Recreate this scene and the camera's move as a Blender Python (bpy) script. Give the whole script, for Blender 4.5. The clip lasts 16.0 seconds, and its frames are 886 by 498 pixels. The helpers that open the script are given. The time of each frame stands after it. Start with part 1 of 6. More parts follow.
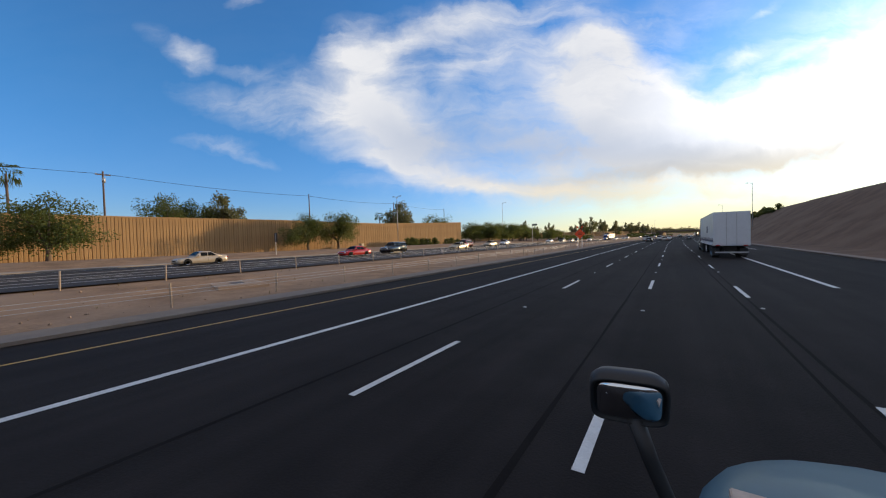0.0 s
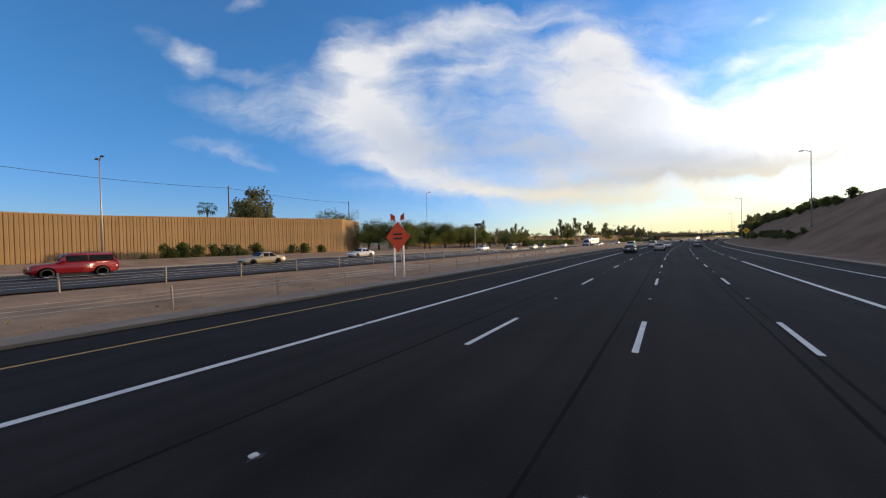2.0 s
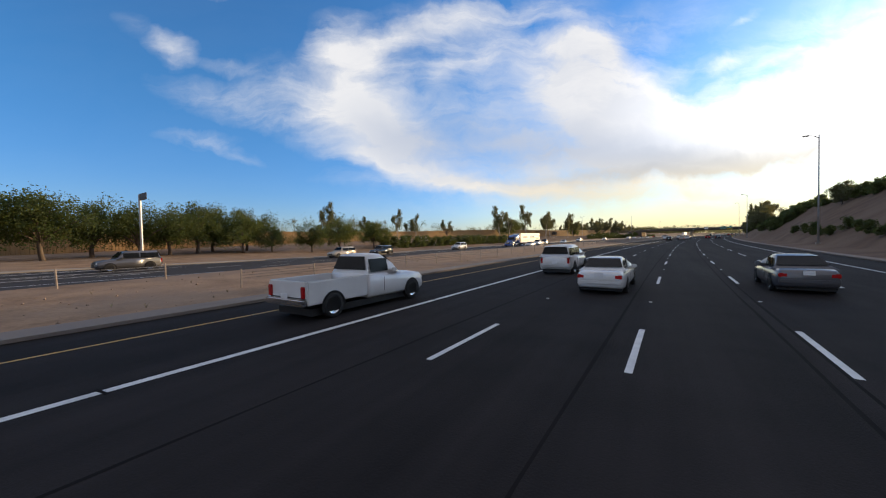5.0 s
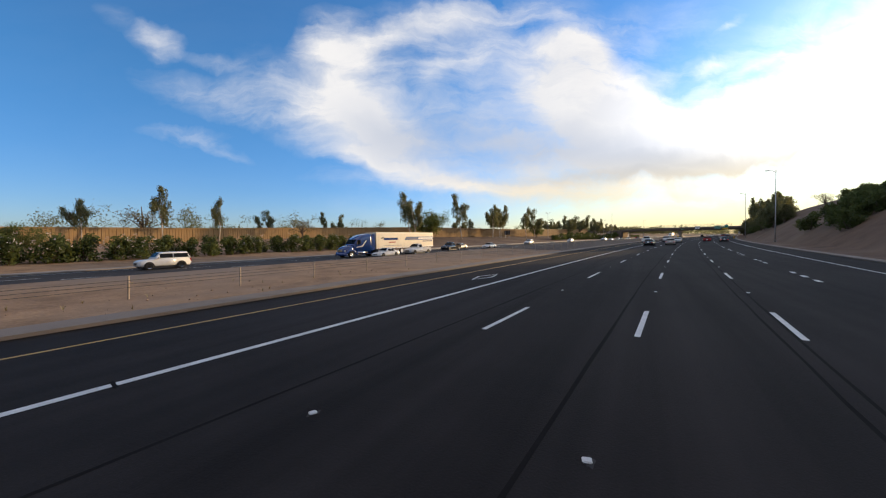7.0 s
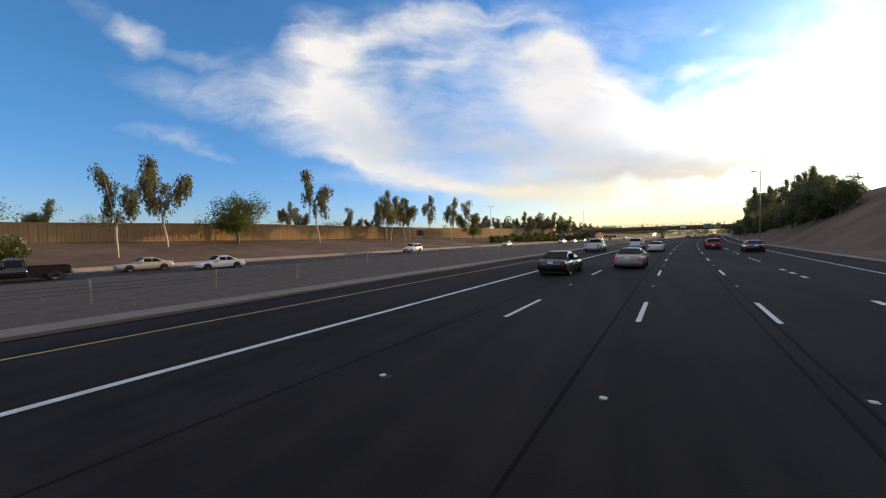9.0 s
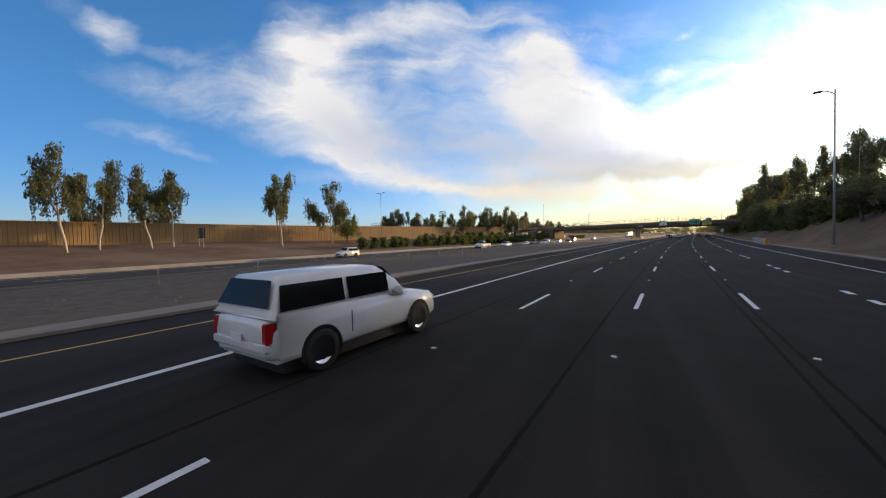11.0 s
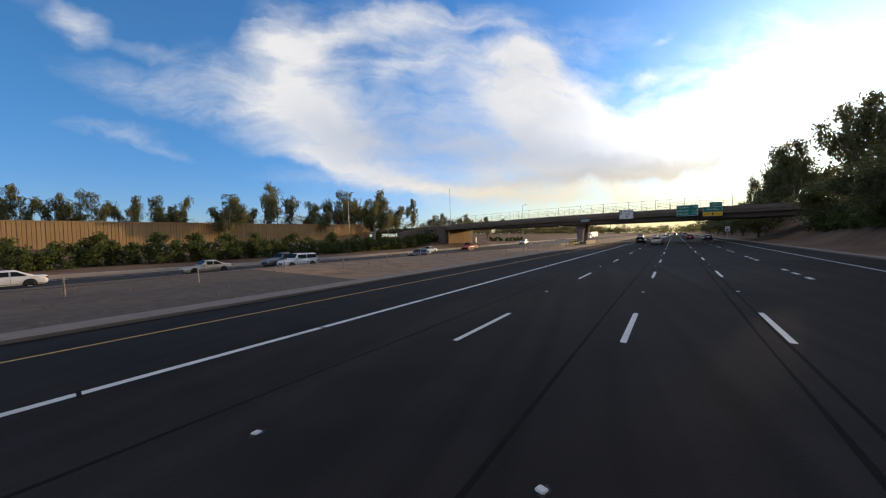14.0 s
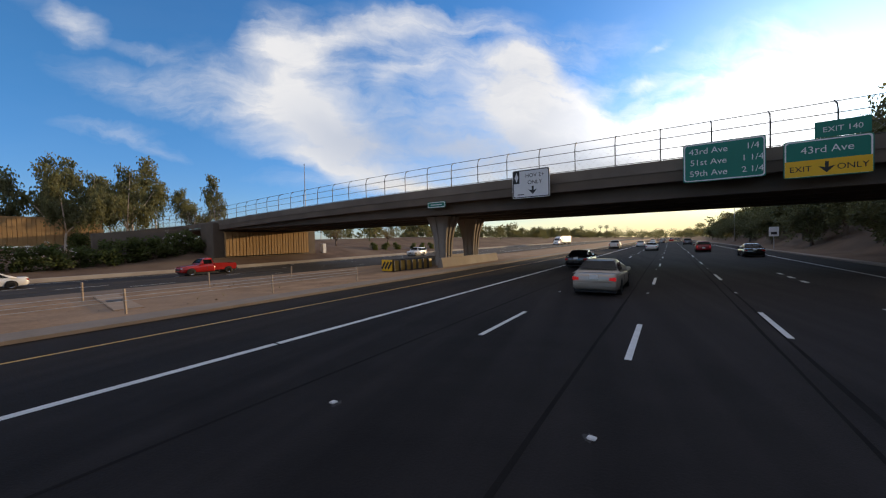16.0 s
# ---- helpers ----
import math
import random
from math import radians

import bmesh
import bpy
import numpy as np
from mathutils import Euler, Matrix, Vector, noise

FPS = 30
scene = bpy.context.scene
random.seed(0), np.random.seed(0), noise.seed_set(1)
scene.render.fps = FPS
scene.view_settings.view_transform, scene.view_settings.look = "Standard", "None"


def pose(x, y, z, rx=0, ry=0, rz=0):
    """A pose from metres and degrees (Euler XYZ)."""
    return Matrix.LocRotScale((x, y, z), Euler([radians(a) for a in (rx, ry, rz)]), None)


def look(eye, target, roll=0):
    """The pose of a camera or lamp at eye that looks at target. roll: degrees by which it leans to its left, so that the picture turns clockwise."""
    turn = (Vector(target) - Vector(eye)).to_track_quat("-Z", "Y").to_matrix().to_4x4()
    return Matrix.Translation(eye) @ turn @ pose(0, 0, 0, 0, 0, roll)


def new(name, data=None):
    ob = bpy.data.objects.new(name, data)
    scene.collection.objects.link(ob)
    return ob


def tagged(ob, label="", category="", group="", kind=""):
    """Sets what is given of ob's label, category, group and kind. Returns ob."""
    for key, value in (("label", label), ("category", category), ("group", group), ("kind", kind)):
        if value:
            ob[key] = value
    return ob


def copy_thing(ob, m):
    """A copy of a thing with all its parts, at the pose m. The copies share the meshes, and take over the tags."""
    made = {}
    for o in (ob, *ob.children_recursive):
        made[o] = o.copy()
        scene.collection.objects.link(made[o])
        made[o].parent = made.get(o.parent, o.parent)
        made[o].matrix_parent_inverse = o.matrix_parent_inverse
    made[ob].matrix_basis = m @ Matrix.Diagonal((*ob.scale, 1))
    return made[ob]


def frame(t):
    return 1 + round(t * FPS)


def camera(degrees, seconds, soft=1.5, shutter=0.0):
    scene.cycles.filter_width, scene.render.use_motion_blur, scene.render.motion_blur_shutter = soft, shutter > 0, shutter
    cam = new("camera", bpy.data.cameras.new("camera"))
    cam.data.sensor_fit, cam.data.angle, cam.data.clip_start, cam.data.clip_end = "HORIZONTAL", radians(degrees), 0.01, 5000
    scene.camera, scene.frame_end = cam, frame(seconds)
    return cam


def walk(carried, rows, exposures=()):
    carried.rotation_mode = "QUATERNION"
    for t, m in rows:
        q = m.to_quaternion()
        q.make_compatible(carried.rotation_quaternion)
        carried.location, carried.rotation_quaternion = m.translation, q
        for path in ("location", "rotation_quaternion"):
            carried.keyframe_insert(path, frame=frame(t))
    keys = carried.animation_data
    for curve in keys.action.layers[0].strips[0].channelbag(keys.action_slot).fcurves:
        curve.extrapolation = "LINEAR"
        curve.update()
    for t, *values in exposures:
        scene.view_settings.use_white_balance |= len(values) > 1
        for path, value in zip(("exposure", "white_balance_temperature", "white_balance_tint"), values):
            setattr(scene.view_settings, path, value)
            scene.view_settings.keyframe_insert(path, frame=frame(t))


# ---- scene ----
# ---- camera: driven along the freeway at about 30 m/s ----
cam = camera(103.3, 16.0, soft=1.15)
EYE = 2.32
ROWS = [
    (0.0, pose(0.80, 0.00, EYE, 88.59, 1.61, 33.10)),
    (0.5, pose(0.79, 14.73, EYE, 88.81, 1.77, 33.17)),
    (1.0, pose(0.75, 29.61, EYE, 89.10, 1.72, 33.28)),
    (1.5, pose(0.69, 44.53, EYE, 89.25, 1.49, 33.21)),
    (2.0, pose(0.63, 59.44, EYE, 89.16, 1.36, 32.93)),
    (2.5, pose(0.57, 74.32, EYE, 88.91, 1.35, 32.64)),
    (3.0, pose(0.54, 89.18, EYE, 88.77, 1.33, 32.26)),
    (3.5, pose(0.64, 104.08, EYE, 88.75, 1.38, 31.77)),
    (4.0, pose(0.89, 119.03, EYE, 88.76, 1.50, 31.25)),
    (4.5, pose(1.23, 133.94, EYE, 88.52, 1.31, 31.30)),
    (5.0, pose(1.68, 148.84, EYE, 88.36, 1.27, 31.10)),
    (5.5, pose(2.24, 163.61, EYE, 87.85, 1.45, 31.04)),
    (6.0, pose(2.94, 178.53, EYE, 88.16, 1.15, 30.65)),
    (6.5, pose(3.78, 193.75, EYE, 88.36, 0.98, 30.19)),
    (7.0, pose(4.72, 209.06, EYE, 88.23, 1.00, 29.59)),
    (7.5, pose(5.78, 224.35, EYE, 88.11, 1.10, 28.94)),
    (8.0, pose(6.97, 239.61, EYE, 88.29, 1.21, 28.38)),
    (8.5, pose(8.28, 254.83, EYE, 88.30, 1.27, 27.90)),
    (9.0, pose(9.73, 270.03, EYE, 88.29, 1.13, 27.61)),
    (9.5, pose(11.29, 285.22, EYE, 88.29, 0.87, 27.42)),
    (10.0, pose(12.96, 300.42, EYE, 88.25, 1.22, 26.58)),
    (10.5, pose(14.76, 315.60, EYE, 88.23, 1.31, 26.00)),
    (11.0, pose(16.68, 330.76, EYE, 88.26, 1.44, 25.25)),
    (11.5, pose(18.72, 345.90, EYE, 88.18, 1.41, 24.95)),
    (12.0, pose(20.86, 361.05, EYE, 88.13, 1.46, 24.62)),
    (12.5, pose(23.12, 376.19, EYE, 88.13, 1.54, 24.20)),
    (13.0, pose(25.53, 391.31, EYE, 88.05, 1.53, 23.68)),
    (13.5, pose(28.07, 406.40, EYE, 88.18, 1.61, 23.23)),
    (14.0, pose(30.74, 421.48, EYE, 88.31, 1.69, 22.79)),
    (14.5, pose(33.51, 436.57, EYE, 88.44, 1.59, 22.53)),
    (15.0, pose(36.32, 451.75, EYE, 88.53, 1.49, 22.25)),
    (15.5, pose(39.09, 466.99, EYE, 88.67, 1.37, 22.26)),
    (16.0, pose(41.85, 482.27, EYE, 88.80, 1.25, 22.28)),
]
walk(cam, ROWS, [(0.0, 0.06, 6330, 10), (3.5, 0.06, 6350, 10), (6.0, 0.14, 6480, 10), (9.2, 0.18, 6720, 10), (12.0, 0.1, 6520, 10), (14.0, 0.06, 6480, 10), (16.0, 0.06, 6450, 10)])

# ---- sky, clouds, sun ----
SUN_AZ, SUN_EL = 26.6, 5.4     # degrees right of the first stretch of road, and up
sun_way = Vector((math.sin(radians(SUN_AZ)) * math.cos(radians(SUN_EL)), math.cos(radians(SUN_AZ)) * math.cos(radians(SUN_EL)), math.sin(radians(SUN_EL))))
# clouds: azimuth and height of the middle (tangents from a bearing 33 degrees left of the road), two half axes, tilt, weight
CLOUDS_A = [(-0.24, 0.533, 0.073, 0.073, 0, 0.75), (-0.19, 0.421, 0.121, 0.089, -50, 0.8), (-0.14, 0.301, 0.177, 0.061, -28, 0.65), (-0.28, 0.345, 0.177, 0.065, -18, 0.55), (-0.54, 0.391, 0.161, 0.035, -14, 0.46), (-0.07, 0.204, 0.121, 0.026, -12, 0.6),
            (-0.18, 0.23, 0.097, 0.023, -22, 0.5), (0.08, 0.152, 0.242, 0.016, -4, 0.45), (0.29, 0.146, 0.258, 0.023, -3, 0.5), (-0.04, 0.59, 0.194, 0.029, 18, 0.5), (0.17, 0.631, 0.21, 0.029, 8, 0.42), (-0.13, 0.522, 0.097, 0.032, 40, 0.4),
            (0.09, 0.469, 0.274, 0.121, 0, 0.42), (0.14, 0.507, 0.081, 0.019, 15, 0.35), (0.04, 0.454, 0.065, 0.019, 50, 0.3)]
CLOUDS_B = [(0.38, 0.477, 0.081, 0.073, 0, 0.8), (0.53, 0.496, 0.129, 0.029, -40, 0.6), (0.44, 0.546, 0.073, 0.032, -10, 0.5), (0.5, 0.41, 0.161, 0.081, -15, 0.85), (0.6, 0.336, 0.194, 0.065, -20, 0.8), (0.72, 0.285, 0.21, 0.081, 5, 0.9),
            (0.97, 0.318, 0.274, 0.066, 10, 1.0), (1.24, 0.385, 0.31, 0.1, 18, 1.15), (1.48, 0.43, 0.323, 0.21, 10, 1.2), (0.36, 0.327, 0.274, 0.065, -3, 0.5), (0.2, 0.276, 0.323, 0.073, -4, 0.55), (0.43, 0.206, 0.419, 0.065, 0, 0.6),
            (0.75, 0.181, 0.403, 0.065, 3, 0.6), (0.51, 0.107, 0.565, 0.045, 0, 0.35)]
CLOUDS_C = [(0.8, 0.5, 0.26, 0.12, 10, 0.22), (0.6, 0.6, 0.2, 0.07, 15, 0.2), (0.88, 0.486, 0.065, 0.015, 20, 0.5), (0.84, 0.424, 0.048, 0.013, 25, 0.35), (0.98, 0.479, 0.073, 0.013, 25, 0.35), (0.7, 0.452, 0.065, 0.019, 20, 0.25), (0.93, 0.615, 0.032, 0.008, 40, 0.35), (-0.69, 0.531, 0.042, 0.03, -15, 0.75),
            (-0.56, 0.484, 0.06, 0.012, -8, 0.32), (-0.77, 0.583, 0.05, 0.025, -25, 0.2), (-0.63, 0.299, 0.089, 0.019, -5, 0.4), (-0.53, 0.261, 0.056, 0.015, -25, 0.45), (-0.54, 0.685, 0.04, 0.016, 0, 0.4), (0.25, 0.574, 0.258, 0.065, -5, 0.42),
            (-0.41, 0.451, 0.097, 0.048, -30, 0.2)]
DARK_BANDS = [(0.96, 0.208, 0.16, 0.03, 10, 0.55), (1.14, 0.245, 0.11, 0.022, 24, 0.5), (0.7, 0.198, 0.25, 0.036, 8, 0.55), (0.37, 0.245, 0.43, 0.062, -2, 1.25), (0.1, 0.326, 0.21, 0.075, 0, 0.85), (0.48, 0.169, 0.419, 0.015, 0, 0.55), (-0.12, 0.309, 0.113, 0.045, -30, 0.3), (0.25, 0.433, 0.145, 0.048, 10, 0.25)]


def world_sky():
    w = bpy.data.worlds.new("sky")
    w.use_nodes = True
    nt = w.node_tree
    N, K = nt.nodes, nt.links
    bg = N["Background"]

    def math_node(op, a, b=None, c=None, clamp=False):
        n = N.new("ShaderNodeMath")
        n.operation, n.use_clamp = op, clamp
        for i, v in enumerate((a, b, c)):
            if v is None:
                continue
            if isinstance(v, (int, float)):
                n.inputs[i].default_value = v
            else:
                K.new(v, n.inputs[i])
        return n.outputs[0]

    def mix_node(f, a, b):
        n = N.new("ShaderNodeMix")
        n.data_type = "RGBA"
        for key, v in (("Factor", f), ("A", a), ("B", b)):
            if isinstance(v, tuple):
                n.inputs[key].default_value = (*v, 1)
            elif isinstance(v, (int, float)):
                n.inputs[key].default_value = v
            else:
                K.new(v, n.inputs[key])
        return n.outputs["Result"]

    def dot(vec, way):
        n = N.new("ShaderNodeVectorMath")
        n.operation = "DOT_PRODUCT"
        K.new(vec, n.inputs[0])
        n.inputs[1].default_value = way
        return n.outputs["Value"]

    def ramp_node(v, lo, hi, smooth=True):
        n = N.new("ShaderNodeMapRange")
        n.interpolation_type = "SMOOTHSTEP" if smooth else "LINEAR"
        n.inputs["From Min"].default_value, n.inputs["From Max"].default_value = lo, hi
        K.new(v, n.inputs["Value"])
        return n.outputs[0]

    def noise_node(vec, scale, detail, rough=0.55, warp=0.0):
        n = N.new("ShaderNodeTexNoise")
        n.inputs["Scale"].default_value, n.inputs["Detail"].default_value = scale, detail
        n.inputs["Roughness"].default_value, n.inputs["Distortion"].default_value = rough, warp
        K.new(vec, n.inputs["Vector"])
        return n

    way = N.new("ShaderNodeTexCoord").outputs["Generated"]
    right, up, ahead = (0.8371, 0.5470, 0.0), (0.0, 0.0, 1.0), (-0.5470, 0.8371, 0.0)
    depth = math_node("MAXIMUM", dot(way, ahead), 0.02)
    flat = N.new("ShaderNodeCombineXYZ")
    K.new(math_node("DIVIDE", dot(way, right), depth), flat.inputs[0])
    K.new(math_node("DIVIDE", dot(way, up), depth), flat.inputs[1])
    # torn edges: shift the place by noise at two sizes
    def shifted(vec, scale, amount, detail):
        n = noise_node(vec, scale, detail)
        sub = N.new("ShaderNodeVectorMath")
        sub.operation = "SUBTRACT"
        K.new(n.outputs["Color"], sub.inputs[0])
        sub.inputs[1].default_value = (0.5, 0.5, 0.5)
        sc = N.new("ShaderNodeVectorMath")
        sc.operation = "SCALE"
        K.new(sub.outputs[0], sc.inputs[0])
        sc.inputs["Scale"].default_value = amount
        ad = N.new("ShaderNodeVectorMath")
        ad.operation = "ADD"
        K.new(vec, ad.inputs[0]), K.new(sc.outputs[0], ad.inputs[1])
        return ad.outputs[0]

    torn = shifted(shifted(shifted(flat.outputs[0], 2.6, 0.12, 2), 8.0, 0.06, 4), 26.0, 0.022, 5)

    def patches(table):
        total = None
        for cx, cz, a, b, tilt, weight in table:
            mp = N.new("ShaderNodeMapping")
            mp.vector_type = "TEXTURE"
            mp.inputs["Location"].default_value = (cx, cz, 0)
            mp.inputs["Rotation"].default_value = (0, 0, radians(tilt))
            mp.inputs["Scale"].default_value = (a * 1.9, b * 1.9, 1e3)
            K.new(torn, mp.inputs[0])
            gr = N.new("ShaderNodeTexGradient")
            gr.gradient_type = "SPHERICAL"
            K.new(mp.outputs[0], gr.inputs[0])
            v = math_node("MULTIPLY", gr.outputs["Fac"], weight * 0.9)
            total = v if total is None else math_node("ADD", total, v)
        return total

    body = math_node("ADD", math_node("ADD", patches(CLOUDS_A), patches(CLOUDS_B)), patches(CLOUDS_C))
    fibre_map = N.new("ShaderNodeMapping")
    fibre_map.inputs["Rotation"].default_value = (0, 0, radians(24))
    fibre_map.inputs["Scale"].default_value = (2.4, 9.0, 1)
    K.new(torn, fibre_map.inputs[0])
    fibre = noise_node(fibre_map.outputs[0], 1.6, 7, 0.62, 0.4).outputs["Fac"]
    puff = noise_node(torn, 7.0, 8, 0.6).outputs["Fac"]
    grain = math_node("ADD", math_node("MULTIPLY", fibre, 0.65), math_node("MULTIPLY", puff, 0.35))
    # thin cloud breaks up into fibres, thick cloud stays closed
    ragged = math_node("MULTIPLY", math_node("SUBTRACT", grain, 0.52), math_node("MULTIPLY", ramp_node(body, 0.0, 0.4), 2.0))
    dense = math_node("ADD", body, ragged)
    # unseen sky behind and overhead: loose cloud added to make the fill light neutral
    loose = math_node("MULTIPLY", ramp_node(noise_node(way, 2.2, 7, 0.6, 0.6).outputs["Fac"], 0.34, 0.54), 0.97)
    behind = math_node("MAXIMUM", ramp_node(dot(way, ahead), 0.35, 0.05), ramp_node(dot(way, up), 0.6, 0.85))
    cover = math_node("ADD", dense, math_node("MULTIPLY", loose, behind))
    cover = math_node("MAXIMUM", math_node("MULTIPLY", ramp_node(cover, 0.0, 1.15, False), 0.97), 0.05)
    low = ramp_node(dot(way, up), 0.225, 0.03)
    near_sun = dot(way, tuple(sun_way))
    warm = math_node("MULTIPLY", low, ramp_node(near_sun, 0.3, 0.9))
    sky = N.new("ShaderNodeTexSky")
    sky.sky_type, sky.sun_disc = "NISHITA", False
    sky.sun_elevation, sky.sun_rotation = radians(SUN_EL + 9.4), radians(SUN_AZ)
    sky.air_density, sky.dust_density, sky.ozone_density = 1.0, 0.5, 4.0
    tint = N.new("ShaderNodeHueSaturation")
    tint.inputs["Saturation"].default_value = SKY_SAT
    K.new(sky.outputs[0], tint.inputs["Color"])
    glare = ramp_node(near_sun, 0.5, 0.95)
    cool = N.new("ShaderNodeVectorMath")
    cool.operation = "MULTIPLY"
    K.new(tint.outputs[0], cool.inputs[0])
    horizon = ramp_node(dot(way, up), 0.4, 0.0)
    K.new(mix_node(glare, mix_node(horizon, (1.0, 1.08, 1.12), (0.74, 0.8, 1.08)), (0.76, 1.0, 1.12)), cool.inputs[1])
    shade = math_node("MULTIPLY", patches(DARK_BANDS), 0.85, clamp=True)
    soft = math_node("MAXIMUM", math_node("MULTIPLY", ramp_node(grain, 0.62, 0.36), 0.34), shade)
    white = mix_node(soft, (CLOUD_W, CLOUD_W * 0.985, CLOUD_W * 0.98), (CLOUD_W * 0.62, CLOUD_W * 0.67, CLOUD_W * 0.78))
    white = mix_node(warm, white, (CLOUD_W * 1.08, CLOUD_W * 0.86, CLOUD_W * 0.46))
    # the unseen cloud gets its own warm tone for the fill light
    white = mix_node(behind, white, (CLOUD_W * 0.74, CLOUD_W * 0.68, CLOUD_W * 0.65))
    bright = N.new("ShaderNodeVectorMath")
    bright.operation = "SCALE"
    K.new(white, bright.inputs[0])
    K.new(math_node("ADD", 0.9, math_node("MULTIPLY", math_node("MULTIPLY", ramp_node(near_sun, 0.8, 1.0), math_node("SUBTRACT", 1.0, math_node("MAXIMUM", low, shade))), 0.7)), bright.inputs["Scale"])
    # yellow evening haze low down towards the sun
    haze = math_node("MULTIPLY", math_node("MULTIPLY", ramp_node(dot(way, up), 0.17, 0.0), ramp_node(near_sun, 0.5, 0.96)), 0.9)
    clear = mix_node(haze, cool.outputs[0], (CLOUD_W * 1.05, CLOUD_W * 0.86, CLOUD_W * 0.5))
    K.new(mix_node(cover, clear, bright.outputs[0]), bg.inputs[0])
    bg.inputs[1].default_value = SKY_LEVEL
    scene.world = w


SKY_LEVEL, SKY_SAT, CLOUD_W = 0.158, 1.27, 5.9
world_sky()
sun = new("sun", bpy.data.lights.new("sun", "SUN"))
sun.data.energy, sun.data.angle, sun.data.color = 4.4, radians(1.0), (1.0, 0.7, 0.38)
sun.matrix_world = look(sun_way * 300, (0, 0, 0))

# ---- materials ----
MATS = {}


def surf(name, a, b=None, size=1.0, rough=0.8, metal=0.0, bump=0.0, fine=None, spec=0.5, per_object=0.0, per_island=0.0, stretch=(1, 1, 1), coat=0.0, stain=None, streak=0.0):
    """A worn surface: colours a and b mixed by coarse and fine noise of that size in metres, with relief."""
    if name in MATS:
        return MATS[name]
    m = bpy.data.materials.new(name)
    m.use_nodes = True
    nt = m.node_tree
    N, K = nt.nodes, nt.links
    p = N["Principled BSDF"]
    p.inputs["Roughness"].default_value, p.inputs["Metallic"].default_value = rough, metal
    p.inputs["Specular IOR Level"].default_value = spec
    p.inputs["Coat Weight"].default_value = coat
    p.inputs["Coat Roughness"].default_value = 0.05
    b = b or tuple(min(1, c * 0.8) for c in a)
    co = N.new("ShaderNodeTexCoord")
    mp = N.new("ShaderNodeMapping")
    mp.inputs["Scale"].default_value = stretch
    K.new(co.outputs["Object"], mp.inputs[0])
    big, small = N.new("ShaderNodeTexNoise"), N.new("ShaderNodeTexNoise")
    big.inputs["Scale"].default_value, small.inputs["Scale"].default_value = 1.0 / size, (1.0 / fine if fine else 9.0 / size)
    big.inputs["Detail"].default_value, small.inputs["Detail"].default_value = 5, 6
    K.new(mp.outputs[0], big.inputs["Vector"]), K.new(mp.outputs[0], small.inputs["Vector"])
    add = N.new("ShaderNodeMath")
    add.operation = "MULTIPLY_ADD"
    K.new(small.outputs["Fac"], add.inputs[0])
    add.inputs[1].default_value = 0.5
    K.new(big.outputs["Fac"], add.inputs[2])
    rng = N.new("ShaderNodeMapRange")
    rng.inputs["From Min"].default_value, rng.inputs["From Max"].default_value = 0.5, 1.0
    K.new(add.outputs[0], rng.inputs["Value"])
    mix = N.new("ShaderNodeMix")
    mix.data_type = "RGBA"
    mix.inputs["A"].default_value, mix.inputs["B"].default_value = (*a, 1), (*b, 1)
    K.new(rng.outputs[0], mix.inputs["Factor"])
    colour = mix.outputs["Result"]
    if stain:
        far = N.new("ShaderNodeTexNoise")
        far.inputs["Scale"].default_value = 1.0 / stain[3]
        far.inputs["Detail"].default_value = 3
        K.new(mp.outputs[0], far.inputs["Vector"])
        r2 = N.new("ShaderNodeMapRange")
        r2.inputs["From Min"].default_value, r2.inputs["From Max"].default_value = 0.45, 0.7
        K.new(far.outputs["Fac"], r2.inputs["Value"])
        m2 = N.new("ShaderNodeMix")
        m2.data_type = "RGBA"
        K.new(colour, m2.inputs["A"])
        m2.inputs["B"].default_value = (*stain[:3], 1)
        K.new(r2.outputs[0], m2.inputs["Factor"])
        colour = m2.outputs["Result"]
    if streak:
        lane = N.new("ShaderNodeMapping")
        lane.inputs["Scale"].default_value = (1.3, 0.03, 1)
        K.new(co.outputs["Object"], lane.inputs[0])
        ln = N.new("ShaderNodeTexNoise")
        ln.inputs["Scale"].default_value, ln.inputs["Detail"].default_value = 1.0, 4
        K.new(lane.outputs[0], ln.inputs["Vector"])
        r4 = N.new("ShaderNodeMapRange")
        r4.inputs["From Min"].default_value, r4.inputs["From Max"].default_value = 0.3, 0.7
        r4.inputs["To Min"].default_value, r4.inputs["To Max"].default_value = 1 - streak, 1 + streak
        K.new(ln.outputs["Fac"], r4.inputs["Value"])
        hs = N.new("ShaderNodeHueSaturation")
        K.new(r4.outputs[0], hs.inputs["Value"])
        K.new(colour, hs.inputs["Color"])
        colour = hs.outputs[0]
    if per_object or per_island:
        src = N.new("ShaderNodeObjectInfo").outputs["Random"] if per_object else N.new("ShaderNodeNewGeometry").outputs["Random Per Island"]
        amount = per_object or per_island
        r3 = N.new("ShaderNodeMapRange")
        r3.inputs["To Min"].default_value, r3.inputs["To Max"].default_value = 1 - amount, 1 + amount
        K.new(src, r3.inputs["Value"])
        hsv = N.new("ShaderNodeHueSaturation")
        K.new(r3.outputs[0], hsv.inputs["Value"])
        K.new(colour, hsv.inputs["Color"])
        colour = hsv.outputs[0]
    K.new(colour, p.inputs["Base Color"])
    if bump:
        bp = N.new("ShaderNodeBump")
        bp.inputs["Strength"].default_value, bp.inputs["Distance"].default_value = min(1, bump), 0.02
        K.new(small.outputs["Fac"], bp.inputs["Height"])
        K.new(bp.outputs[0], p.inputs["Normal"])
    MATS[name] = m
    return m


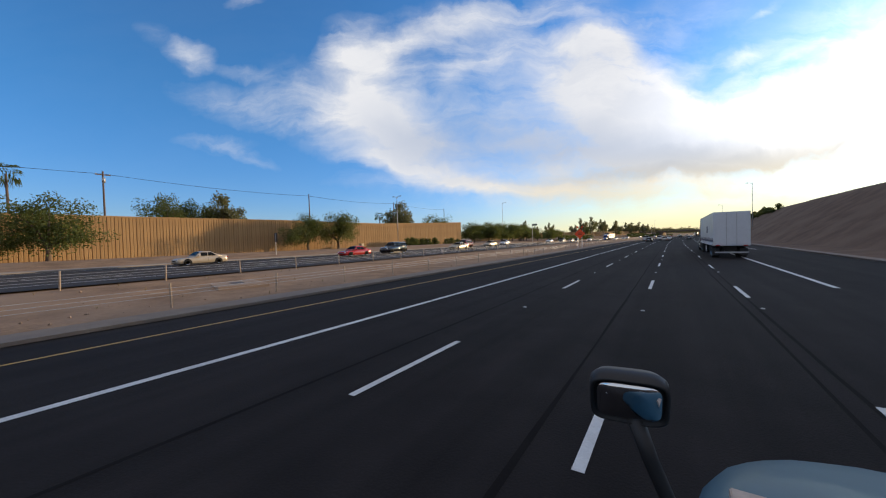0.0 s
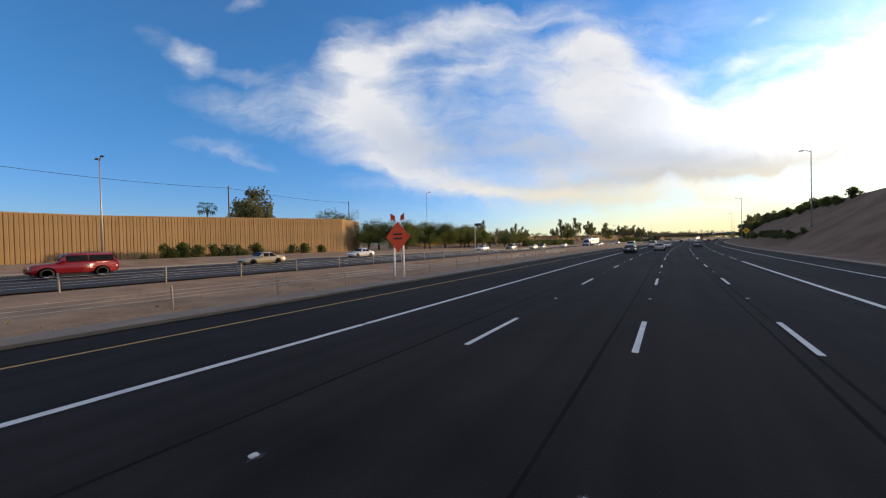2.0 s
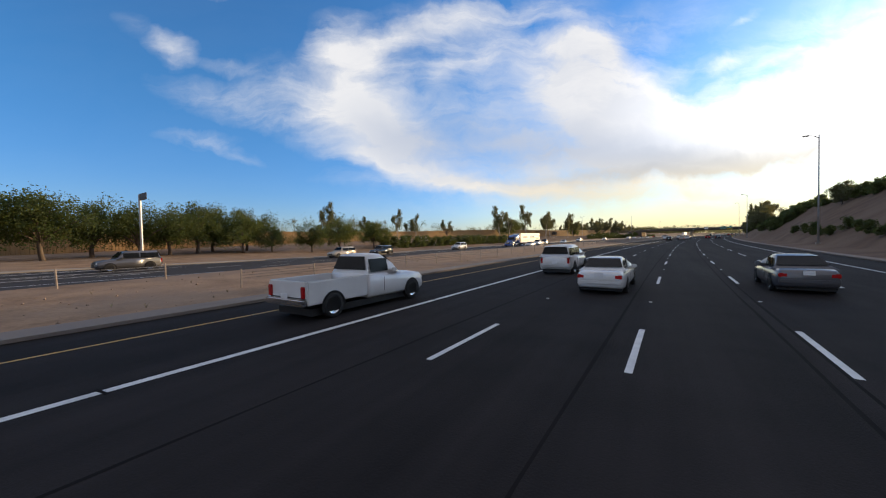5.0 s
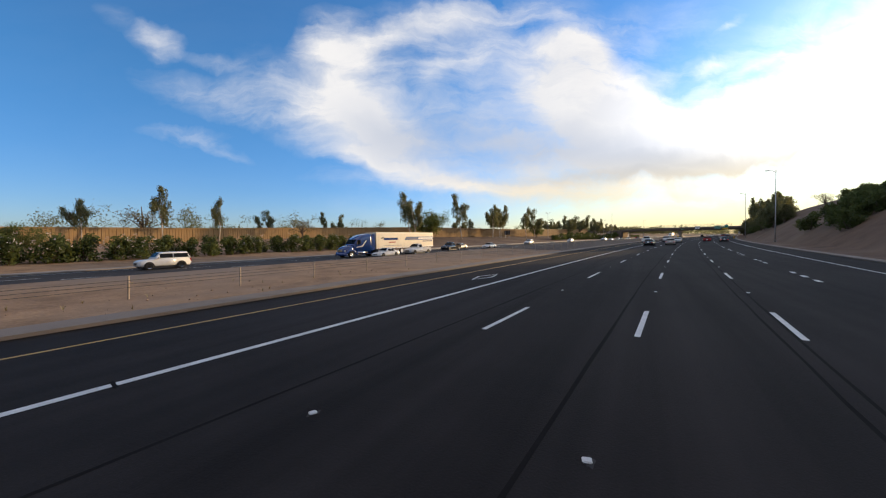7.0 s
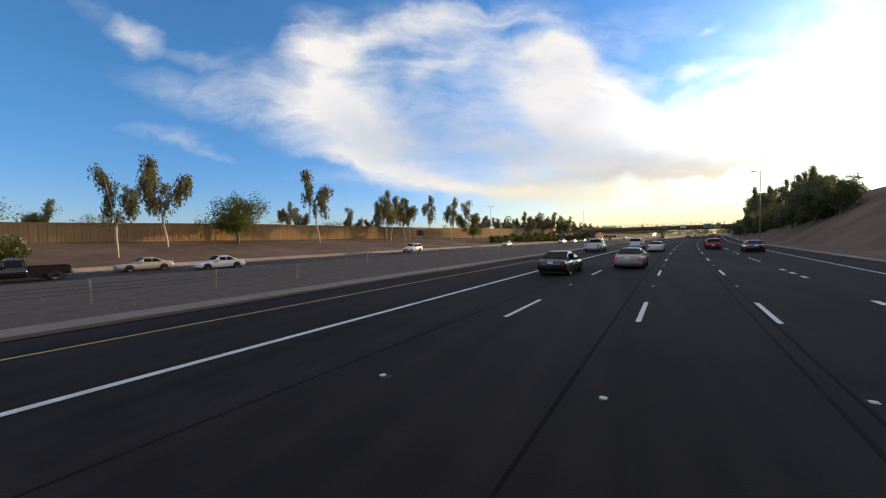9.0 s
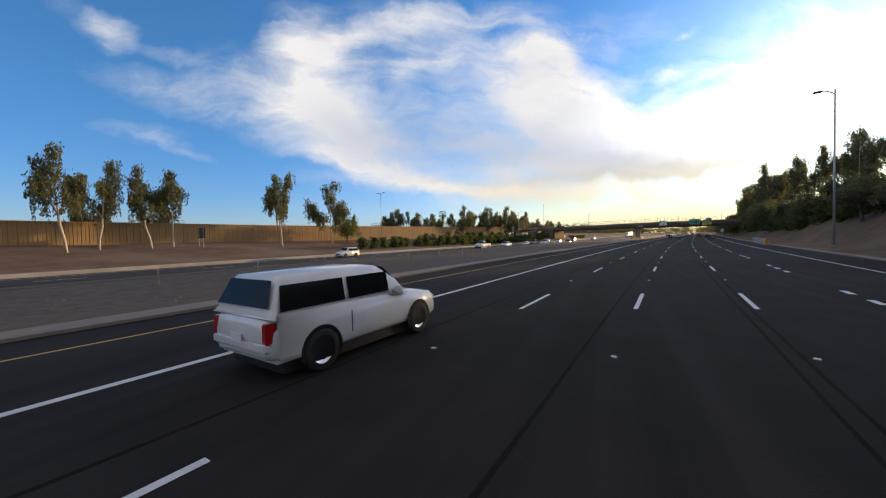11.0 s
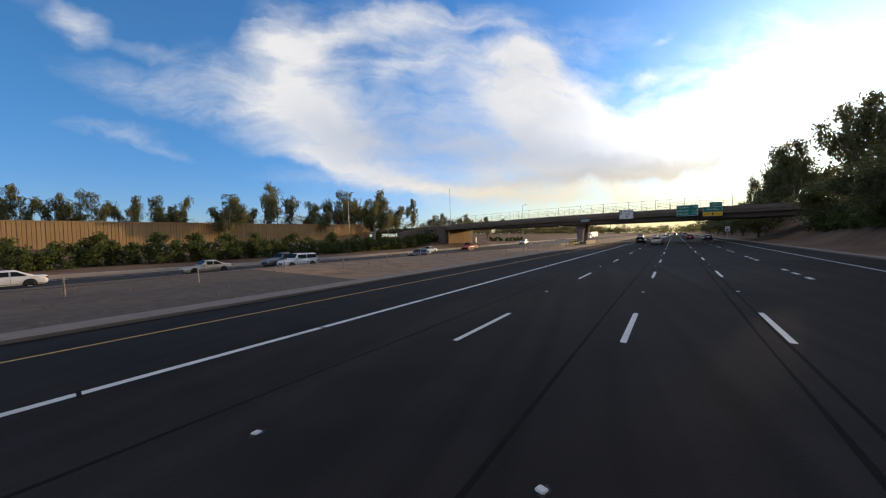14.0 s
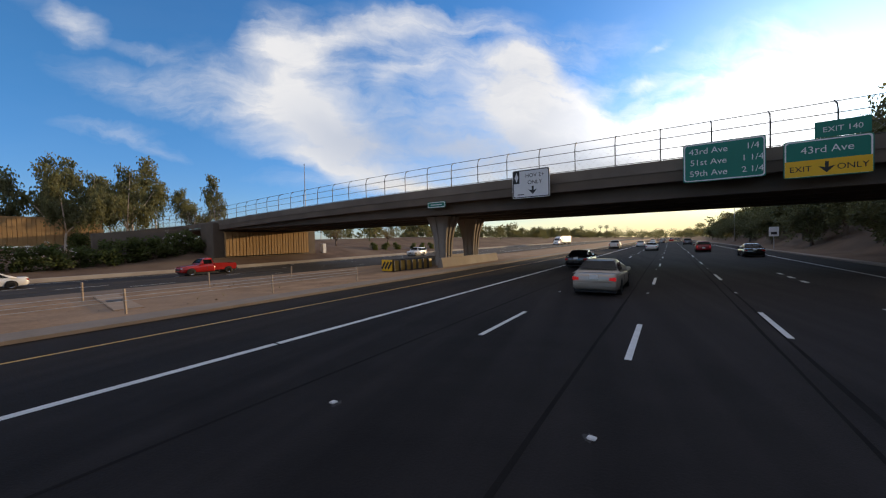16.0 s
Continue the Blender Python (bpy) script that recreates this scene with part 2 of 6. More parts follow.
def paint(name, c, rough=0.25, coat=0.6, metal=0.0):
    return surf("paint_" + name, c, tuple(v * 0.88 for v in c), 0.6, rough, metal, coat=coat, fine=0.02)


def leafy(name, a, b):
    m = surf(name, a, b, 0.8, 0.65, per_island=0.45, spec=0.3)
    nt = m.node_tree
    p = nt.nodes["Principled BSDF"]
    if not any(n.type == "BSDF_TRANSLUCENT" for n in nt.nodes):
        tr = nt.nodes.new("ShaderNodeBsdfTranslucent")
        tr.inputs["Color"].default_value = (a[0] * 1.6, a[1] * 1.5, a[2], 1)
        mx = nt.nodes.new("ShaderNodeMixShader")
        mx.inputs[0].default_value = 0.42
        nt.links.new(p.outputs[0], mx.inputs[1]), nt.links.new(tr.outputs[0], mx.inputs[2])
        nt.links.new(mx.outputs[0], nt.nodes["Material Output"].inputs[0])
    return m


def glow(name, c, power):
    m = surf(name, c, c, 1.0, 0.3)
    p = m.node_tree.nodes["Principled BSDF"]
    p.inputs["Emission Color"].default_value, p.inputs["Emission Strength"].default_value = (*c, 1), power
    return m


ASPHALT = surf("asphalt", (0.0238, 0.0207, 0.0202), (0.0152, 0.0132, 0.013), 1.2, 0.9, bump=0.45, fine=0.03, spec=0.12, stain=(0.0285, 0.0247, 0.0238, 14.0), streak=0.28)
OLD_ASPHALT = surf("old_asphalt", (0.036, 0.032, 0.031), (0.024, 0.0215, 0.021), 1.5, 0.82, bump=0.3, fine=0.03, spec=0.25, streak=0.25)
DIRT = surf("desert_dirt", (0.4, 0.265, 0.165), (0.2, 0.13, 0.083), 1.7, 0.95, bump=1.0, fine=0.16, spec=0.1, stain=(0.29, 0.21, 0.15, 9.0))
# darker bank soil, with the shade on the slopes put into its colour
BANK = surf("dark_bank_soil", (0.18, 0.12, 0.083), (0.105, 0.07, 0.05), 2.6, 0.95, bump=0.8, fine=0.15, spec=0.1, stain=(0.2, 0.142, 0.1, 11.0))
GRAVEL = surf("gravel", (0.15, 0.122, 0.1), (0.1, 0.08, 0.066), 0.5, 0.95, bump=0.8, fine=0.06, spec=0.1)
CONCRETE = surf("concrete", (0.36, 0.32, 0.27), (0.27, 0.235, 0.2), 1.6, 0.88, bump=0.25, fine=0.05, stain=(0.25, 0.21, 0.175, 6.0))
GUTTER = surf("gutter_concrete", (0.25, 0.2, 0.155), (0.17, 0.135, 0.105), 0.9, 0.9, bump=0.3, fine=0.05, stain=(0.2, 0.165, 0.14, 5.0))
WALL = surf("tan_wall_block", (0.39, 0.25, 0.115), (0.31, 0.195, 0.088), 2.2, 0.92, bump=0.4, fine=0.07, per_object=0.07, stain=(0.33, 0.21, 0.1, 5.0))
WHITE_LINE = surf("worn_white_line", (0.72, 0.72, 0.7), (0.5, 0.5, 0.49), 0.4, 0.6, bump=0.2, fine=0.03)
YELLOW_LINE = surf("worn_yellow_line", (0.62, 0.36, 0.07), (0.42, 0.25, 0.07), 0.4, 0.6, bump=0.2, fine=0.03)
TAR = surf("tar", (0.011, 0.01, 0.01), (0.017, 0.0155, 0.015), 0.9, 0.9, fine=0.04, spec=0.05)
STEEL = surf("galvanised_steel", (0.5, 0.5, 0.5), (0.36, 0.36, 0.36), 0.4, 0.5, 0.6, fine=0.02)
DARK_STEEL = surf("dark_steel", (0.1, 0.095, 0.09), (0.06, 0.057, 0.055), 0.4, 0.6, 0.5)
WEATHERED = surf("weathered_post", (0.42, 0.34, 0.26), (0.27, 0.21, 0.16), 0.12, 0.8, 0.0, bump=0.3)
WOOD = surf("pole_wood", (0.16, 0.11, 0.075), (0.1, 0.07, 0.05), 0.4, 0.85, stretch=(6, 6, 0.4), bump=0.4)
RUBBER = surf("tyre_rubber", (0.02, 0.02, 0.02), (0.012, 0.012, 0.012), 0.1, 0.8, bump=0.2)
CHROME = surf("bright_metal", (0.75, 0.75, 0.76), (0.62, 0.62, 0.63), 0.2, 0.22, 1.0)
BLACK = surf("black_plastic", (0.014, 0.014, 0.015), (0.02, 0.02, 0.02), 0.2, 0.5)
GLASS = surf("tinted_car_glass", (0.012, 0.014, 0.016), (0.02, 0.022, 0.024), 0.8, 0.08, spec=0.3)
RED_LENS = surf("red_lens", (0.45, 0.012, 0.012), (0.3, 0.008, 0.008), 0.1, 0.2, coat=0.5)
RED_LIT = glow("lit_brake_lens", (0.6, 0.012, 0.01), 0.28)
CLEAR_LENS = surf("clear_lens", (0.75, 0.75, 0.72), (0.6, 0.6, 0.58), 0.05, 0.12, coat=0.5)
AMBER = surf("amber_lens", (0.6, 0.22, 0.02), (0.5, 0.17, 0.02), 0.05, 0.25)
SIGN_GREEN = surf("green_sign_sheet", (0.0, 0.19, 0.135), (0.0, 0.16, 0.115), 1.5, 0.45)
SIGN_WHITE = surf("white_sign_sheet", (0.75, 0.76, 0.76), (0.66, 0.67, 0.68), 1.5, 0.5)
SIGN_YELLOW = surf("yellow_sign_sheet", (0.8, 0.47, 0.01), (0.72, 0.42, 0.01), 1.5, 0.45)
SIGN_BLACK = surf("black_sign_legend", (0.012, 0.012, 0.012), (0.016, 0.016, 0.016), 1.0, 0.5)
SIGN_ORANGE = surf("orange_sign_sheet", (0.85, 0.09, 0.008), (0.75, 0.075, 0.008), 0.8, 0.5)
BARK = surf("tree_bark", (0.17, 0.125, 0.09), (0.09, 0.065, 0.05), 0.25, 0.9, bump=0.5, stretch=(3, 3, 0.6))
PALE_BARK = surf("pale_eucalyptus_bark", (0.55, 0.47, 0.38), (0.38, 0.3, 0.23), 0.35, 0.85, bump=0.2, stretch=(2, 2, 0.5))
LEAF_A = leafy("mesquite_leaf", (0.095, 0.12, 0.036), (0.05, 0.068, 0.02))
LEAF_B = leafy("eucalyptus_leaf", (0.14, 0.145, 0.08), (0.075, 0.085, 0.042))
LEAF_C = leafy("oleander_leaf", (0.09, 0.115, 0.04), (0.045, 0.06, 0.02))
LEAF_D = leafy("dry_grey_leaf", (0.15, 0.13, 0.085), (0.1, 0.085, 0.055))
FLOWER = surf("white_blossom", (0.75, 0.7, 0.66), (0.6, 0.5, 0.48), 0.2, 0.7)

# ---- the road's own coordinates: s along it, u to the right of the second lane line ----
S_A, S_B, TURN = 85.0, 440.0, radians(0.02986)


def heading(s):
    return -TURN * min(max(s - S_A, 0.0), S_B - S_A)


def along(s):
    if s <= S_A:
        return 0.0, s
    r, a = 1 / TURN, TURN * (min(s, S_B) - S_A)
    x, y = r * (1 - math.cos(a)), S_A + r * math.sin(a)
    if s > S_B:
        x, y = x + (s - S_B) * math.sin(a), y + (s - S_B) * math.cos(a)
    return x, y


def at(s, u, z=0.0):
    x, y = along(s)
    a = heading(s)
    return Vector((x + u * math.cos(a), y + u * math.sin(a), z))


def put(s, u, z=None, turn=0.0):
    """The pose of a thing that stands at (s, u), its y axis along the road, turned by degrees."""
    z = lie(s, u) if z is None else z
    return Matrix.Translation(at(s, u, z)) @ Matrix.Rotation(heading(s) + radians(turn), 4, "Z")


def ramp(v, *pairs):
    return float(np.interp(v, [p[0] for p in pairs], [p[1] for p in pairs]))


def opposite(s):
    """Level of the other carriageway."""
    return ramp(s, (100, 0.45), (140, 0.3), (190, -0.5), (330, -0.45), (425, -0.55), (455, -0.85), (505, -0.85), (560, -0.45), (700, 0.0))


def drift(s):
    """How far the other carriageway swings out."""
    return ramp(s, (110, 0.0), (185, -4.5))


def warp(s, u):
    """An offset that follows the other carriageway where it lies beyond the median."""
    return u + drift(s) * min(1.0, max(0.0, (-u - 18.0) / 4.5))


def crest(s):
    """Level of the far lip of the median."""
    return ramp(s, (120, 0.42), (185, 0.38), (430, 0.38), (446, 0.34), (459, 0.2), (473, 0.05), (490, -0.1), (560, -0.3), (700, 0.0))


def lie(s, u):
    """Level of the ground."""
    o, c, e = opposite(s), crest(s), drift(s)
    back = ramp(s, (150, 1.0), (200, 1.9), (260, 2.9), (370, 2.7), (410, 2.4), (470, 2.4), (500, 2.6), (512, 3.4), (526, 3.4), (545, 3.4), (600, 4.2), (800, 3.6))
    if u < 13:
        z = ramp(u, (e - 86, back + 0.3), (e - 75, back), (e - 66, 0.62 * back), (e - 56, o + ramp(s, (498, 0.8), (509, 2.6), (535, 2.6), (560, 1.4))), (e - 46, o), (e - 25, o - 0.06), (e - 22.5, c), (-18, c * 0.25), (-14.1, 0.0), (-13.2, -0.06), (12.8, -0.06), (13, -0.02))
    else:
        # before about s 150 the high bank is added to shade the road
        top = ramp(s, (-160, 9.0), (185, 10.4), (482, 10.2), (505, 6.4), (535, 6.4), (562, 8.8), (640, 7.5), (900, 2.0))
        z = ramp(u, (13, -0.02), (17, 0.35), (31, top), (60, top + 0.4), (120, top * 0.6))
    away = abs(u) + max(0, s - 600) * 0.5
    if away > 20:
        z += 0.12 * noise.noise(at(s, u, 0) * 0.11) * min(1, (away - 20) / 10) * (0.25 if -57 < u < -20 else 1)
    if abs(u) > 150:
        z = z * max(0, 1 - (abs(u) - 150) / 600) + 0.3
    return z


def link(name, bm, material, parent=None, smooth=False):
    me = bpy.data.meshes.new(name)
    bm.to_mesh(me)
    bm.free()
    for m in (material if isinstance(material, (list, tuple)) else [material]):
        me.materials.append(m)
    if smooth:
        for f in me.polygons:
            f.use_smooth = True
    ob = new(name, me)
    if parent:
        ob.parent = parent
    return ob


def part(name, bm, material, parent, label="", smooth=False):
    ob = link(name, bm, material, parent, smooth)
    if label:
        ob["label"] = label
    return ob


def sheet(rows_of_points):
    bm = bmesh.new()
    vs = [[bm.verts.new(p) for p in row] for row in rows_of_points]
    for a, b in zip(vs, vs[1:]):
        for i in range(len(a) - 1):
            bm.faces.new((a[i], a[i + 1], b[i + 1], b[i]))
    bmesh.ops.recalc_face_normals(bm, faces=bm.faces)
    if sum(f.normal.z for f in bm.faces) < 0:
        bmesh.ops.reverse_faces(bm, faces=bm.faces)
    return bm


def strip(s0, s1, u0, u1, z0, z1=None, step=8.0, thick=0.0):
    """A band along the road between two offsets, at a level or a function of s."""
    n = max(1, int(math.ceil((s1 - s0) / step)))
    lv = lambda z, s: z(s) if callable(z) else z
    z1 = z0 if z1 is None else z1
    pts = []
    for i in range(n + 1):
        s = s0 + (s1 - s0) * i / n
        pts.append([at(s, warp(s, u0), lv(z0, s)), at(s, warp(s, u1), lv(z1, s))])
    bm = sheet(pts)
    if thick:
        bmesh.ops.solidify(bm, geom=bm.faces[:], thickness=thick)
    return bm


def box(x0, x1, y0, y1, z0, z1, bevel=0.0, bm=None):
    own = bm or bmesh.new()
    vs = [own.verts.new((x, y, z)) for z in (z0, z1) for y in (y0, y1) for x in (x0, x1)]
    fs = [own.faces.new([vs[i] for i in q]) for q in ((0, 2, 3, 1), (4, 5, 7, 6), (0, 1, 5, 4), (2, 6, 7, 3), (0, 4, 6, 2), (1, 3, 7, 5))]
    if bevel:
        es = list({e for f in fs for e in f.edges})
        bmesh.ops.bevel(own, geom=es, offset=bevel, segments=2, affect="EDGES")
    return own


def tube(points, radii, sides=8, bm=None, cap=True):
    """A round bar through the points."""
    own = bm or bmesh.new()
    rings = []
    pts = [Vector(p) for p in points]
    for i, p in enumerate(pts):
        d = (pts[min(i + 1, len(pts) - 1)] - pts[max(i - 1, 0)]).normalized()
        side = d.cross(Vector((0.31, 0.17, 0.93)) if abs(d.z) < 0.9 else Vector((1, 0.1, 0))).normalized()
        up = side.cross(d)
        r = radii[i] if isinstance(radii, (list, tuple)) else radii
        rings.append([own.verts.new(p + r * (math.cos(a) * side + math.sin(a) * up)) for a in [2 * math.pi * k / sides for k in range(sides)]])
    for a, b in zip(rings, rings[1:]):
        for k in range(sides):
            own.faces.new((a[k], a[(k + 1) % sides], b[(k + 1) % sides], b[k]))
    if cap:
        own.faces.new(rings[0][::-1]), own.faces.new(rings[-1])
    return own


def thing(name, label, category, group="", m=None):
    ob = new(name)
    ob.empty_display_size = 0.2
    tagged(ob, label, category, group)
    if m is not None:
        ob.matrix_basis = m
    return ob


# ---- ground, carriageways ----
s_steps = [-2500, -1200, -600, -300, -150] + [-100 + 7 * i for i in range(112)] + [700 + 25 * i for i in range(16)] + [1150, 1300, 1500, 1800, 2200, 2700, 3300, 4000]
u_steps = [-3300, -2400, -1600, -1000, -600, -350, -220, -150, -115, -95, -86, -80, -75, -70, -66, -61, -56, -51, -46, -40, -32, -25, -22.5, -20, -18, -15.5, -14.1, -13.2, -6, 0, 6, 12.8, 13, 14, 15.5, 17, 19, 21.5, 24, 26.5, 29, 31, 35, 42, 60, 85, 120, 200, 350, 600, 1000, 1500]
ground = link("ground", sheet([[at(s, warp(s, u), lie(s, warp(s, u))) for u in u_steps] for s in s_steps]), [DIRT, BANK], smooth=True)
bank_faces = len(u_steps) - 1
# right slope and left bank past s 255 get the shade-darkened soil
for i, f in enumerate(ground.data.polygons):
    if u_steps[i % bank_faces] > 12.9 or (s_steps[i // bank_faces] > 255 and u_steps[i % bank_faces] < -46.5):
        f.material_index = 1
tagged(ground, "bare brown desert dirt and gravel beside the freeway", "ground", kind="structure")
road = link("road", strip(-160, 1500, -12.95, 12.8, 0.0, step=6), ASPHALT)
tagged(road, "dark grey asphalt freeway with several lanes", "road", kind="structure")
far_road = link("road", strip(-160, 1500, -45.6, -25.0, lambda s: opposite(s) + 0.03, step=6), OLD_ASPHALT)
tagged(far_road, "dark asphalt of the opposite carriageway", "road", kind="structure")
gutter = link("pavement", strip(-160, 1500, -14.2, -12.9, 0.012, step=6, thick=-0.1), GUTTER)
tagged(gutter, "pale grey concrete gutter strip along the median", "pavement", kind="structure")
shoulder = link("pavement", strip(-160, 1500, -48.2, -45.55, lambda s: opposite(s) + 0.05, step=6, thick=-0.1), CONCRETE)
tagged(shoulder, "pale concrete edge strip beside the opposite lanes", "pavement", kind="structure")
kerb = link("kerb", sheet([[at(s, warp(s, u), opposite(s) + z) for u, z in ((-46.0, 0.03), (-46.12, 0.42), (-46.2, 0.46), (-46.5, 0.46), (-46.58, 0.2), (-46.6, -0.2))] for s in range(258, 720, 6)]), CONCRETE)
tagged(kerb, "low pale concrete kerb wall along the opposite lanes", "kerb", kind="structure")
right_edge = link("pavement", strip(-160, 1500, 12.75, 13.6, 0.015, step=6, thick=-0.1), GUTTER)
tagged(right_edge, "grey concrete gutter at the outer shoulder", "pavement", kind="structure")

median = link("pavement", strip(266, 438, -22.5, -14.25, lambda s: crest(s) + 0.03, 0.02, step=6), GRAVEL)
tagged(median, "grey gravel covered median between the carriageways", "pavement", kind="structure")

# ---- painted lines ----
PERIOD, DASH = 12.556, 3.2
LANE_1, LANE_2, LANE_3, HOV, INNER, EXIT, OUTER = -3.31, 0.0, 3.05, -6.99, -10.75, 6.25, 10.0
PHASE_1, PHASE_2, PHASE_3 = 3.62, 4.74, 6.19
for u, width, material, s0, s1, label in ((HOV, 0.19, WHITE_LINE, -40, 700, "solid white lane line"), (INNER, 0.11, YELLOW_LINE, -40, 1200, "thin solid yellow edge line"), (OUTER, 0.13, WHITE_LINE, 60, 1200, "solid white outer edge line"), (EXIT, 0.2, WHITE_LINE, 20, 103, "solid white exit lane line")):
    part("painted_line", strip(s0, s1, u - width / 2, u + width / 2, 0.005, step=6), material, road, label)
for u in (-28.2, -44.2):
    part("painted_line", strip(-100, 1200, u - 0.09, u + 0.09, lambda s: opposite(s) + 0.036, step=6), WHITE_LINE, far_road, "solid edge line")
dash_mesh = {}


def dashes(u, phase, s0, s1, length, width, period, parent, z, name="lane_dash"):
    key = (length, width)
    if key not in dash_mesh:
        bm = box(-width / 2, width / 2, 0, length, 0, 0.003)
        me = bpy.data.meshes.new(name)
        bm.to_mesh(me), bm.free()
        me.materials.append(WHITE_LINE)
        dash_mesh[key] = me
    s = phase + math.ceil((s0 - phase) / period) * period
    while s < s1:
        ob = new(name, dash_mesh[key])
        ob.parent = parent
        ob.matrix_basis = put(s, warp(s, u), z(s) if callable(z) else z)
        s += period

# the painter's rhythm slips now and then along the second and third line
for u, ph, s0, s1 in ((LANE_1, PHASE_1, -30, 340), (LANE_1 + 0.18, PHASE_1 - 0.4, 341, 640), (LANE_2, PHASE_2 - 1.2, -30, 12), (LANE_2, PHASE_2, 13, 420), (LANE_2 + 0.12, PHASE_2, 421, 450), (LANE_2 + 0.12, PHASE_2 - 1.8, 451, 640), (LANE_3, PHASE_3 - 2.6, -30, 50), (LANE_3, PHASE_3, 51, 640)):
    dashes(u, ph, s0, s1, DASH, 0.125, PERIOD, road, 0.004)
tick = box(-0.2, 0.2, -0.03, 0.03, 0, 0.002)
tick_mesh = bpy.data.meshes.new("joint_crack")
tick.to_mesh(tick_mesh), tick.free()
tick_mesh.materials.append(TAR)
for i in range(120):
    if random.random() < 0.6:
        ob = new("joint_crack", tick_mesh)
        ob.parent = road
        ob.matrix_basis = put(1.7 + 4.65 * i, HOV, 0.0075, random.uniform(-8, 8))
for ph in (0.0, 2.2, 4.4):
    dashes(EXIT, PHASE_3 + ph, 104, 520, 0.9, 0.2, PERIOD, road, 0.004, "short_dash")
for u in (-32.0, -35.6, -39.2):
    dashes(u, u, -60, 620, 3.2, 0.13, PERIOD, far_road, lambda s: opposite(s) + 0.034)
# sealed cracks between the lanes, slightly wandering
for u, a in ((-4.3, 0.0), (-0.6, 3.0), (2.62, 5.0), (2.95, 7.0)):
    pts = []
    for i in range(360):
        s = -40 + i * 2.0
        c = u + 0.09 * noise.noise((s * 0.045, a, 0)) + 0.03 * noise.noise((s * 0.4, a, 2))
        w = 0.034 + 0.024 * noise.noise((s * 0.2, a, 5))
        pts.append([at(s, c - w, 0.0025), at(s, c + w, 0.0025)])
    part("tar_seam", sheet(pts), TAR, road, "black sealed crack line")
# raised markers with scraped pale patches
bm = box(-0.05, 0.05, -0.05, 0.05, 0, 0.018, 0.012)
marker_mesh = bpy.data.meshes.new("lane_marker")
bm.to_mesh(marker_mesh), bm.free()
marker_mesh.materials.append(WHITE_LINE)
patch_bm = bmesh.new()
ring = [patch_bm.verts.new((0.06 * math.cos(a) * (1 + 0.3 * math.sin(3 * a)), 0.1 * math.sin(a) * (1 + 0.25 * math.cos(5 * a)), 0)) for a in [2 * math.pi * k / 14 for k in range(14)]]
patch_bm.faces.new(ring)
patch_mesh = bpy.data.meshes.new("scraped_patch")
patch_bm.to_mesh(patch_mesh), patch_bm.free()
patch_mesh.materials.append(surf("scraped_asphalt", (0.04, 0.036, 0.034), (0.024, 0.022, 0.021), 0.15, 0.8, fine=0.03))
for u, ph in ((LANE_1, PHASE_1), (LANE_2, PHASE_2), (LANE_3, PHASE_3)):
    for i in range(-2, 46):
        s = ph + (i + 0.6) * PERIOD + random.uniform(-0.3, 0.3)
        for me, z in ((patch_mesh, 0.0035), (marker_mesh, 0.004)):
            ob = new(me.name, me)
            ob.parent = road
            ob.matrix_basis = put(s, u + random.uniform(-0.05, 0.05), z, random.uniform(-20, 20))
# white diamond of the carpool lane
bm = bmesh.new()
ins, out = [], []
for x, y in ((0, -1.75), (0.5, 0), (0, 1.75), (-0.5, 0)):
    out.append(bm.verts.new((x, y, 0)))
    ins.append(bm.verts.new((x * 0.72, y * 0.86, 0)))
for k in range(4):
    bm.faces.new((out[k], out[(k + 1) % 4], ins[(k + 1) % 4], ins[k]))
dia = part("painted_diamond", bm, WHITE_LINE, road, "white outlined diamond painted in the carpool lane")
dia.matrix_basis = put(227.7, -8.65, 0.005)


# ---- cable barriers in the median ----
def cable_barrier(u, s0, s1, gap, tall, label, wire=None):
    root = thing("cable_barrier", label, "barrier")
    bm = tube([(0, 0, -0.35), (0, 0, tall - 0.012), (0, 0, tall)], [0.042, 0.042, 0.03], 7)
    me = bpy.data.meshes.new("post")
    bm.to_mesh(me), bm.free()
    me.materials.append(WEATHERED)
    s = s0
    while s < s1:
        ob = new("post", me)
        ob.parent = root
        ob.matrix_basis = put(s, u) @ Matrix.Rotation(radians(random.uniform(-2.5, 2.5)), 4, "X") @ Matrix.Rotation(radians(random.uniform(-2, 2)), 4, "Y")
        s += gap
    for z in (0.48, 0.62, 0.76):
        pts = [at(s0 + i * gap, u + 0.05, lie(s0 + i * gap, u) + z) for i in range(int((s1 - s0) / gap) + 1)]
        part("cable", tube(pts, 0.009, 4), wire or STEEL, root, "thin steel cable")


cable_barrier(-15.3, -20, 126, 4.25, 0.95, "cable barrier with weathered round posts in the dirt median")
cable_barrier(-24.0, -30, 160, 4.25, 0.95, "cable barrier with weathered posts beside the opposite lanes")
cable_barrier(-17.6, 158, 285, 4.3, 0.95, "cable barrier with pale weathered posts in the dirt median", DARK_STEEL)
cable_barrier(-21.5, 292, 500, 5.2, 0.9, "cable barrier with thin grey posts in the paved median", DARK_STEEL)
cable_barrier(-15.5, 462, 505, 5.5, 0.9, "cable barrier with short posts before the bridge pier")


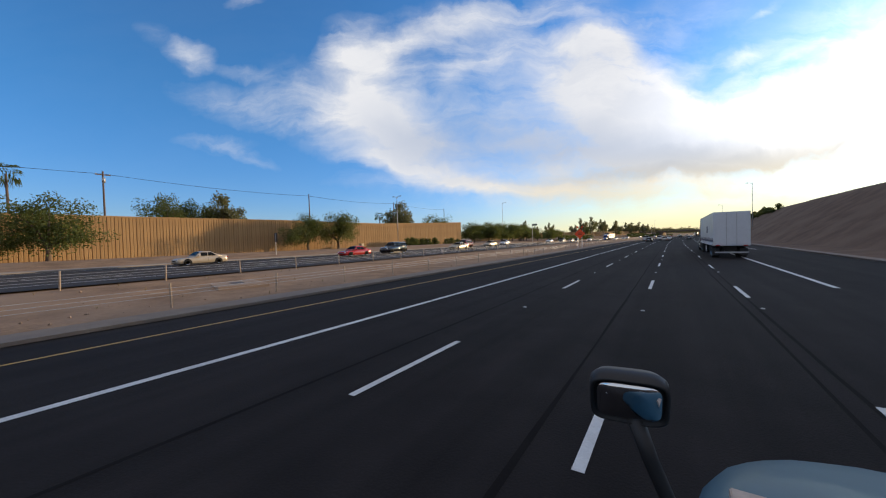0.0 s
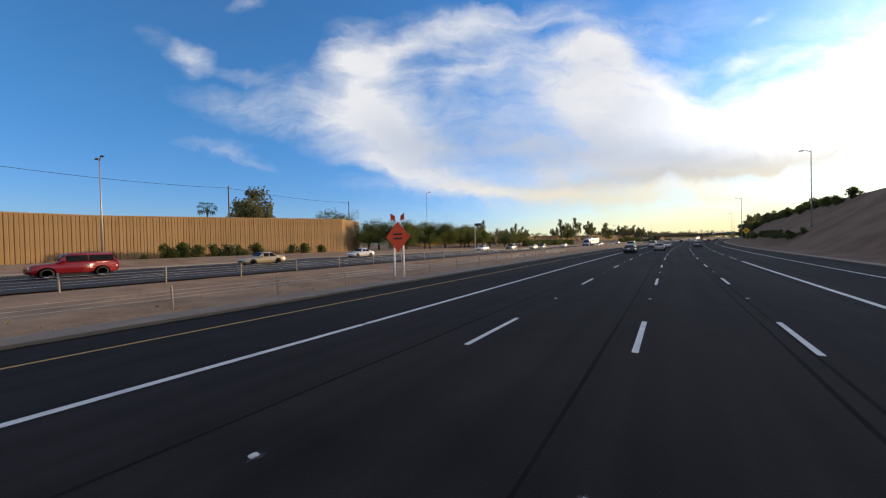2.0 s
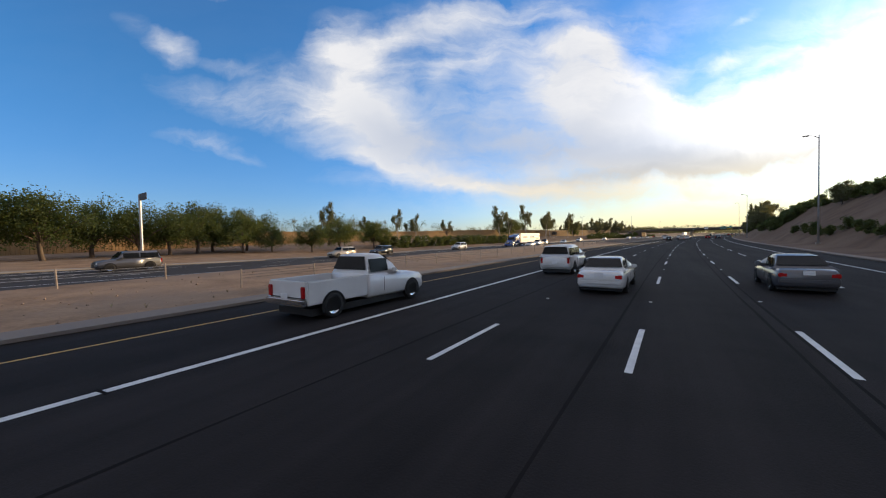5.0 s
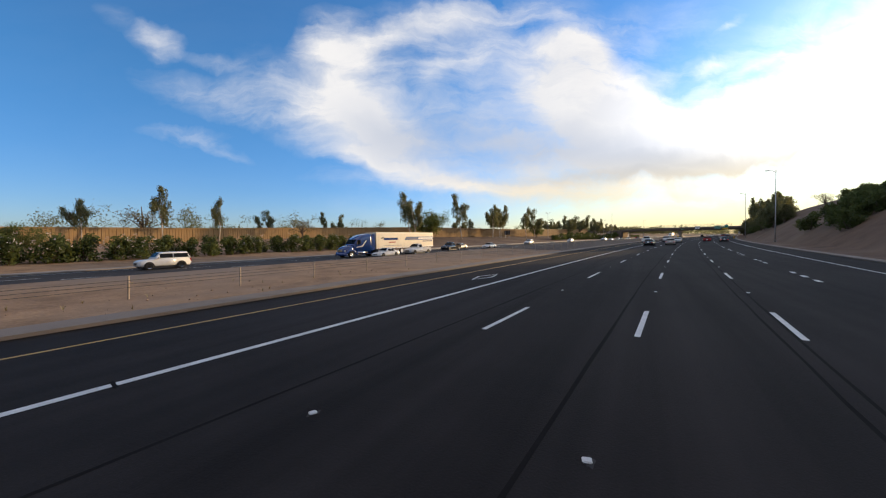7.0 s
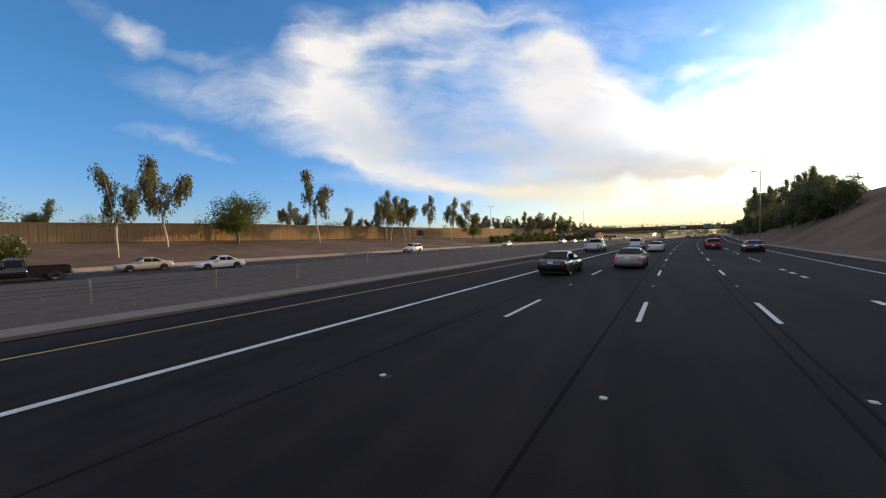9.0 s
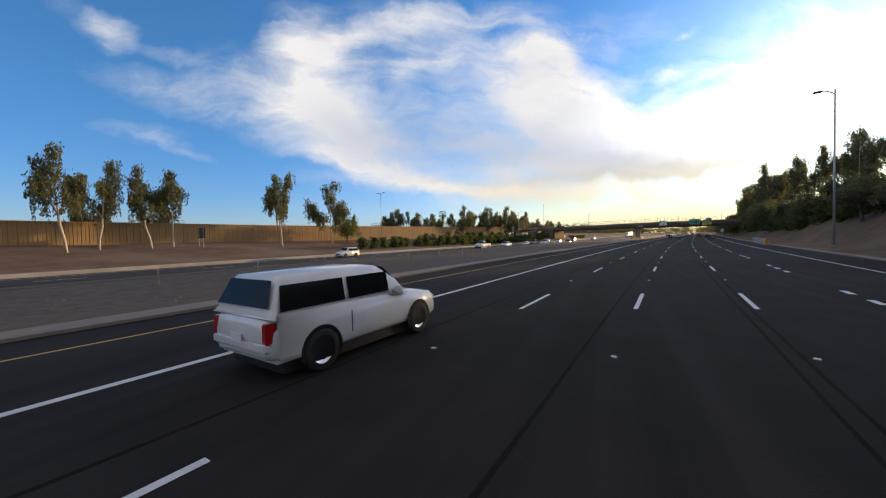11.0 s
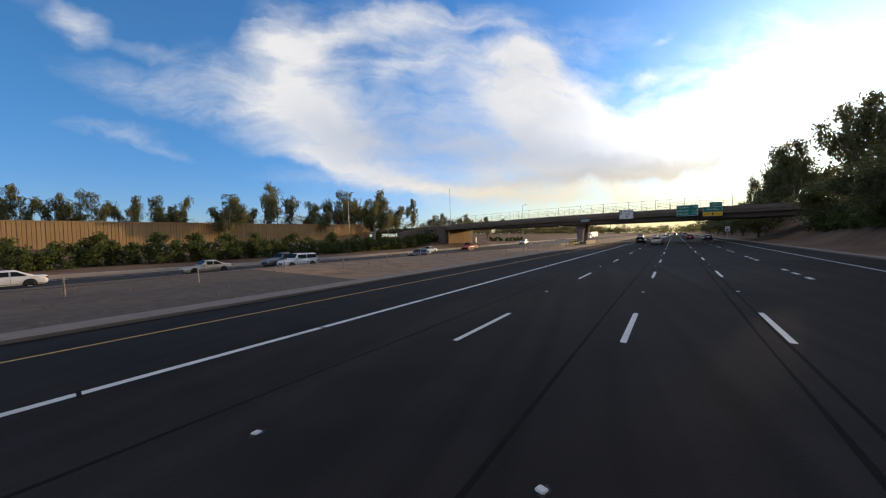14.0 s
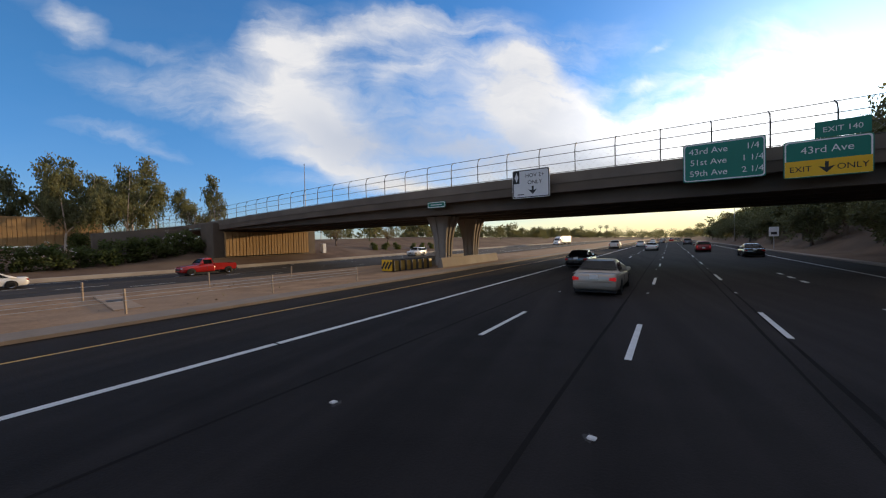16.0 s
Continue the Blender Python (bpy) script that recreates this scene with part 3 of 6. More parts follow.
# stones, clods and dry tufts strewn over the median
rng_m = random.Random(3)
bm = bmesh.new()
for _ in range(2600):
    s, u = rng_m.uniform(-5, 500), -14.6 - 9 * rng_m.random() ** 1.3
    r = rng_m.choice((0.015, 0.02, 0.025, 0.03, 0.045, 0.06)) * rng_m.uniform(0.7, 1.3)
    c = at(s, u, lie(s, u) + r * 0.3)
    v = [bm.verts.new(c + Vector(q) * r * rng_m.uniform(0.7, 1.3)) for q in ((1, 0, 0), (0, 1, 0), (-1, 0, 0), (0, -1, 0), (0, 0, 0.8), (0, 0, -0.8))]
    for a, b, d in ((0, 1, 4), (1, 2, 4), (2, 3, 4), (3, 0, 4), (1, 0, 5), (2, 1, 5), (3, 2, 5), (0, 3, 5)):
        bm.faces.new((v[a], v[b], v[d]))
stones = link("loose_stones", bm, surf("stone", (0.34, 0.24, 0.17), (0.2, 0.14, 0.1), 0.1, 0.9, per_island=0.4))
tagged(stones, "small loose stones and clods strewn over the median dirt", "stones", kind="stuff")
bm = bmesh.new()
for _ in range(420):
    s, u = rng_m.uniform(-5, 500), rng_m.uniform(-24, -14.8)
    c = at(s, u, lie(s, u))
    for _ in range(7):
        a, h = rng_m.uniform(0, 6.28), rng_m.uniform(0.08, 0.24)
        d = Vector((math.cos(a), math.sin(a), 0))
        e = Vector((-d.y, d.x, 0)) * 0.012
        bm.faces.new([bm.verts.new(c + q) for q in (e, -e, d * h * 0.6 + Vector((0, 0, h)))])
tufts = link("dry_weeds", bm, surf("dry_weed", (0.36, 0.27, 0.14), (0.24, 0.2, 0.1), 0.3, 0.9, per_island=0.3))
tagged(tufts, "dry yellow weed tufts in the median dirt", "weeds", kind="stuff")
for s, u, w, l in ((10.0, -19.5, 3.2, 2.4), (490.3, -19.8, 6.5, 0.9)):
    slab = thing("concrete_slab", "pale concrete drain apron set in the median dirt", "slab", "", put(s, u, lie(s, u) + 0.01, rng_m.uniform(-15, 15)))
    part("slab", box(-w / 2, w / 2, -l / 2, l / 2, -0.2, 0.06, 0.02), surf("dusty_concrete", (0.36, 0.26, 0.18), (0.27, 0.195, 0.135), 0.8, 0.9, bump=0.3, fine=0.05), slab)
    part("drain_grate", box(-0.4, 0.4, -0.3, 0.3, 0.05, 0.075, 0.008), DARK_STEEL, slab)
scrap = thing("tyre_scrap", "torn black strip of tyre rubber on the dirt", "debris", "", put(124.0, -16.5))
bm = sheet([[(0.16 * j - 0.1, i * 0.14, 0.03 + 0.09 * abs(math.sin(i * 1.3)) + 0.03 * j) for j in range(3)] for i in range(9)])
bmesh.ops.solidify(bm, geom=bm.faces[:], thickness=0.02)
part("strip", bm, RUBBER, scrap)


# ---- noise walls ----
def panel_mesh(width, tall):
    bm = bmesh.new()
    prof = [(-width / 2 + 0.03, 0.0), (-width / 2 + 0.07, 0.07), (-0.06, 0.07), (-0.03, 0.035), (0.03, 0.035), (0.06, 0.07), (width / 2 - 0.07, 0.07), (width / 2 - 0.03, 0.0), (width / 2, -0.02), (width / 2, -0.2), (-width / 2, -0.2), (-width / 2, -0.02)]
    lo = [bm.verts.new((x, y, 0)) for x, y in prof]
    hi = [bm.verts.new((x, y, tall)) for x, y in prof]
    for k in range(len(prof)):
        j = (k + 1) % len(prof)
        bm.faces.new((lo[k], lo[j], hi[j], hi[k]))
    bm.faces.new(hi), bm.faces.new(lo[::-1])
    bmesh.ops.recalc_face_normals(bm, faces=bm.faces)
    me = bpy.data.meshes.new("panel")
    bm.to_mesh(me), bm.free()
    me.materials.append(WALL)
    return me


def noise_wall(name, corners, tall, width, label, cap=0.22):
    """Ribbed panels along a chain of (s, u, top level)."""
    root = thing(name, label, "wall")
    root["kind"] = "structure"
    me = panel_mesh(width, tall)
    for (s0, u0, z0), (s1, u1, z1) in zip(corners, corners[1:]):
        a, b = at(s0, u0, z0), at(s1, u1, z1)
        n = max(1, round((b - a).length / width))
        way = (b - a).normalized()
        turn = math.atan2(way.y, way.x)
        for i in range(n):
            p = a.lerp(b, (i + 0.5) / n)
            ob = new("panel", me)
            ob.parent = root
            ob.matrix_basis = Matrix.Translation((p.x, p.y, p.z - tall)) @ Matrix.Rotation(turn + math.pi, 4, "Z") @ Matrix.Diagonal(((b - a).xy.length / n / width, 1, 1, 1))
        L = (b - a).length
        capbm = box(-0.1, L + 0.1, -0.14, 0.26, -0.02, cap, 0.03)
        cob = part("coping", capbm, WALL, root, "plain coping course")
        flat = Matrix.Rotation(turn, 4, "Z") @ Matrix.Rotation(-math.atan2(b.z - a.z, (b - a).xy.length), 4, "Y")
        cob.matrix_basis = Matrix.Translation(a) @ flat
    return root


noise_wall("wall_north", [(-75, -70, 6.9), (20, -70, 7.2), (45, -70, 7.5), (75, -70, 7.5), (90, -70, 8.0), (118.5, -69, 9.0), (132, -78, 9.2)], 8.6, 0.86, "tall tan noise wall of ribbed vertical panels")
noise_wall("wall_north_2", [(150, -84, 4.6), (240, -80, 5.0), (310, -80, 6.3), (380, -80, 6.3), (436, -80, 6.7), (470, -80, 6.9), (504, -80, 7.3)], 4.2, 0.95, "low tan noise wall of ribbed panels on a bank")


# ---- poles ----
def light_pole(s, u, top, double=False):
    base = lie(s, u)
    h = top - base
    root = thing("street_lamp", "tall thin galvanised highway light pole on a bare verge", "street lamp", "freeway light poles", put(s, u, base))
    part("pole", tube([(0, 0, -0.3), (0, 0, h)], [0.12, 0.06], 10), STEEL, root, smooth=True)
    part("base_plate", box(-0.25, 0.25, -0.25, 0.25, 0, 0.3, 0.03), CONCRETE, root, "concrete footing")
    for sg in ((-1, 1) if double else (1 if u < 0 else -1,)):
        reach = 0.9 if double else 1.1
        part("arm", tube([(0, 0, h - 0.5), (sg * reach * 0.5, 0, h - 0.12), (sg * reach, 0, h)], [0.05, 0.045, 0.04], 6), STEEL, root, smooth=True)
        hd = part("lamp_head", box(-0.36, 0.36, -0.17, 0.17, -0.09, 0.08, 0.05), DARK_STEEL, root, "flat dark lamp head")
        hd.matrix_basis = Matrix.Translation((sg * (reach + 0.25), 0, h - 0.02))


light_pole(73.8, -62.0, 14.7, double=True)
light_pole(148.5, -65.4, 18.8)
light_pole(154.8, 22.1, 18.6)
light_pole(221.0, 17.0, 16.0)
light_pole(311.9, 16.2, 15.6)
light_pole(388.2, 15.6, 17.6)
light_pole(404.7, -70.0, 15.8, double=True)
light_pole(477.8, -60.0, 13.2)
light_pole(560.0, -50.0, 15.0)
light_pole(620.0, 17.0, 15.0)


def utility_pole(s, u, top, crossarm=True):
    base = lie(s, u)
    h = top - base
    root = thing("utility_pole", "wooden utility pole with crossarm behind the noise wall", "utility pole", "utility poles", put(s, u, base))
    part("pole", tube([(0, 0, -0.3), (0, 0, h)], [0.2, 0.13], 9), WOOD, root, smooth=True)
    if crossarm:
        part("crossarm", box(-0.07, 0.07, -1.1, 1.1, h - 0.75, h - 0.6, 0.01), WOOD, root)
        for y in (-0.95, 0.0, 0.95):
            part("insulator", tube([(0, y, h - 0.6), (0, y, h - 0.48), (0, y, h - 0.4)], [0.03, 0.055, 0.03], 7), CLEAR_LENS, root)
        part("transformer", tube([(0.32, 0, h - 2.2), (0.32, 0, h - 1.3), (0.32, 0, h - 1.22)], [0.27, 0.27, 0.12], 10), STEEL, root, "grey transformer can", smooth=True)
    return root


tops = [(20.6, -88, 17.0), (65.0, -88, 16.9), (101.5, -88, 17.4), (140.0, -92, 17.6)]
for i, (s, u, z) in enumerate(tops):
    utility_pole(s, u, z, i == 0)
wires = thing("overhead_cable", "thin dark utility wires strung between the wooden poles", "cable")
for (s0, u0, z0), (s1, u1, z1) in zip([(-40, -88, 16.8)] + tops, tops):
    a, b = at(s0, u0, z0 - 0.5), at(s1, u1, z1 - 0.5)
    part("wire", tube([a.lerp(b, k / 10) - Vector((0, 0, 1.2 * (k / 10) * (1 - k / 10) * 2)) for k in range(11)], 0.035, 4), BLACK, wires)


# ---- letters ----
def words(text, size, parent, x, y, z, material, name="lettering"):
    """Flat raised letters that face -y, centred on x, their foot at z."""
    cu = bpy.data.curves.new("text", "FONT")
    cu.body, cu.size, cu.align_x, cu.extrude = text, size, "CENTER", 0.004
    tmp = new("text", cu)
    me = bpy.data.meshes.new_from_object(tmp.evaluated_get(bpy.context.evaluated_depsgraph_get()))
    bpy.data.objects.remove(tmp)
    me.materials.clear()
    me.materials.append(material)
    ob = new(name, me)
    ob.parent = parent
    ob.matrix_basis = Matrix.Translation((x, y, z)) @ Matrix.Rotation(radians(90), 4, "X")
    return ob


def bars(parent, x0, x1, z, tall, material, y):
    part("lettering", box(x0, x1, y - 0.004, y, z, z + tall), material, parent)

# ---- overpass ----
B0, B1, SOFFIT, DECK = 511.0, 527.0, 4.75, 6.3
bridge = thing("bridge", "concrete overpass with a curved mesh fence over the freeway", "bridge")
bridge["kind"] = "structure"
# deck concrete darker brown than the columns; near parapet's tone carries its shade
BROWN_CONCRETE = surf("dirty_concrete", (0.155, 0.122, 0.092), (0.1, 0.078, 0.06), 2.5, 0.9, bump=0.25, fine=0.05, stain=(0.11, 0.09, 0.07, 5.0))
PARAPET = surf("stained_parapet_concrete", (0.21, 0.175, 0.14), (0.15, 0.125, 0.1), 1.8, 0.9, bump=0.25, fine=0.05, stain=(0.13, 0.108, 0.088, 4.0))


def cross(u, ds, z):
    return at(B0 + ds, u, z)


def beam(name, section, u0, u1, material, label="", rise=0.0, n=14):
    """A bar across the freeway with a section of (ds, z)."""
    bm = bmesh.new()
    rings = []
    for i in range(n + 1):
        u = u0 + (u1 - u0) * i / n
        lift = rise_at(u) if rise else 0.0
        rings.append([bm.verts.new(cross(u, d, z + lift)) for d, z in section])
    k = len(section)
    for a, b in zip(rings, rings[1:]):
        for j in range(k):
            bm.faces.new((a[j], a[(j + 1) % k], b[(j + 1) % k], b[j]))
    bm.faces.new(rings[0][::-1]), bm.faces.new(rings[-1])
    bmesh.ops.recalc_face_normals(bm, faces=bm.faces)
    return part(name, bm, material, bridge, label)


def rise_at(u):
    return -0.68 * ((max(u, -62) + 8) / 42.0) ** 2 if u < -8 else 0.0


UL, UR = -56.0, 40.0
beam("deck", [(0.35, SOFFIT + 1.25), (0.35, DECK), (15.6, DECK), (15.6, SOFFIT + 1.25)], UL - 40, UR, BROWN_CONCRETE, rise=1)
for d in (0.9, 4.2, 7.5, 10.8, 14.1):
    beam("girder", [(d, SOFFIT), (d, SOFFIT + 1.2), (d + 0.55, SOFFIT + 1.2), (d + 0.55, SOFFIT)], UL, UR - 12, BROWN_CONCRETE)
beam("edge_beam", [(0.05, SOFFIT + 0.95), (0.05, DECK + 0.05), (0.32, DECK + 0.05), (0.32, SOFFIT + 0.95)], UL, UR, BROWN_CONCRETE, rise=1)
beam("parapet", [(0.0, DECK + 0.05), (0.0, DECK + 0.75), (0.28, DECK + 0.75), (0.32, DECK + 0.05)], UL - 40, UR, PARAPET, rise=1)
beam("parapet", [(15.65, DECK - 0.2), (15.65, DECK + 0.75), (15.95, DECK + 0.75), (15.95, DECK - 0.2)], UL - 40, UR, CONCRETE, rise=1)
for dd, lean in ((0.12, 1), (15.8, -1)):
    u = UL - 38
    while u < UR - 28:
        z0 = DECK + 0.72 + rise_at(u)
        part("fence_post", tube([cross(u, dd, z0), cross(u, dd, z0 + 1.5), cross(u, dd + lean * 0.12, z0 + 1.9), cross(u, dd + lean * 0.5, z0 + 2.15)], 0.035, 6), DARK_STEEL, bridge)
        u += 2.55
    for hz, off in ((0.1, 0), (0.75, 0), (1.4, 0), (2.1, 0.45)):
        part("fence_rail", tube([cross(q, dd + lean * off, DECK + 0.72 + hz + rise_at(q)) for q in [UL - 38 + 4.2 * k for k in range(26)]], 0.022, 5), DARK_STEEL, bridge)
    bm = bmesh.new()
    for k in range(240):
        q = UL - 38 + k * 0.45
        if q > UR - 28:
            break
        for sl in (1, -1):
            z0 = DECK + 0.75 + rise_at(q)
            tube([cross(q, dd, z0), cross(q + sl * 1.5, dd, z0 + 1.5)], 0.0035, 3, bm, cap=False)
    part("fence_mesh", bm, STEEL, bridge, "fine wire mesh")
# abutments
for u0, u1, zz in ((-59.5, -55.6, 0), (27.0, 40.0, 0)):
    beam("abutment", [(-0.8, -0.6), (-0.8, DECK - 0.5), (16.8, DECK - 0.5), (16.8, -0.6)], u0, u1, BROWN_CONCRETE)
beam("wing_wall", [(-12, -0.5), (-12, 4.4), (-0.8, 5.6), (-0.8, -0.5)], -64.2, -63.4, BROWN_CONCRETE, "stained retaining wing wall")
# median pier, two flared columns
for d in (4.0, 9.8):
    bm = bmesh.new()
    rings = []
    for z, w, t in ((-0.3, 0.72, 0.62), (1.3, 0.74, 0.64), (2.4, 0.8, 0.72), (3.3, 0.9, 0.86), (4.1, 1.06, 1.08), (SOFFIT + 0.02, 1.25, 1.35)):
        rings.append([bm.verts.new(cross(-18.4 + x * t, d + y * w, z)) for x, y in ((-1, -0.8), (-0.7, -1), (-0.15, -1), (-0.1, -0.9), (0.1, -0.9), (0.15, -1), (0.7, -1), (1, -0.85), (1, -0.55), (0.86, -0.5), (0.86, -0.2), (1, -0.15), (1, 0.15), (0.86, 0.2), (0.86, 0.5), (1, 0.55), (1, 0.85), (0.7, 1), (-0.7, 1), (-1, 0.8))])
    for a, b in zip(rings, rings[1:]):
        for j in range(20):
            bm.faces.new((a[j], a[(j + 1) % 20], b[(j + 1) % 20], b[j]))
    bm.faces.new(rings[0][::-1]), bm.faces.new(rings[-1])
    bmesh.ops.recalc_face_normals(bm, faces=bm.faces)
    part("column", bm, CONCRETE, bridge, "flared concrete column")
# plates of the crash cushion and the low wall round the pier
barrier = thing("crash_barrier", "low concrete pier wall with yellow and black striped cushion", "barrier")
for (d0, d1) in ((0.6, 12.6),):
    bm = bmesh.new()
    for uu in (-20.2, -16.6):
        rings = [[bm.verts.new(cross(uu + x, d, z)) for x, z in ((-0.3, -0.3), (-0.28, 0.15), (-0.12, 0.85), (0.12, 0.85), (0.28, 0.15), (0.3, -0.3))] for d in (d0, d1)]
        for j in range(6):
            bm.faces.new((rings[0][j], rings[0][(j + 1) % 6], rings[1][(j + 1) % 6], rings[1][j]))
        bm.faces.new(rings[0]), bm.faces.new(rings[1][::-1])
    bmesh.ops.recalc_face_normals(bm, faces=bm.faces)
    part("low_wall", bm, CONCRETE, barrier)
for k in range(7):
    bm = bmesh.new()
    y = -4.3 + k * 0.68
    for uu in (-18.4 - 0.5 - 0.08 * k, -18.4 + 0.5 + 0.08 * k):
        vs = [cross(uu + a, y + b, z) for z in (0.05, 0.85) for a, b in ((-0.04, 0), (0.04, 0), (0.04, 0.62), (-0.04, 0.62))]
        vv = [bm.verts.new(v) for v in vs]
        for q in ((0, 1, 2, 3), (7, 6, 5, 4), (0, 4, 5, 1), (1, 5, 6, 2), (2, 6, 7, 3), (3, 7, 4, 0)):
            bm.faces.new([vv[i] for i in q])
    part("cushion_panel", bm, surf("faded_yellow_steel", (0.42, 0.29, 0.06), (0.3, 0.2, 0.05), 0.6, 0.6, per_object=0.15), barrier)
    part("cushion_rib", box(-0.65 - 0.08 * k, 0.65 + 0.08 * k, -0.05, 0.05, 0, 0.9, 0.02), DARK_STEEL, barrier).matrix_basis = put(B0 + y, -18.4, 0)
nose = part("cushion_nose", box(-0.55, 0.55, -0.04, 0.04, 0.05, 0.95, 0.02), SIGN_YELLOW, barrier, "yellow plate with black stripes")
nose.matrix_basis = put(B0 - 4.5, -18.4, 0)
for k in range(3):
    st = part("stripe", box(-0.09, 0.09, -0.006, 0.0, -0.42, 0.42), SIGN_BLACK, nose)
    st.matrix_basis = Matrix.Translation((-0.33 + k * 0.33, -0.042, 0.5)) @ Matrix.Rotation(radians(35), 4, "Y") @ Matrix.Diagonal((1, 1, 0.8, 1))
# short concrete barrier with a striped end on the outer shoulder
rail = thing("end_barrier", "short pale concrete barrier with a yellow striped end", "barrier", "", put(406.0, 12.6, 0.0, -2.0))
bm = bmesh.new()
rings = [[bm.verts.new((x * k, y, z * q)) for x, z in ((-0.3, -0.05), (-0.28, 0.25), (-0.12, 1.0), (0.12, 1.0), (0.28, 0.25), (0.3, -0.05))] for y, k, q in ((0.0, 0.8, 0.55), (1.5, 1.0, 0.85), (3.5, 1.0, 1.0), (19.0, 1.0, 1.0))]
for a, b in zip(rings, rings[1:]):
    for j in range(6):
        bm.faces.new((a[j], a[(j + 1) % 6], b[(j + 1) % 6], b[j]))
bm.faces.new(rings[0]), bm.faces.new(rings[-1][::-1])
bmesh.ops.recalc_face_normals(bm, faces=bm.faces)
part("wall", bm, CONCRETE, rail)
plate = part("end_plate", box(-0.22, 0.22, -0.05, -0.02, 0.05, 0.95, 0.01), SIGN_YELLOW, rail, "yellow plate with black stripes")
for k in range(3):
    o = part("stripe", box(-0.2, 0.2, -0.056, -0.05, -0.05, 0.05), SIGN_BLACK, plate)
    o.matrix_basis = Matrix.Translation((0, 0, 0.22 + 0.28 * k)) @ Matrix.Rotation(radians(-30), 4, "Y") @ Matrix.Diagonal((0.9, 1, 1, 1))
# pier footing under the bridge beyond the far lanes: tan panel wall
noise_wall("wall_bridge", [(511.6, -55.1, 4.4), (526.0, -55.1, 4.5)], 3.6, 1.0, "tan ribbed panel wall below the bridge end", 0.1)


def sign_panel(name, label, s, u, z0, w, h, sheet_mat, edge=None):
    root = thing(name, label, "road sign", "overhead signs", put(s, u, z0))
    bm = bmesh.new()
    r, ring = 0.14, []
    for cx, cz, a0 in ((w / 2 - r, h - r, 0), (-w / 2 + r, h - r, 90), (-w / 2 + r, r, 180), (w / 2 - r, r, 270)):
        ring += [(cx + r * math.cos(radians(a0 + k * 22.5)), cz + r * math.sin(radians(a0 + k * 22.5))) for k in range(5)]
    f = [bm.verts.new((x, -0.03, z)) for x, z in ring]
    b = [bm.verts.new((x, 0.03, z)) for x, z in ring]
    bm.faces.new(f), bm.faces.new(b[::-1])
    for k in range(len(ring)):
        j = (k + 1) % len(ring)
        bm.faces.new((f[k], b[k], b[j], f[j]))
    bmesh.ops.recalc_face_normals(bm, faces=bm.faces)
    part("panel", bm, sheet_mat, root)
    if edge:
        bm = bmesh.new()
        o = [bm.verts.new((x * (1 - 0.08 / w), -0.033, h / 2 + (z - h / 2) * (1 - 0.08 / h))) for x, z in ring]
        i = [bm.verts.new((x * (1 - 0.2 / w), -0.033, h / 2 + (z - h / 2) * (1 - 0.2 / h))) for x, z in ring]
        for k in range(len(ring)):
            j = (k + 1) % len(ring)
            bm.faces.new((o[k], o[j], i[j], i[k]))
        bmesh.ops.recalc_face_normals(bm, faces=bm.faces)
        part("border", bm, edge, root)
    for x in (-w * 0.3, w * 0.3):
        part("bracket", box(x - 0.06, x + 0.06, 0.03, 0.62, 0.2, h - 0.4, 0.01), STEEL, root)
    return root


def arrow(parent, x, z, size, material):
    bm = bmesh.new()
    pts = [(-0.12, 1), (0.12, 1), (0.12, 0.5), (0.55, 0.62), (0, 0), (-0.55, 0.62), (-0.12, 0.5)]
    f = [bm.verts.new((x + px * size, -0.036, z + pz * size)) for px, pz in pts]
    bm.faces.new(f)
    bmesh.ops.recalc_face_normals(bm, faces=bm.faces)
    if sum(q.normal.y for q in bm.faces) > 0:
        bmesh.ops.reverse_faces(bm, faces=bm.faces)
    part("arrow", bm, material, parent)


g = sign_panel("road_sign", "green overhead distance sign with white lettering on the bridge", B0 - 0.6, 3.32, 5.45, 3.65, 2.2, SIGN_GREEN, SIGN_WHITE)
for i, (a, b) in enumerate((("43rd Ave", "1/4"), ("51st Ave", "1 1/4"), ("59th Ave", "2 1/4"))):
    z = 1.58 - i * 0.63
    words(a, 0.47, g, -0.65, -0.034, z, SIGN_WHITE)
    words(b, 0.45, g, 1.28, -0.034, z, SIGN_WHITE)
g = sign_panel("road_sign", "green and yellow overhead exit sign on the bridge", B0 - 0.6, 7.4, 5.18, 3.15, 1.9, SIGN_GREEN, SIGN_WHITE)
words("43rd Ave", 0.5, g, 0.0, -0.034, 1.2, SIGN_WHITE)
part("exit_band", box(-1.53, 1.53, -0.04, -0.031, 0.05, 0.86, 0.003), SIGN_YELLOW, g, "yellow band")
words("EXIT", 0.4, g, -0.95, -0.042, 0.3, SIGN_BLACK)
words("ONLY", 0.4, g, 0.88, -0.042, 0.3, SIGN_BLACK)
bm = bmesh.new()
f = [bm.verts.new((px * 0.55, -0.044, 0.18 + pz * 0.55)) for px, pz in ((-0.12, 1), (0.12, 1), (0.12, 0.5), (0.55, 0.62), (0, 0), (-0.55, 0.62), (-0.12, 0.5))]
bm.faces.new(f[::-1])
part("arrow", bm, SIGN_BLACK, g)
g2 = part("exit_tab", box(-0.42, 1.5, -0.03, 0.03, 1.92, 2.72, 0.02), SIGN_GREEN, g, "small green exit number tab")
words("EXIT 140", 0.36, g, 0.54, -0.034, 2.18, SIGN_WHITE)
g = sign_panel("road_sign", "white carpool lane sign with black lettering on the bridge", B0 - 0.5, -7.75, 5.42, 2.8, 2.1, SIGN_WHITE, SIGN_BLACK)
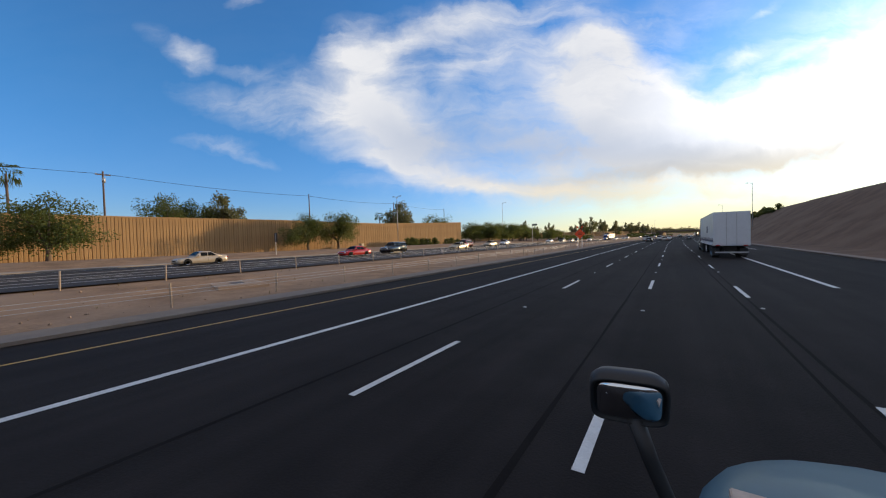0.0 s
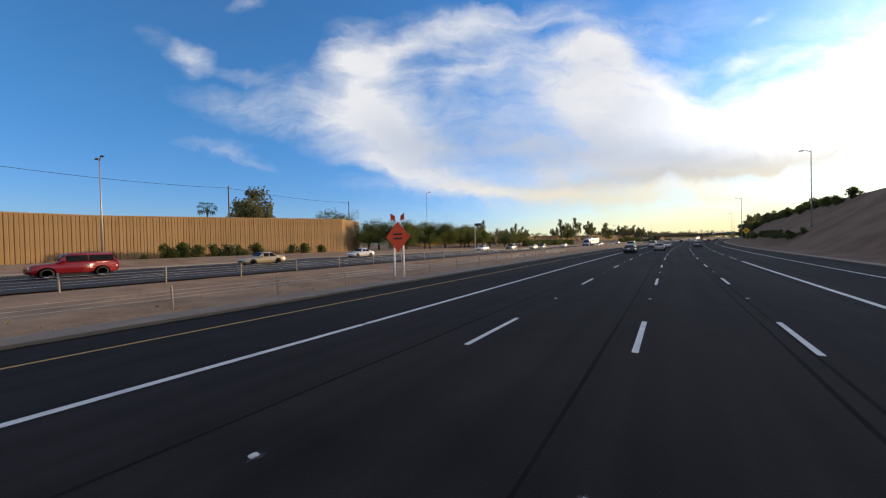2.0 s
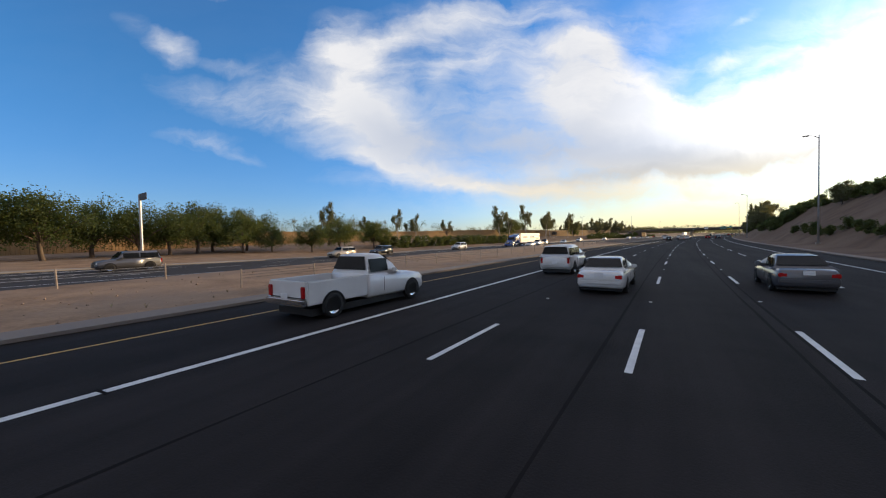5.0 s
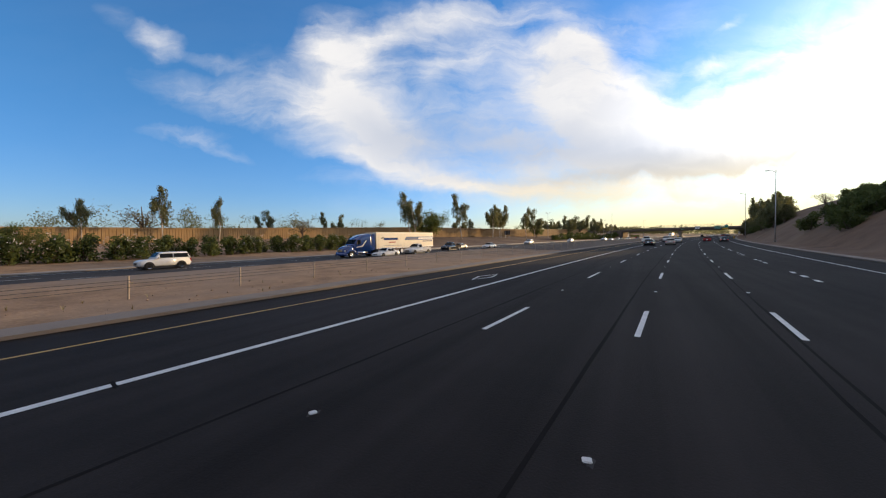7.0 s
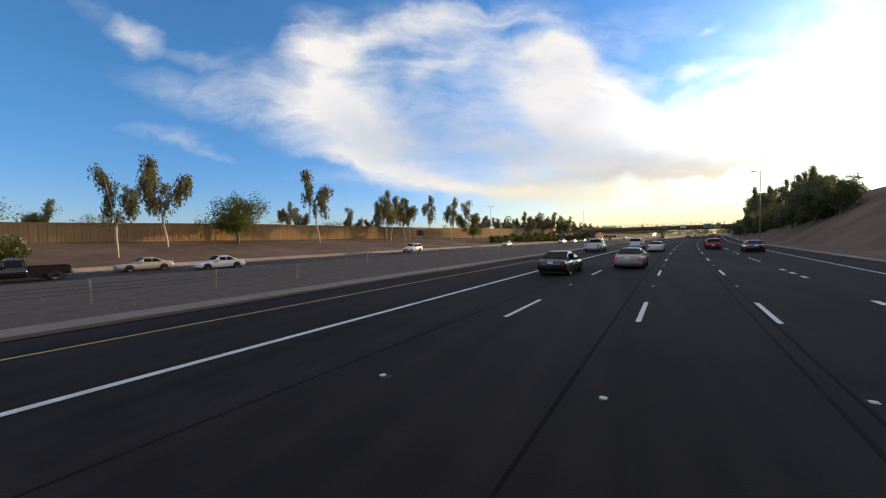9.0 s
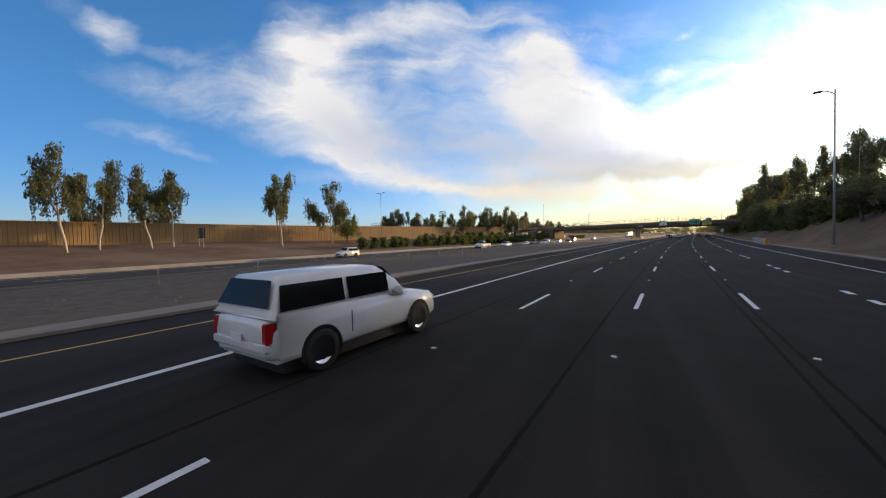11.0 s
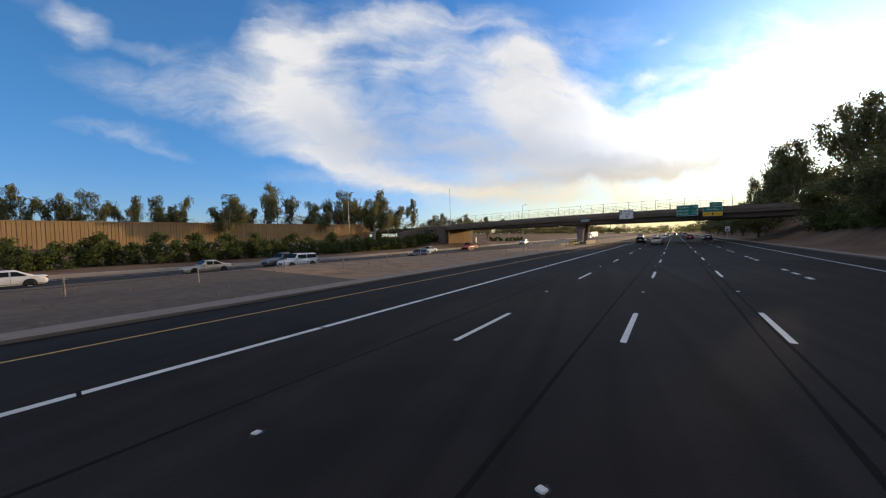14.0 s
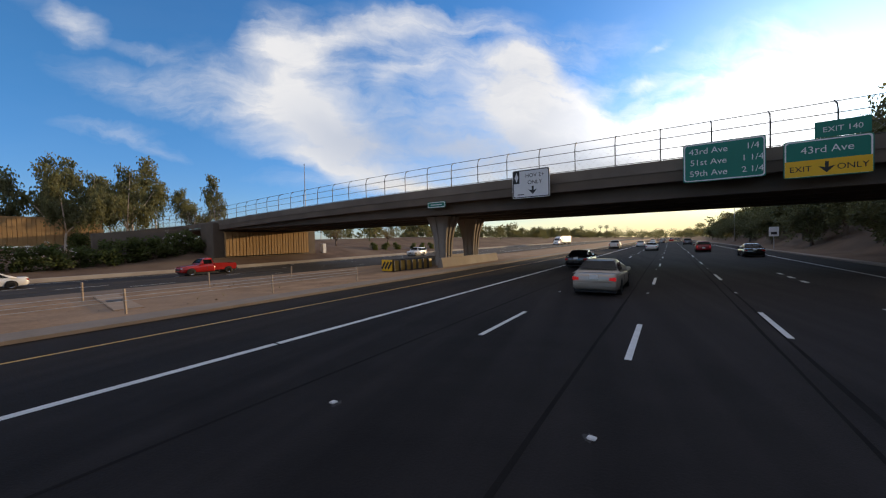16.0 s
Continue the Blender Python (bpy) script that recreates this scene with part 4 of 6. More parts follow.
words("HOV 2+", 0.4, g, 0.3, -0.034, 1.5, SIGN_BLACK)
words("ONLY", 0.4, g, 0.3, -0.034, 1.0, SIGN_BLACK)
part("symbol_panel", box(-1.3, -0.85, -0.036, -0.031, 1.1, 2.0), SIGN_BLACK, g)
bm = bmesh.new()
o = [bm.verts.new((-1.075 + a * 0.15, -0.038, 1.55 + b * 0.36)) for a, b in ((0, -1), (1, 0), (0, 1), (-1, 0))]
bm.faces.new(o)
part("diamond", bm, SIGN_WHITE, g)
bars(g, -1.0, -0.5, 0.24, 0.06, SIGN_BLACK, -0.032)
arrow(g, 0.15, 0.25, 0.6, SIGN_BLACK)
g = sign_panel("road_sign", "small green street name sign on the bridge beam", B0 - 0.1, -16.4, 5.3, 1.9, 0.55, SIGN_GREEN, SIGN_WHITE)
bars(g, -0.6, 0.6, 0.24, 0.07, SIGN_WHITE, -0.034)
# orange work sign in the median
w = thing("work_sign", "orange diamond road work sign with flags on two white posts", "road sign", "", put(78.7, -15.6))
for x in (-0.42, 0.42):
    part("post", box(x - 0.045, x + 0.045, -0.05, 0.05, -0.4, 2.5, 0.008), SIGN_WHITE, w, "white wooden post")
bm = box(-0.78, 0.78, -0.012, 0.012, -0.78, 0.78, 0.006)
o = part("plate", bm, SIGN_ORANGE, w)
o.matrix_basis = Matrix.Translation((0, -0.075, 2.85)) @ Matrix.Rotation(radians(45), 4, "Y")
part("brace", box(-0.5, 0.5, -0.06, -0.03, 2.75, 2.85, 0.005), STEEL, w)
for k in range(2):
    bars(w, -0.4, 0.4, 2.68 + k * 0.3, 0.12, SIGN_BLACK, -0.09)
for sg in (-1, 1):
    part("flag_staff", tube([(sg * 0.1, -0.07, 3.7), (sg * 0.42, -0.07, 4.35)], 0.012, 5), WOOD, w)
    bm = sheet([[(sg * (0.24 + 0.2 * i) + 0.0, -0.07 + 0.05 * math.sin(i * 1.7 + j), 4.0 + 0.35 * j + 0.1 * i * (1 if j else 0.4)) for j in range(2)] for i in range(3)])
    part("flag", bm, SIGN_ORANGE, w, "small orange flag")
# yellow diamond sign on the right verge
w = thing("warning_sign", "yellow diamond warning sign on a steel post", "road sign", "", put(184.9, 15.4))
part("post", box(-0.04, 0.04, -0.04, 0.04, -0.3, 4.2, 0.008), STEEL, w)
o = part("plate", box(-0.62, 0.62, -0.01, 0.01, -0.62, 0.62, 0.006), SIGN_YELLOW, w)
o.matrix_basis = Matrix.Translation((0, -0.06, 3.75)) @ Matrix.Rotation(radians(45), 4, "Y")
arrow(w, 0, 3.45, 0.6, SIGN_BLACK)
for c in w.children:
    if c.name.startswith("arrow"):
        c.matrix_basis = Matrix.Translation((0, -0.045, 0))
w = thing("speed_sign", "small white rectangular sign on a post beyond the bridge", "road sign", "", put(560, 14.6))
part("post", box(-0.04, 0.04, -0.04, 0.04, -0.3, 3.4, 0.008), STEEL, w)
part("plate", box(-0.6, 0.6, -0.07, -0.045, 1.9, 3.4, 0.01), SIGN_WHITE, w)
bars(w, -0.35, 0.35, 2.2, 0.4, SIGN_BLACK, -0.072)
# dark message sign seen edge-on and its steel gantry
w = thing("sign_back", "grey back of a roadside sign on a steel post", "road sign", "", put(165.5, -58.0))
part("post", tube([(0, 0, -0.3), (0, 0, 8.4)], 0.16, 8), STEEL, w)
part("plate", box(-0.2, 2.4, -0.05, 0.05, 7.6, 8.5, 0.02), DARK_STEEL, w)
w = thing("sign_back", "dark back of a sign board by the noise wall", "road sign", "", put(361.0, -72.0))
for x in (-0.9, 0.9):
    part("post", box(x - 0.05, x + 0.05, -0.05, 0.05, -0.3, 3.4, 0.008), STEEL, w)
part("plate", box(-1.5, 1.5, 0.05, 0.09, 1.6, 3.5, 0.01), DARK_STEEL, w)
w = thing("light_mast", "very tall thin steel mast rising behind the bridge end", "mast", "", put(536.0, -69.5))
part("pole", tube([(0, 0, -0.3), (0, 0, 18.6)], [0.16, 0.07], 10), STEEL, w, smooth=True)
part("cap", tube([(0, 0, 18.5), (0, 0, 18.8)], [0.14, 0.05], 8), DARK_STEEL, w)
w = thing("cabinet", "beige utility cabinet at the foot of the noise wall", "cabinet", "", put(64.0, -66.0))
part("body", box(-0.55, 0.55, -0.4, 0.4, -0.1, 1.55, 0.03), surf("beige_metal", (0.5, 0.42, 0.3), (0.42, 0.35, 0.25), 0.5, 0.6), w)
part("door", box(0.552, 0.565, -0.33, 0.33, 0.1, 1.4, 0.005), MATS["beige_metal"], w)
w = thing("cabinet", "small pale utility cabinet beyond the bridge end", "cabinet", "", put(530.0, -56.0))
part("body", box(-0.4, 0.4, -0.35, 0.35, -0.2, 1.7, 0.03), SIGN_WHITE, w)
part("door", box(-0.3, 0.3, -0.37, -0.352, 0.1, 1.5, 0.005), SIGN_WHITE, w)
w = thing("marker_board", "dark narrow sign board on posts beside the opposite lanes", "road sign", "", put(31.0, -50.0))
part("post", box(-0.04, 0.04, -0.04, 0.04, -0.3, 3.3, 0.008), STEEL, w)
part("plate", box(-0.4, 0.4, 0.045, 0.065, 2.0, 3.4, 0.01), DARK_STEEL, w)

# ---- plants ----
rng = random.Random(7)


def leaves(bm, centre, radius, count, size, flat=0.75, hang=0.0):
    """A clump of small bent leaf blades scattered in an uneven ball."""
    c = Vector(centre)
    for _ in range(count):
        d = Vector((rng.gauss(0, 1), rng.gauss(0, 1), rng.gauss(0, 1) * flat)).normalized() * radius * rng.random() ** 0.45
        p = c + d - Vector((0, 0, hang * rng.random() * radius))
        a = Vector((rng.gauss(0, 1), rng.gauss(0, 1), rng.gauss(0, 0.7) - hang)).normalized()
        b = a.cross(Vector((rng.gauss(0, 1), rng.gauss(0, 1), rng.gauss(0, 1)))).normalized()
        s = size * rng.uniform(0.6, 1.4)
        v = [bm.verts.new(p + q) for q in (a * s, b * s * 0.55, -a * s, -b * s * 0.55)]
        bm.faces.new(v)


def tree_model(name, label, kind, h, spread, leaf, bark, n_limbs, clumps, per, size, trunk=0.3, low=0.3, hang=0.0, slim=False):
    """Forked trunk, limbs and a crown of leaf clumps; slim: limbs climb along a tall stem."""
    root = thing(name, label, "tree", kind)
    lean = Vector((rng.uniform(-0.06, 0.06), rng.uniform(-0.06, 0.06), 0)) * h
    r0 = h * (0.016 if slim else 0.024) + 0.05
    bm = tube([(0, 0, -0.5), lean * 0.2 + Vector((0.1, 0, h * trunk * 0.5)), lean * 0.6 + Vector((0, 0.1, h * trunk)), lean + Vector((0, 0, h * 0.85))], [r0 * 1.25, r0, r0 * 0.8, r0 * 0.2], 8)
    part("trunk", bm, bark, root, smooth=True)
    tips = []
    for i in range(n_limbs):
        a = 2.4 * i + rng.uniform(-0.5, 0.5)
        if slim:
            q = (i + 0.5) / n_limbs
            z0 = h * (trunk + (0.86 - trunk) * q)
            reach = spread * rng.uniform(0.5, 1.0) * (1.0 - 0.45 * q)
            z1 = min(h * 0.97, z0 + h * rng.uniform(0.06, 0.16))
        else:
            z0 = h * rng.uniform(trunk * 0.7, trunk * 1.25)
            reach = spread * rng.uniform(0.35, 0.95)
            z1 = h * rng.uniform(0.55, 0.9) * (1 - 0.3 * (reach / spread) ** 2)
        p0 = lean * (z0 / h) + Vector((0, 0, z0))
        p1 = p0 + Vector((math.cos(a) * reach * 0.5, math.sin(a) * reach * 0.5, (z1 - z0) * 0.65))
        p2 = p0 + Vector((math.cos(a) * reach, math.sin(a) * reach, z1 - z0))
        part("limb", tube([p0, p1, p2], [r0 * 0.5, r0 * 0.32, r0 * 0.08], 5), bark, root, smooth=True)
        tips += [p1, p1.lerp(p2, 0.5), p2]
    tips += [lean + Vector((0, 0, h * 0.82)), lean + Vector((0, 0, h * 0.92))]
    bm = bmesh.new()
    for i in range(clumps):
        t = tips[i % len(tips)] if i < len(tips) * 2 else rng.choice(tips)
        p = t + Vector((rng.gauss(0, 1), rng.gauss(0, 1), rng.gauss(0, 0.9))) * spread * (0.24 if slim else 0.22)
        p.z = min(max(p.z, h * low), h * 0.96)
        leaves(bm, p, spread * (rng.uniform(0.1, 0.27) if slim else rng.uniform(0.2, 0.34)), per, size, hang=hang)
    part("crown", bm, leaf, root)
    return root


def gum_model(label, h, spread, stems, strands, trunk=0.36):
    """A eucalyptus: leaning pale trunk that forks into rising stems, with leaves in hanging strands."""
    root = thing("eucalyptus_tree", label, "tree", "eucalyptus trees")
    r0 = h * 0.0085 + 0.05
    lean = Vector((rng.uniform(-1, 1), rng.uniform(-1, 1), 0)) * h * 0.06
    fork = lean + Vector((0, 0, h * trunk))
    part("trunk", tube([(0, 0, -0.5), lean * 0.25 + Vector((0, 0, h * trunk * 0.35)), lean * 0.8 + Vector((0.08, 0, h * trunk * 0.75)), fork], [r0 * 1.3, r0, r0 * 0.92, r0 * 0.85], 8), PALE_BARK, root, smooth=True)
    bm = bmesh.new()
    for i in range(stems):
        a = 6.28 * i / stems + rng.uniform(-0.5, 0.5)
        out = Vector((math.cos(a), math.sin(a), 0))
        top = h * (1.0 if i == 0 else rng.uniform(0.62, 0.9))
        reach = spread * rng.uniform(0.5, 0.95) * (0.45 if i == 0 else 1)
        path = [fork, fork + out * reach * 0.35 + Vector((0, 0, (top - fork.z) * 0.35)), fork + out * reach * 0.75 + Vector((0, 0, (top - fork.z) * 0.68)), fork + out * reach + Vector((0, 0, (top - fork.z) * 0.95))]
        part("limb", tube(path, [r0 * 0.6, r0 * 0.45, r0 * 0.28, r0 * 0.08], 6), PALE_BARK, root, smooth=True)
        for k in range(7):
            q = 0.2 + 0.78 * (k / 6) ** 0.8
            f = q * 3
            p = path[min(int(f), 2)].lerp(path[min(int(f), 2) + 1], f - min(int(f), 2))
            b = a + rng.uniform(-1.9, 1.9)
            way = Vector((math.cos(b), math.sin(b), rng.uniform(0.2, 0.7))) * spread * rng.uniform(0.3, 0.6) * (1.15 - 0.55 * q)
            tube([p, p + way * 0.55 + Vector((0, 0, 0.15)), p + way], [r0 * 0.22, r0 * 0.14, r0 * 0.04], 4, twigs := bmesh.new())
            part("branch", twigs, BARK, root)
            for _ in range(strands // 6 + 6):
                c = p.lerp(p + way, rng.uniform(0.5, 1.1)) + Vector((rng.gauss(0, 1), rng.gauss(0, 1), rng.gauss(0, 0.6))) * spread * 0.1
                long = rng.uniform(0.6, 1.9) * h * 0.11
                sway = Vector((rng.gauss(0, 0.22), rng.gauss(0, 0.22), 0))
                for n in range(26):
                    z = rng.random()
                    w = 0.3 * (1 - 0.7 * z) * spread * 0.26
                    e = c + sway * z + Vector((rng.gauss(0, w), rng.gauss(0, w), long * (0.35 - 1.25 * z)))
                    d = Vector((rng.gauss(0, 0.45), rng.gauss(0, 0.45), -1)).normalized()
                    g = d.cross(Vector((rng.gauss(0, 1), rng.gauss(0, 1), 0.2))).normalized()
                    s = rng.uniform(0.13, 0.27)
                    bm.faces.new([bm.verts.new(e + v) for v in (d * s, g * s * 0.42, -d * s, -g * s * 0.42)])
    part("crown", bm, LEAF_B, root)
    return root


def forest(models, places):
    """Copies of the models at (s, u, height) on the ground; the first of each is the model itself."""
    used = set()
    for i, (k, s, u, h) in enumerate(places):
        ob, tall = models[k]
        m = put(s, u, lie(s, u) - 0.05, rng.uniform(0, 360))
        f = h / tall
        if k not in used:
            used.add(k)
            ob.scale = (f, f, f)
            ob.location, ob.rotation_euler = m.translation, m.to_euler()
        else:
            keep = ob.scale.copy()
            ob.scale = (f * rng.uniform(0.92, 1.08), f * rng.uniform(0.92, 1.08), f)
            copy_thing(ob, m)
            ob.scale = keep


mesq = [(tree_model("mesquite_tree", "bushy green mesquite tree with a short forked trunk on bare dirt", "roadside mesquites", 7.0, 4.5, LEAF_A, BARK, 9, 80, 140, 0.12, 0.26, 0.27), 7.0) for _ in range(4)]
euc = [(gum_model("tall eucalyptus with a pale forked trunk and drooping sparse crown", 14.0, 3.3, n, 26), 14.0) for n in (2, 3, 2, 3)]
broad = [(gum_model("broad grey-green eucalyptus with a full drooping crown", 12.0, 4.4, n, 36, 0.26), 12.0) for n in (3, 4, 3)]
dense = [(tree_model("tall_tree", "dense dark green roadside tree on the embankment", "embankment trees", 9.0, 4.2, LEAF_B, BARK, 8, 70, 90, 0.21, 0.2, 0.08, 0.3), 9.0) for _ in range(3)]
dry = [(tree_model("dry_tree", "thin greyish half-bare tree", "dry trees", 7.0, 3.2, LEAF_D, BARK, 10, 30, 45, 0.12, 0.25, 0.35), 7.0)]
forest(mesq, [(0, 9.3, -62, 7.8), (2, 4.8, -65, 5.4), (3, 46.9, -64, 7.4), (1, 54.4, -63.5, 8.0),
              (1, 128, -70, 7.4), (0, 134, -72, 8.6), (2, 139, -66, 8.3), (3, 144, -70, 8.6), (3, 148, -66, 7.6), (0, 153, -68, 8.8), (1, 158, -65, 8.0), (2, 163, -69, 8.4), (3, 167, -65, 7.4), (1, 175, -67, 8.0), (0, 184, -69, 7.6), (2, 179, -71, 8.2), (2, 171, -66, 7.2), (3, 181, -64, 6.6), (0, 192, -60, 5.6), (2, 199, -60.5, 7.2), (1, 210, -61.5, 6.2), (3, 186, -63.5, 4.6), (3, 216, -66, 4.0), (0, 305.8, -73, 9.4), (1, 394.3, -72.5, 6.4)])
forest(euc, [(0, 285.6, -62.5, 11.8), (1, 293.8, -71, 15.0), (2, 323.6, -72, 17.0), (3, 344.0, -70, 14.2), (1, 347.6, -72, 13.5), (0, 374.3, -68.5, 15.2), (2, 384.0, -87, 16.5), (3, 353.9, -72, 13.0), (1, 357.1, -73, 13.6),
             (3, 213.9, -84, 11.0), (1, 224, -80, 7.4), (2, 233.2, -76, 10.0), (0, 242.1, -76, 8.6), (2, 276, -90, 7.6), (3, 325.5, -90, 10.0), (0, 410, -88, 8.0), (2, 433.7, -84, 10.0), (3, 437.5, -86, 9.0), (1, 446, -85, 9.5), (0, 455, -86, 10.0),
             (1, 508, -92, 13.0), (2, 516, -96, 13.0), (0, 458, 24, 14.0), (3, 447, 29, 12.0), (1, 433, 30, 11.0), (2, 482, 24, 13.0), (3, 430, 27, 10.0), (0, 560, 22, 14.0), (1, 580, 24, 13.0), (2, 545, 26, 12.0), (3, 382, 25, 10.5), (0, 388, 26, 10.0), (1, 493, 27, 14.5), (3, 500, 29, 14.0), (2, 519.5, -75, 13.0), (1, 396, 26, 9.5), (2, 408, 28, 10.5), (3, 418, 25, 11.0), (0, 426, 29, 11.0), (1, 435, 23, 13.0), (0, 444, 22.5, 14.5), (3, 472, 22.5, 17.0), (1, 496, 23.5, 17.0), (2, 503, 26, 16.5), (0, 486, 25, 15.0), (2, 537, 26, 17.5), (3, 548, 24, 15.5), (1, 559, 27, 16.0)])
forest(broad, [(2, 556, -90, 9.0), (1, 566, -95, 10.0), (0, 578, -88, 8.0), (2, 592, -96, 10.5), (1, 606, -90, 9.0), (0, 622, -98, 10.0), (1, 640, -92, 9.5), (2, 333, -95, 9.0), (0, 350, -93, 9.5), (1, 362, -96, 8.5), (2, 262, -97, 7.5), (0, 283, -92, 7.0), (0, 498.0, -72, 11.5), (1, 505.0, -73, 13.2), (0, 388.4, -70.5, 14.6), (1, 460.4, -78, 9.6), (2, 477.1, -86, 14.6), (0, 452.6, -87, 9.6), (1, 467.3, -86, 10.6), (2, 498.8, -86, 15.0), (0, 508.6, -83, 14.6), (1, 503.5, -90, 13.0), (2, 486.7, -81, 9.5),
               (0, 425, -88, 9.0), (1, 430, -90, 10.5), (2, 441, -86, 9.8), (0, 492, -92, 11.0), (1, 522, -90, 11.0), (1, 541, 26, 17.0), (0, 556, 25, 13.0)])
forest(dense, [(0, 255, 27, 4.5), (1, 262, 29, 4.0), (0, 364, 24, 7.0), (1, 371, 22, 8.5), (2, 380, 24, 8.6), (0, 386, 21, 6.0), (0, 394, 24, 7.2), (2, 400, 21, 5.6), (1, 406, 23, 6.2),
               (2, 415, 23, 6.8), (0, 427, 21, 6.2), (1, 440, 21, 6.8), (2, 452, 19, 8.0), (0, 466, 20, 8.0), (1, 478, 20, 8.0), (2, 490, 21, 8.0), (0, 499, 20, 7.5), (1, 540, 19, 8.0), (2, 552, 20, 9.0), (0, 564, 19, 8.0), (1, 574, 21, 8.0), (2, 584, 19, 7.5), (0, 594, 21, 8.0), (1, 604, 19, 8.0), (2, 614, 20, 8.0), (0, 625, 21, 9.0), (1, 655, 20, 9.0)] + [(i % 3, 532 + 7.5 * i, 17.5 + 3.2 * (i % 3), 6.0 + (i * 7 % 3)) for i in range(24)])
forest(dry, [(0, 205, -72, 8.0), (0, 260, -76, 6.0), (0, 310, -84, 8.0), (0, 233, -84, 8.0), (0, 330, 27, 5.0), (0, 560, -66, 6.0), (0, 540, -64, 5.0)])
# trees whose tops show above the noise wall, and far ones
behind = [(mesq[0][0], 7.0), (dense[1][0], 9.0)]
for ob, tall, s, u, h in [(behind[0][0], 7.0, 31, -90, 11.5), (behind[0][0], 7.0, 36, -92, 11.0), (behind[1][0], 9.0, 42, -90, 13.0), (behind[1][0], 9.0, 109, -92, 16.5), (behind[0][0], 7.0, 136, -95, 12.5), (behind[0][0], 7.0, -5, -95, 9.5)]:
    keep = ob.scale.copy()
    ob.scale = (h / tall * 0.8, h / tall * 0.8, h / tall)
    copy_thing(ob, put(s, u, lie(s, u), rng.uniform(0, 360)))
    ob.scale = keep


def palm_model():
    root = thing("palm_tree", "tall slim fan palm with a shaggy crown", "tree", "palms")
    part("trunk", tube([(0, 0, -0.3), (0.15, 0, 5), (0.05, 0, 10)], [0.26, 0.2, 0.16], 8), BARK, root, smooth=True)
    bm = bmesh.new()
    for i in range(34):
        a, e = rng.uniform(0, 6.28), rng.uniform(-0.9, 1.2)
        d = Vector((math.cos(a) * math.cos(e), math.sin(a) * math.cos(e), math.sin(e)))
        p = Vector((0.05, 0, 10.1))
        side = d.cross(Vector((0, 0, 1))).normalized()
        mid, tip = p + d * 0.9, p + d * 1.75 - Vector((0, 0, 0.55))
        for k in range(-3, 4):
            q = side * k * 0.17
            v = [bm.verts.new(x) for x in (mid, mid + q * 2 + d * 0.3, tip + q * 2.4, mid + q * 2.5 + d * 0.3)]
            bm.faces.new(v)
    part("crown", bm, LEAF_A, root)
    return root


palm = palm_model()
palm.location = at(9.5, -92, 5.6)
palm.rotation_euler = (0, 0, 1)
palm.location.z = lie(9.5, -92)
palm.scale = (1, 1, 1.42)
for s, u, h in ((6.5, -95, 14.0), (99, -93, 11.5), (470, -96, 12.0), (940, -62, 15.0), (990, -100, 15.0), (1040, -84, 16.0), (1090, -70, 16.0)):
    keep = palm.scale.copy()
    palm.scale = (h / 10.4, h / 10.4, h / 10.4)
    copy_thing(palm, put(s, u, None, rng.uniform(0, 360)))
    palm.scale = keep


def bush_model(flowers):
    root = thing("oleander_bush", "dense dark green oleander bush" + (" with white blossoms" if flowers else "") + " on bare dirt", "bush", "oleander bushes")
    bm = tube([(0, 0, -0.1), (0, 0, 0.8)], [0.1, 0.03], 5)
    for k in range(5):
        a = k * 1.257
        tube([(0, 0, 0.0), (0.6 * math.cos(a), 0.6 * math.sin(a), 1.3)], [0.05, 0.015], 5, bm)
    part("woody_base", bm, BARK, root)
    bm = bmesh.new()
    for _ in range(26):
        a, r, z = rng.uniform(0, 6.28), rng.uniform(0, 1.0), rng.uniform(0.35, 2.1)
        r *= 1.25 * math.sqrt(max(0.1, 1 - ((z - 0.9) / 1.6) ** 2))
        leaves(bm, (r * math.cos(a), r * math.sin(a), z), 0.55, 60, 0.13, 1.0)
    part("foliage", bm, LEAF_C, root)
    if flowers:
        bm = bmesh.new()
        for _ in range(24):
            a, z = rng.uniform(0, 6.28), rng.uniform(1.2, 2.6)
            r = 1.35 * math.sqrt(max(0.05, 1 - ((z - 0.9) / 1.8) ** 2))
            leaves(bm, (r * math.cos(a), r * math.sin(a), z), 0.16, 7, 0.05, 1.0)
        part("blossoms", bm, FLOWER, root, "white blossoms")
    return root


bushes = [(bush_model(False), 2.5), (bush_model(True), 2.5), (bush_model(False), 2.5)]
spots = []
for s, h in ((79, 1.2), (82, 2.8), (84, 3.0), (86, 2.6), (88.5, 2.7), (90.5, 2.6), (92.5, 2.5), (95.5, 2.9), (102.5, 2.4), (105.5, 2.7), (109.5, 2.2)):
    spots.append((rng.randrange(3), s, -65.0, h))
s = 212.0
while s < 279:
    spots.append((rng.choice((0, 1, 1, 2)), s, -60 + rng.uniform(-0.6, 0.6), rng.uniform(2.8, 3.5)))
    s += rng.uniform(2.3, 3.1)
for s in (389, 392.5, 396, 399.2, 401.8, 404.2):
    spots.append((rng.choice((1, 1, 2)), s, -60.5, rng.uniform(2.6, 3.4)))
s = 409.0
while s < 511:
    spots.append((rng.choice((0, 2, 1)), s, -60 + rng.uniform(-0.6, 0.6), rng.uniform(2.8, 3.6)))
    s += rng.uniform(2.0, 2.6)
s = 425.0
while s < 505:
    spots.append((rng.choice((0, 2)), s, -71 + rng.uniform(-1.5, 1.5), rng.uniform(2.2, 3.6)))
    s += rng.uniform(5.0, 9.0)
s = 150.0
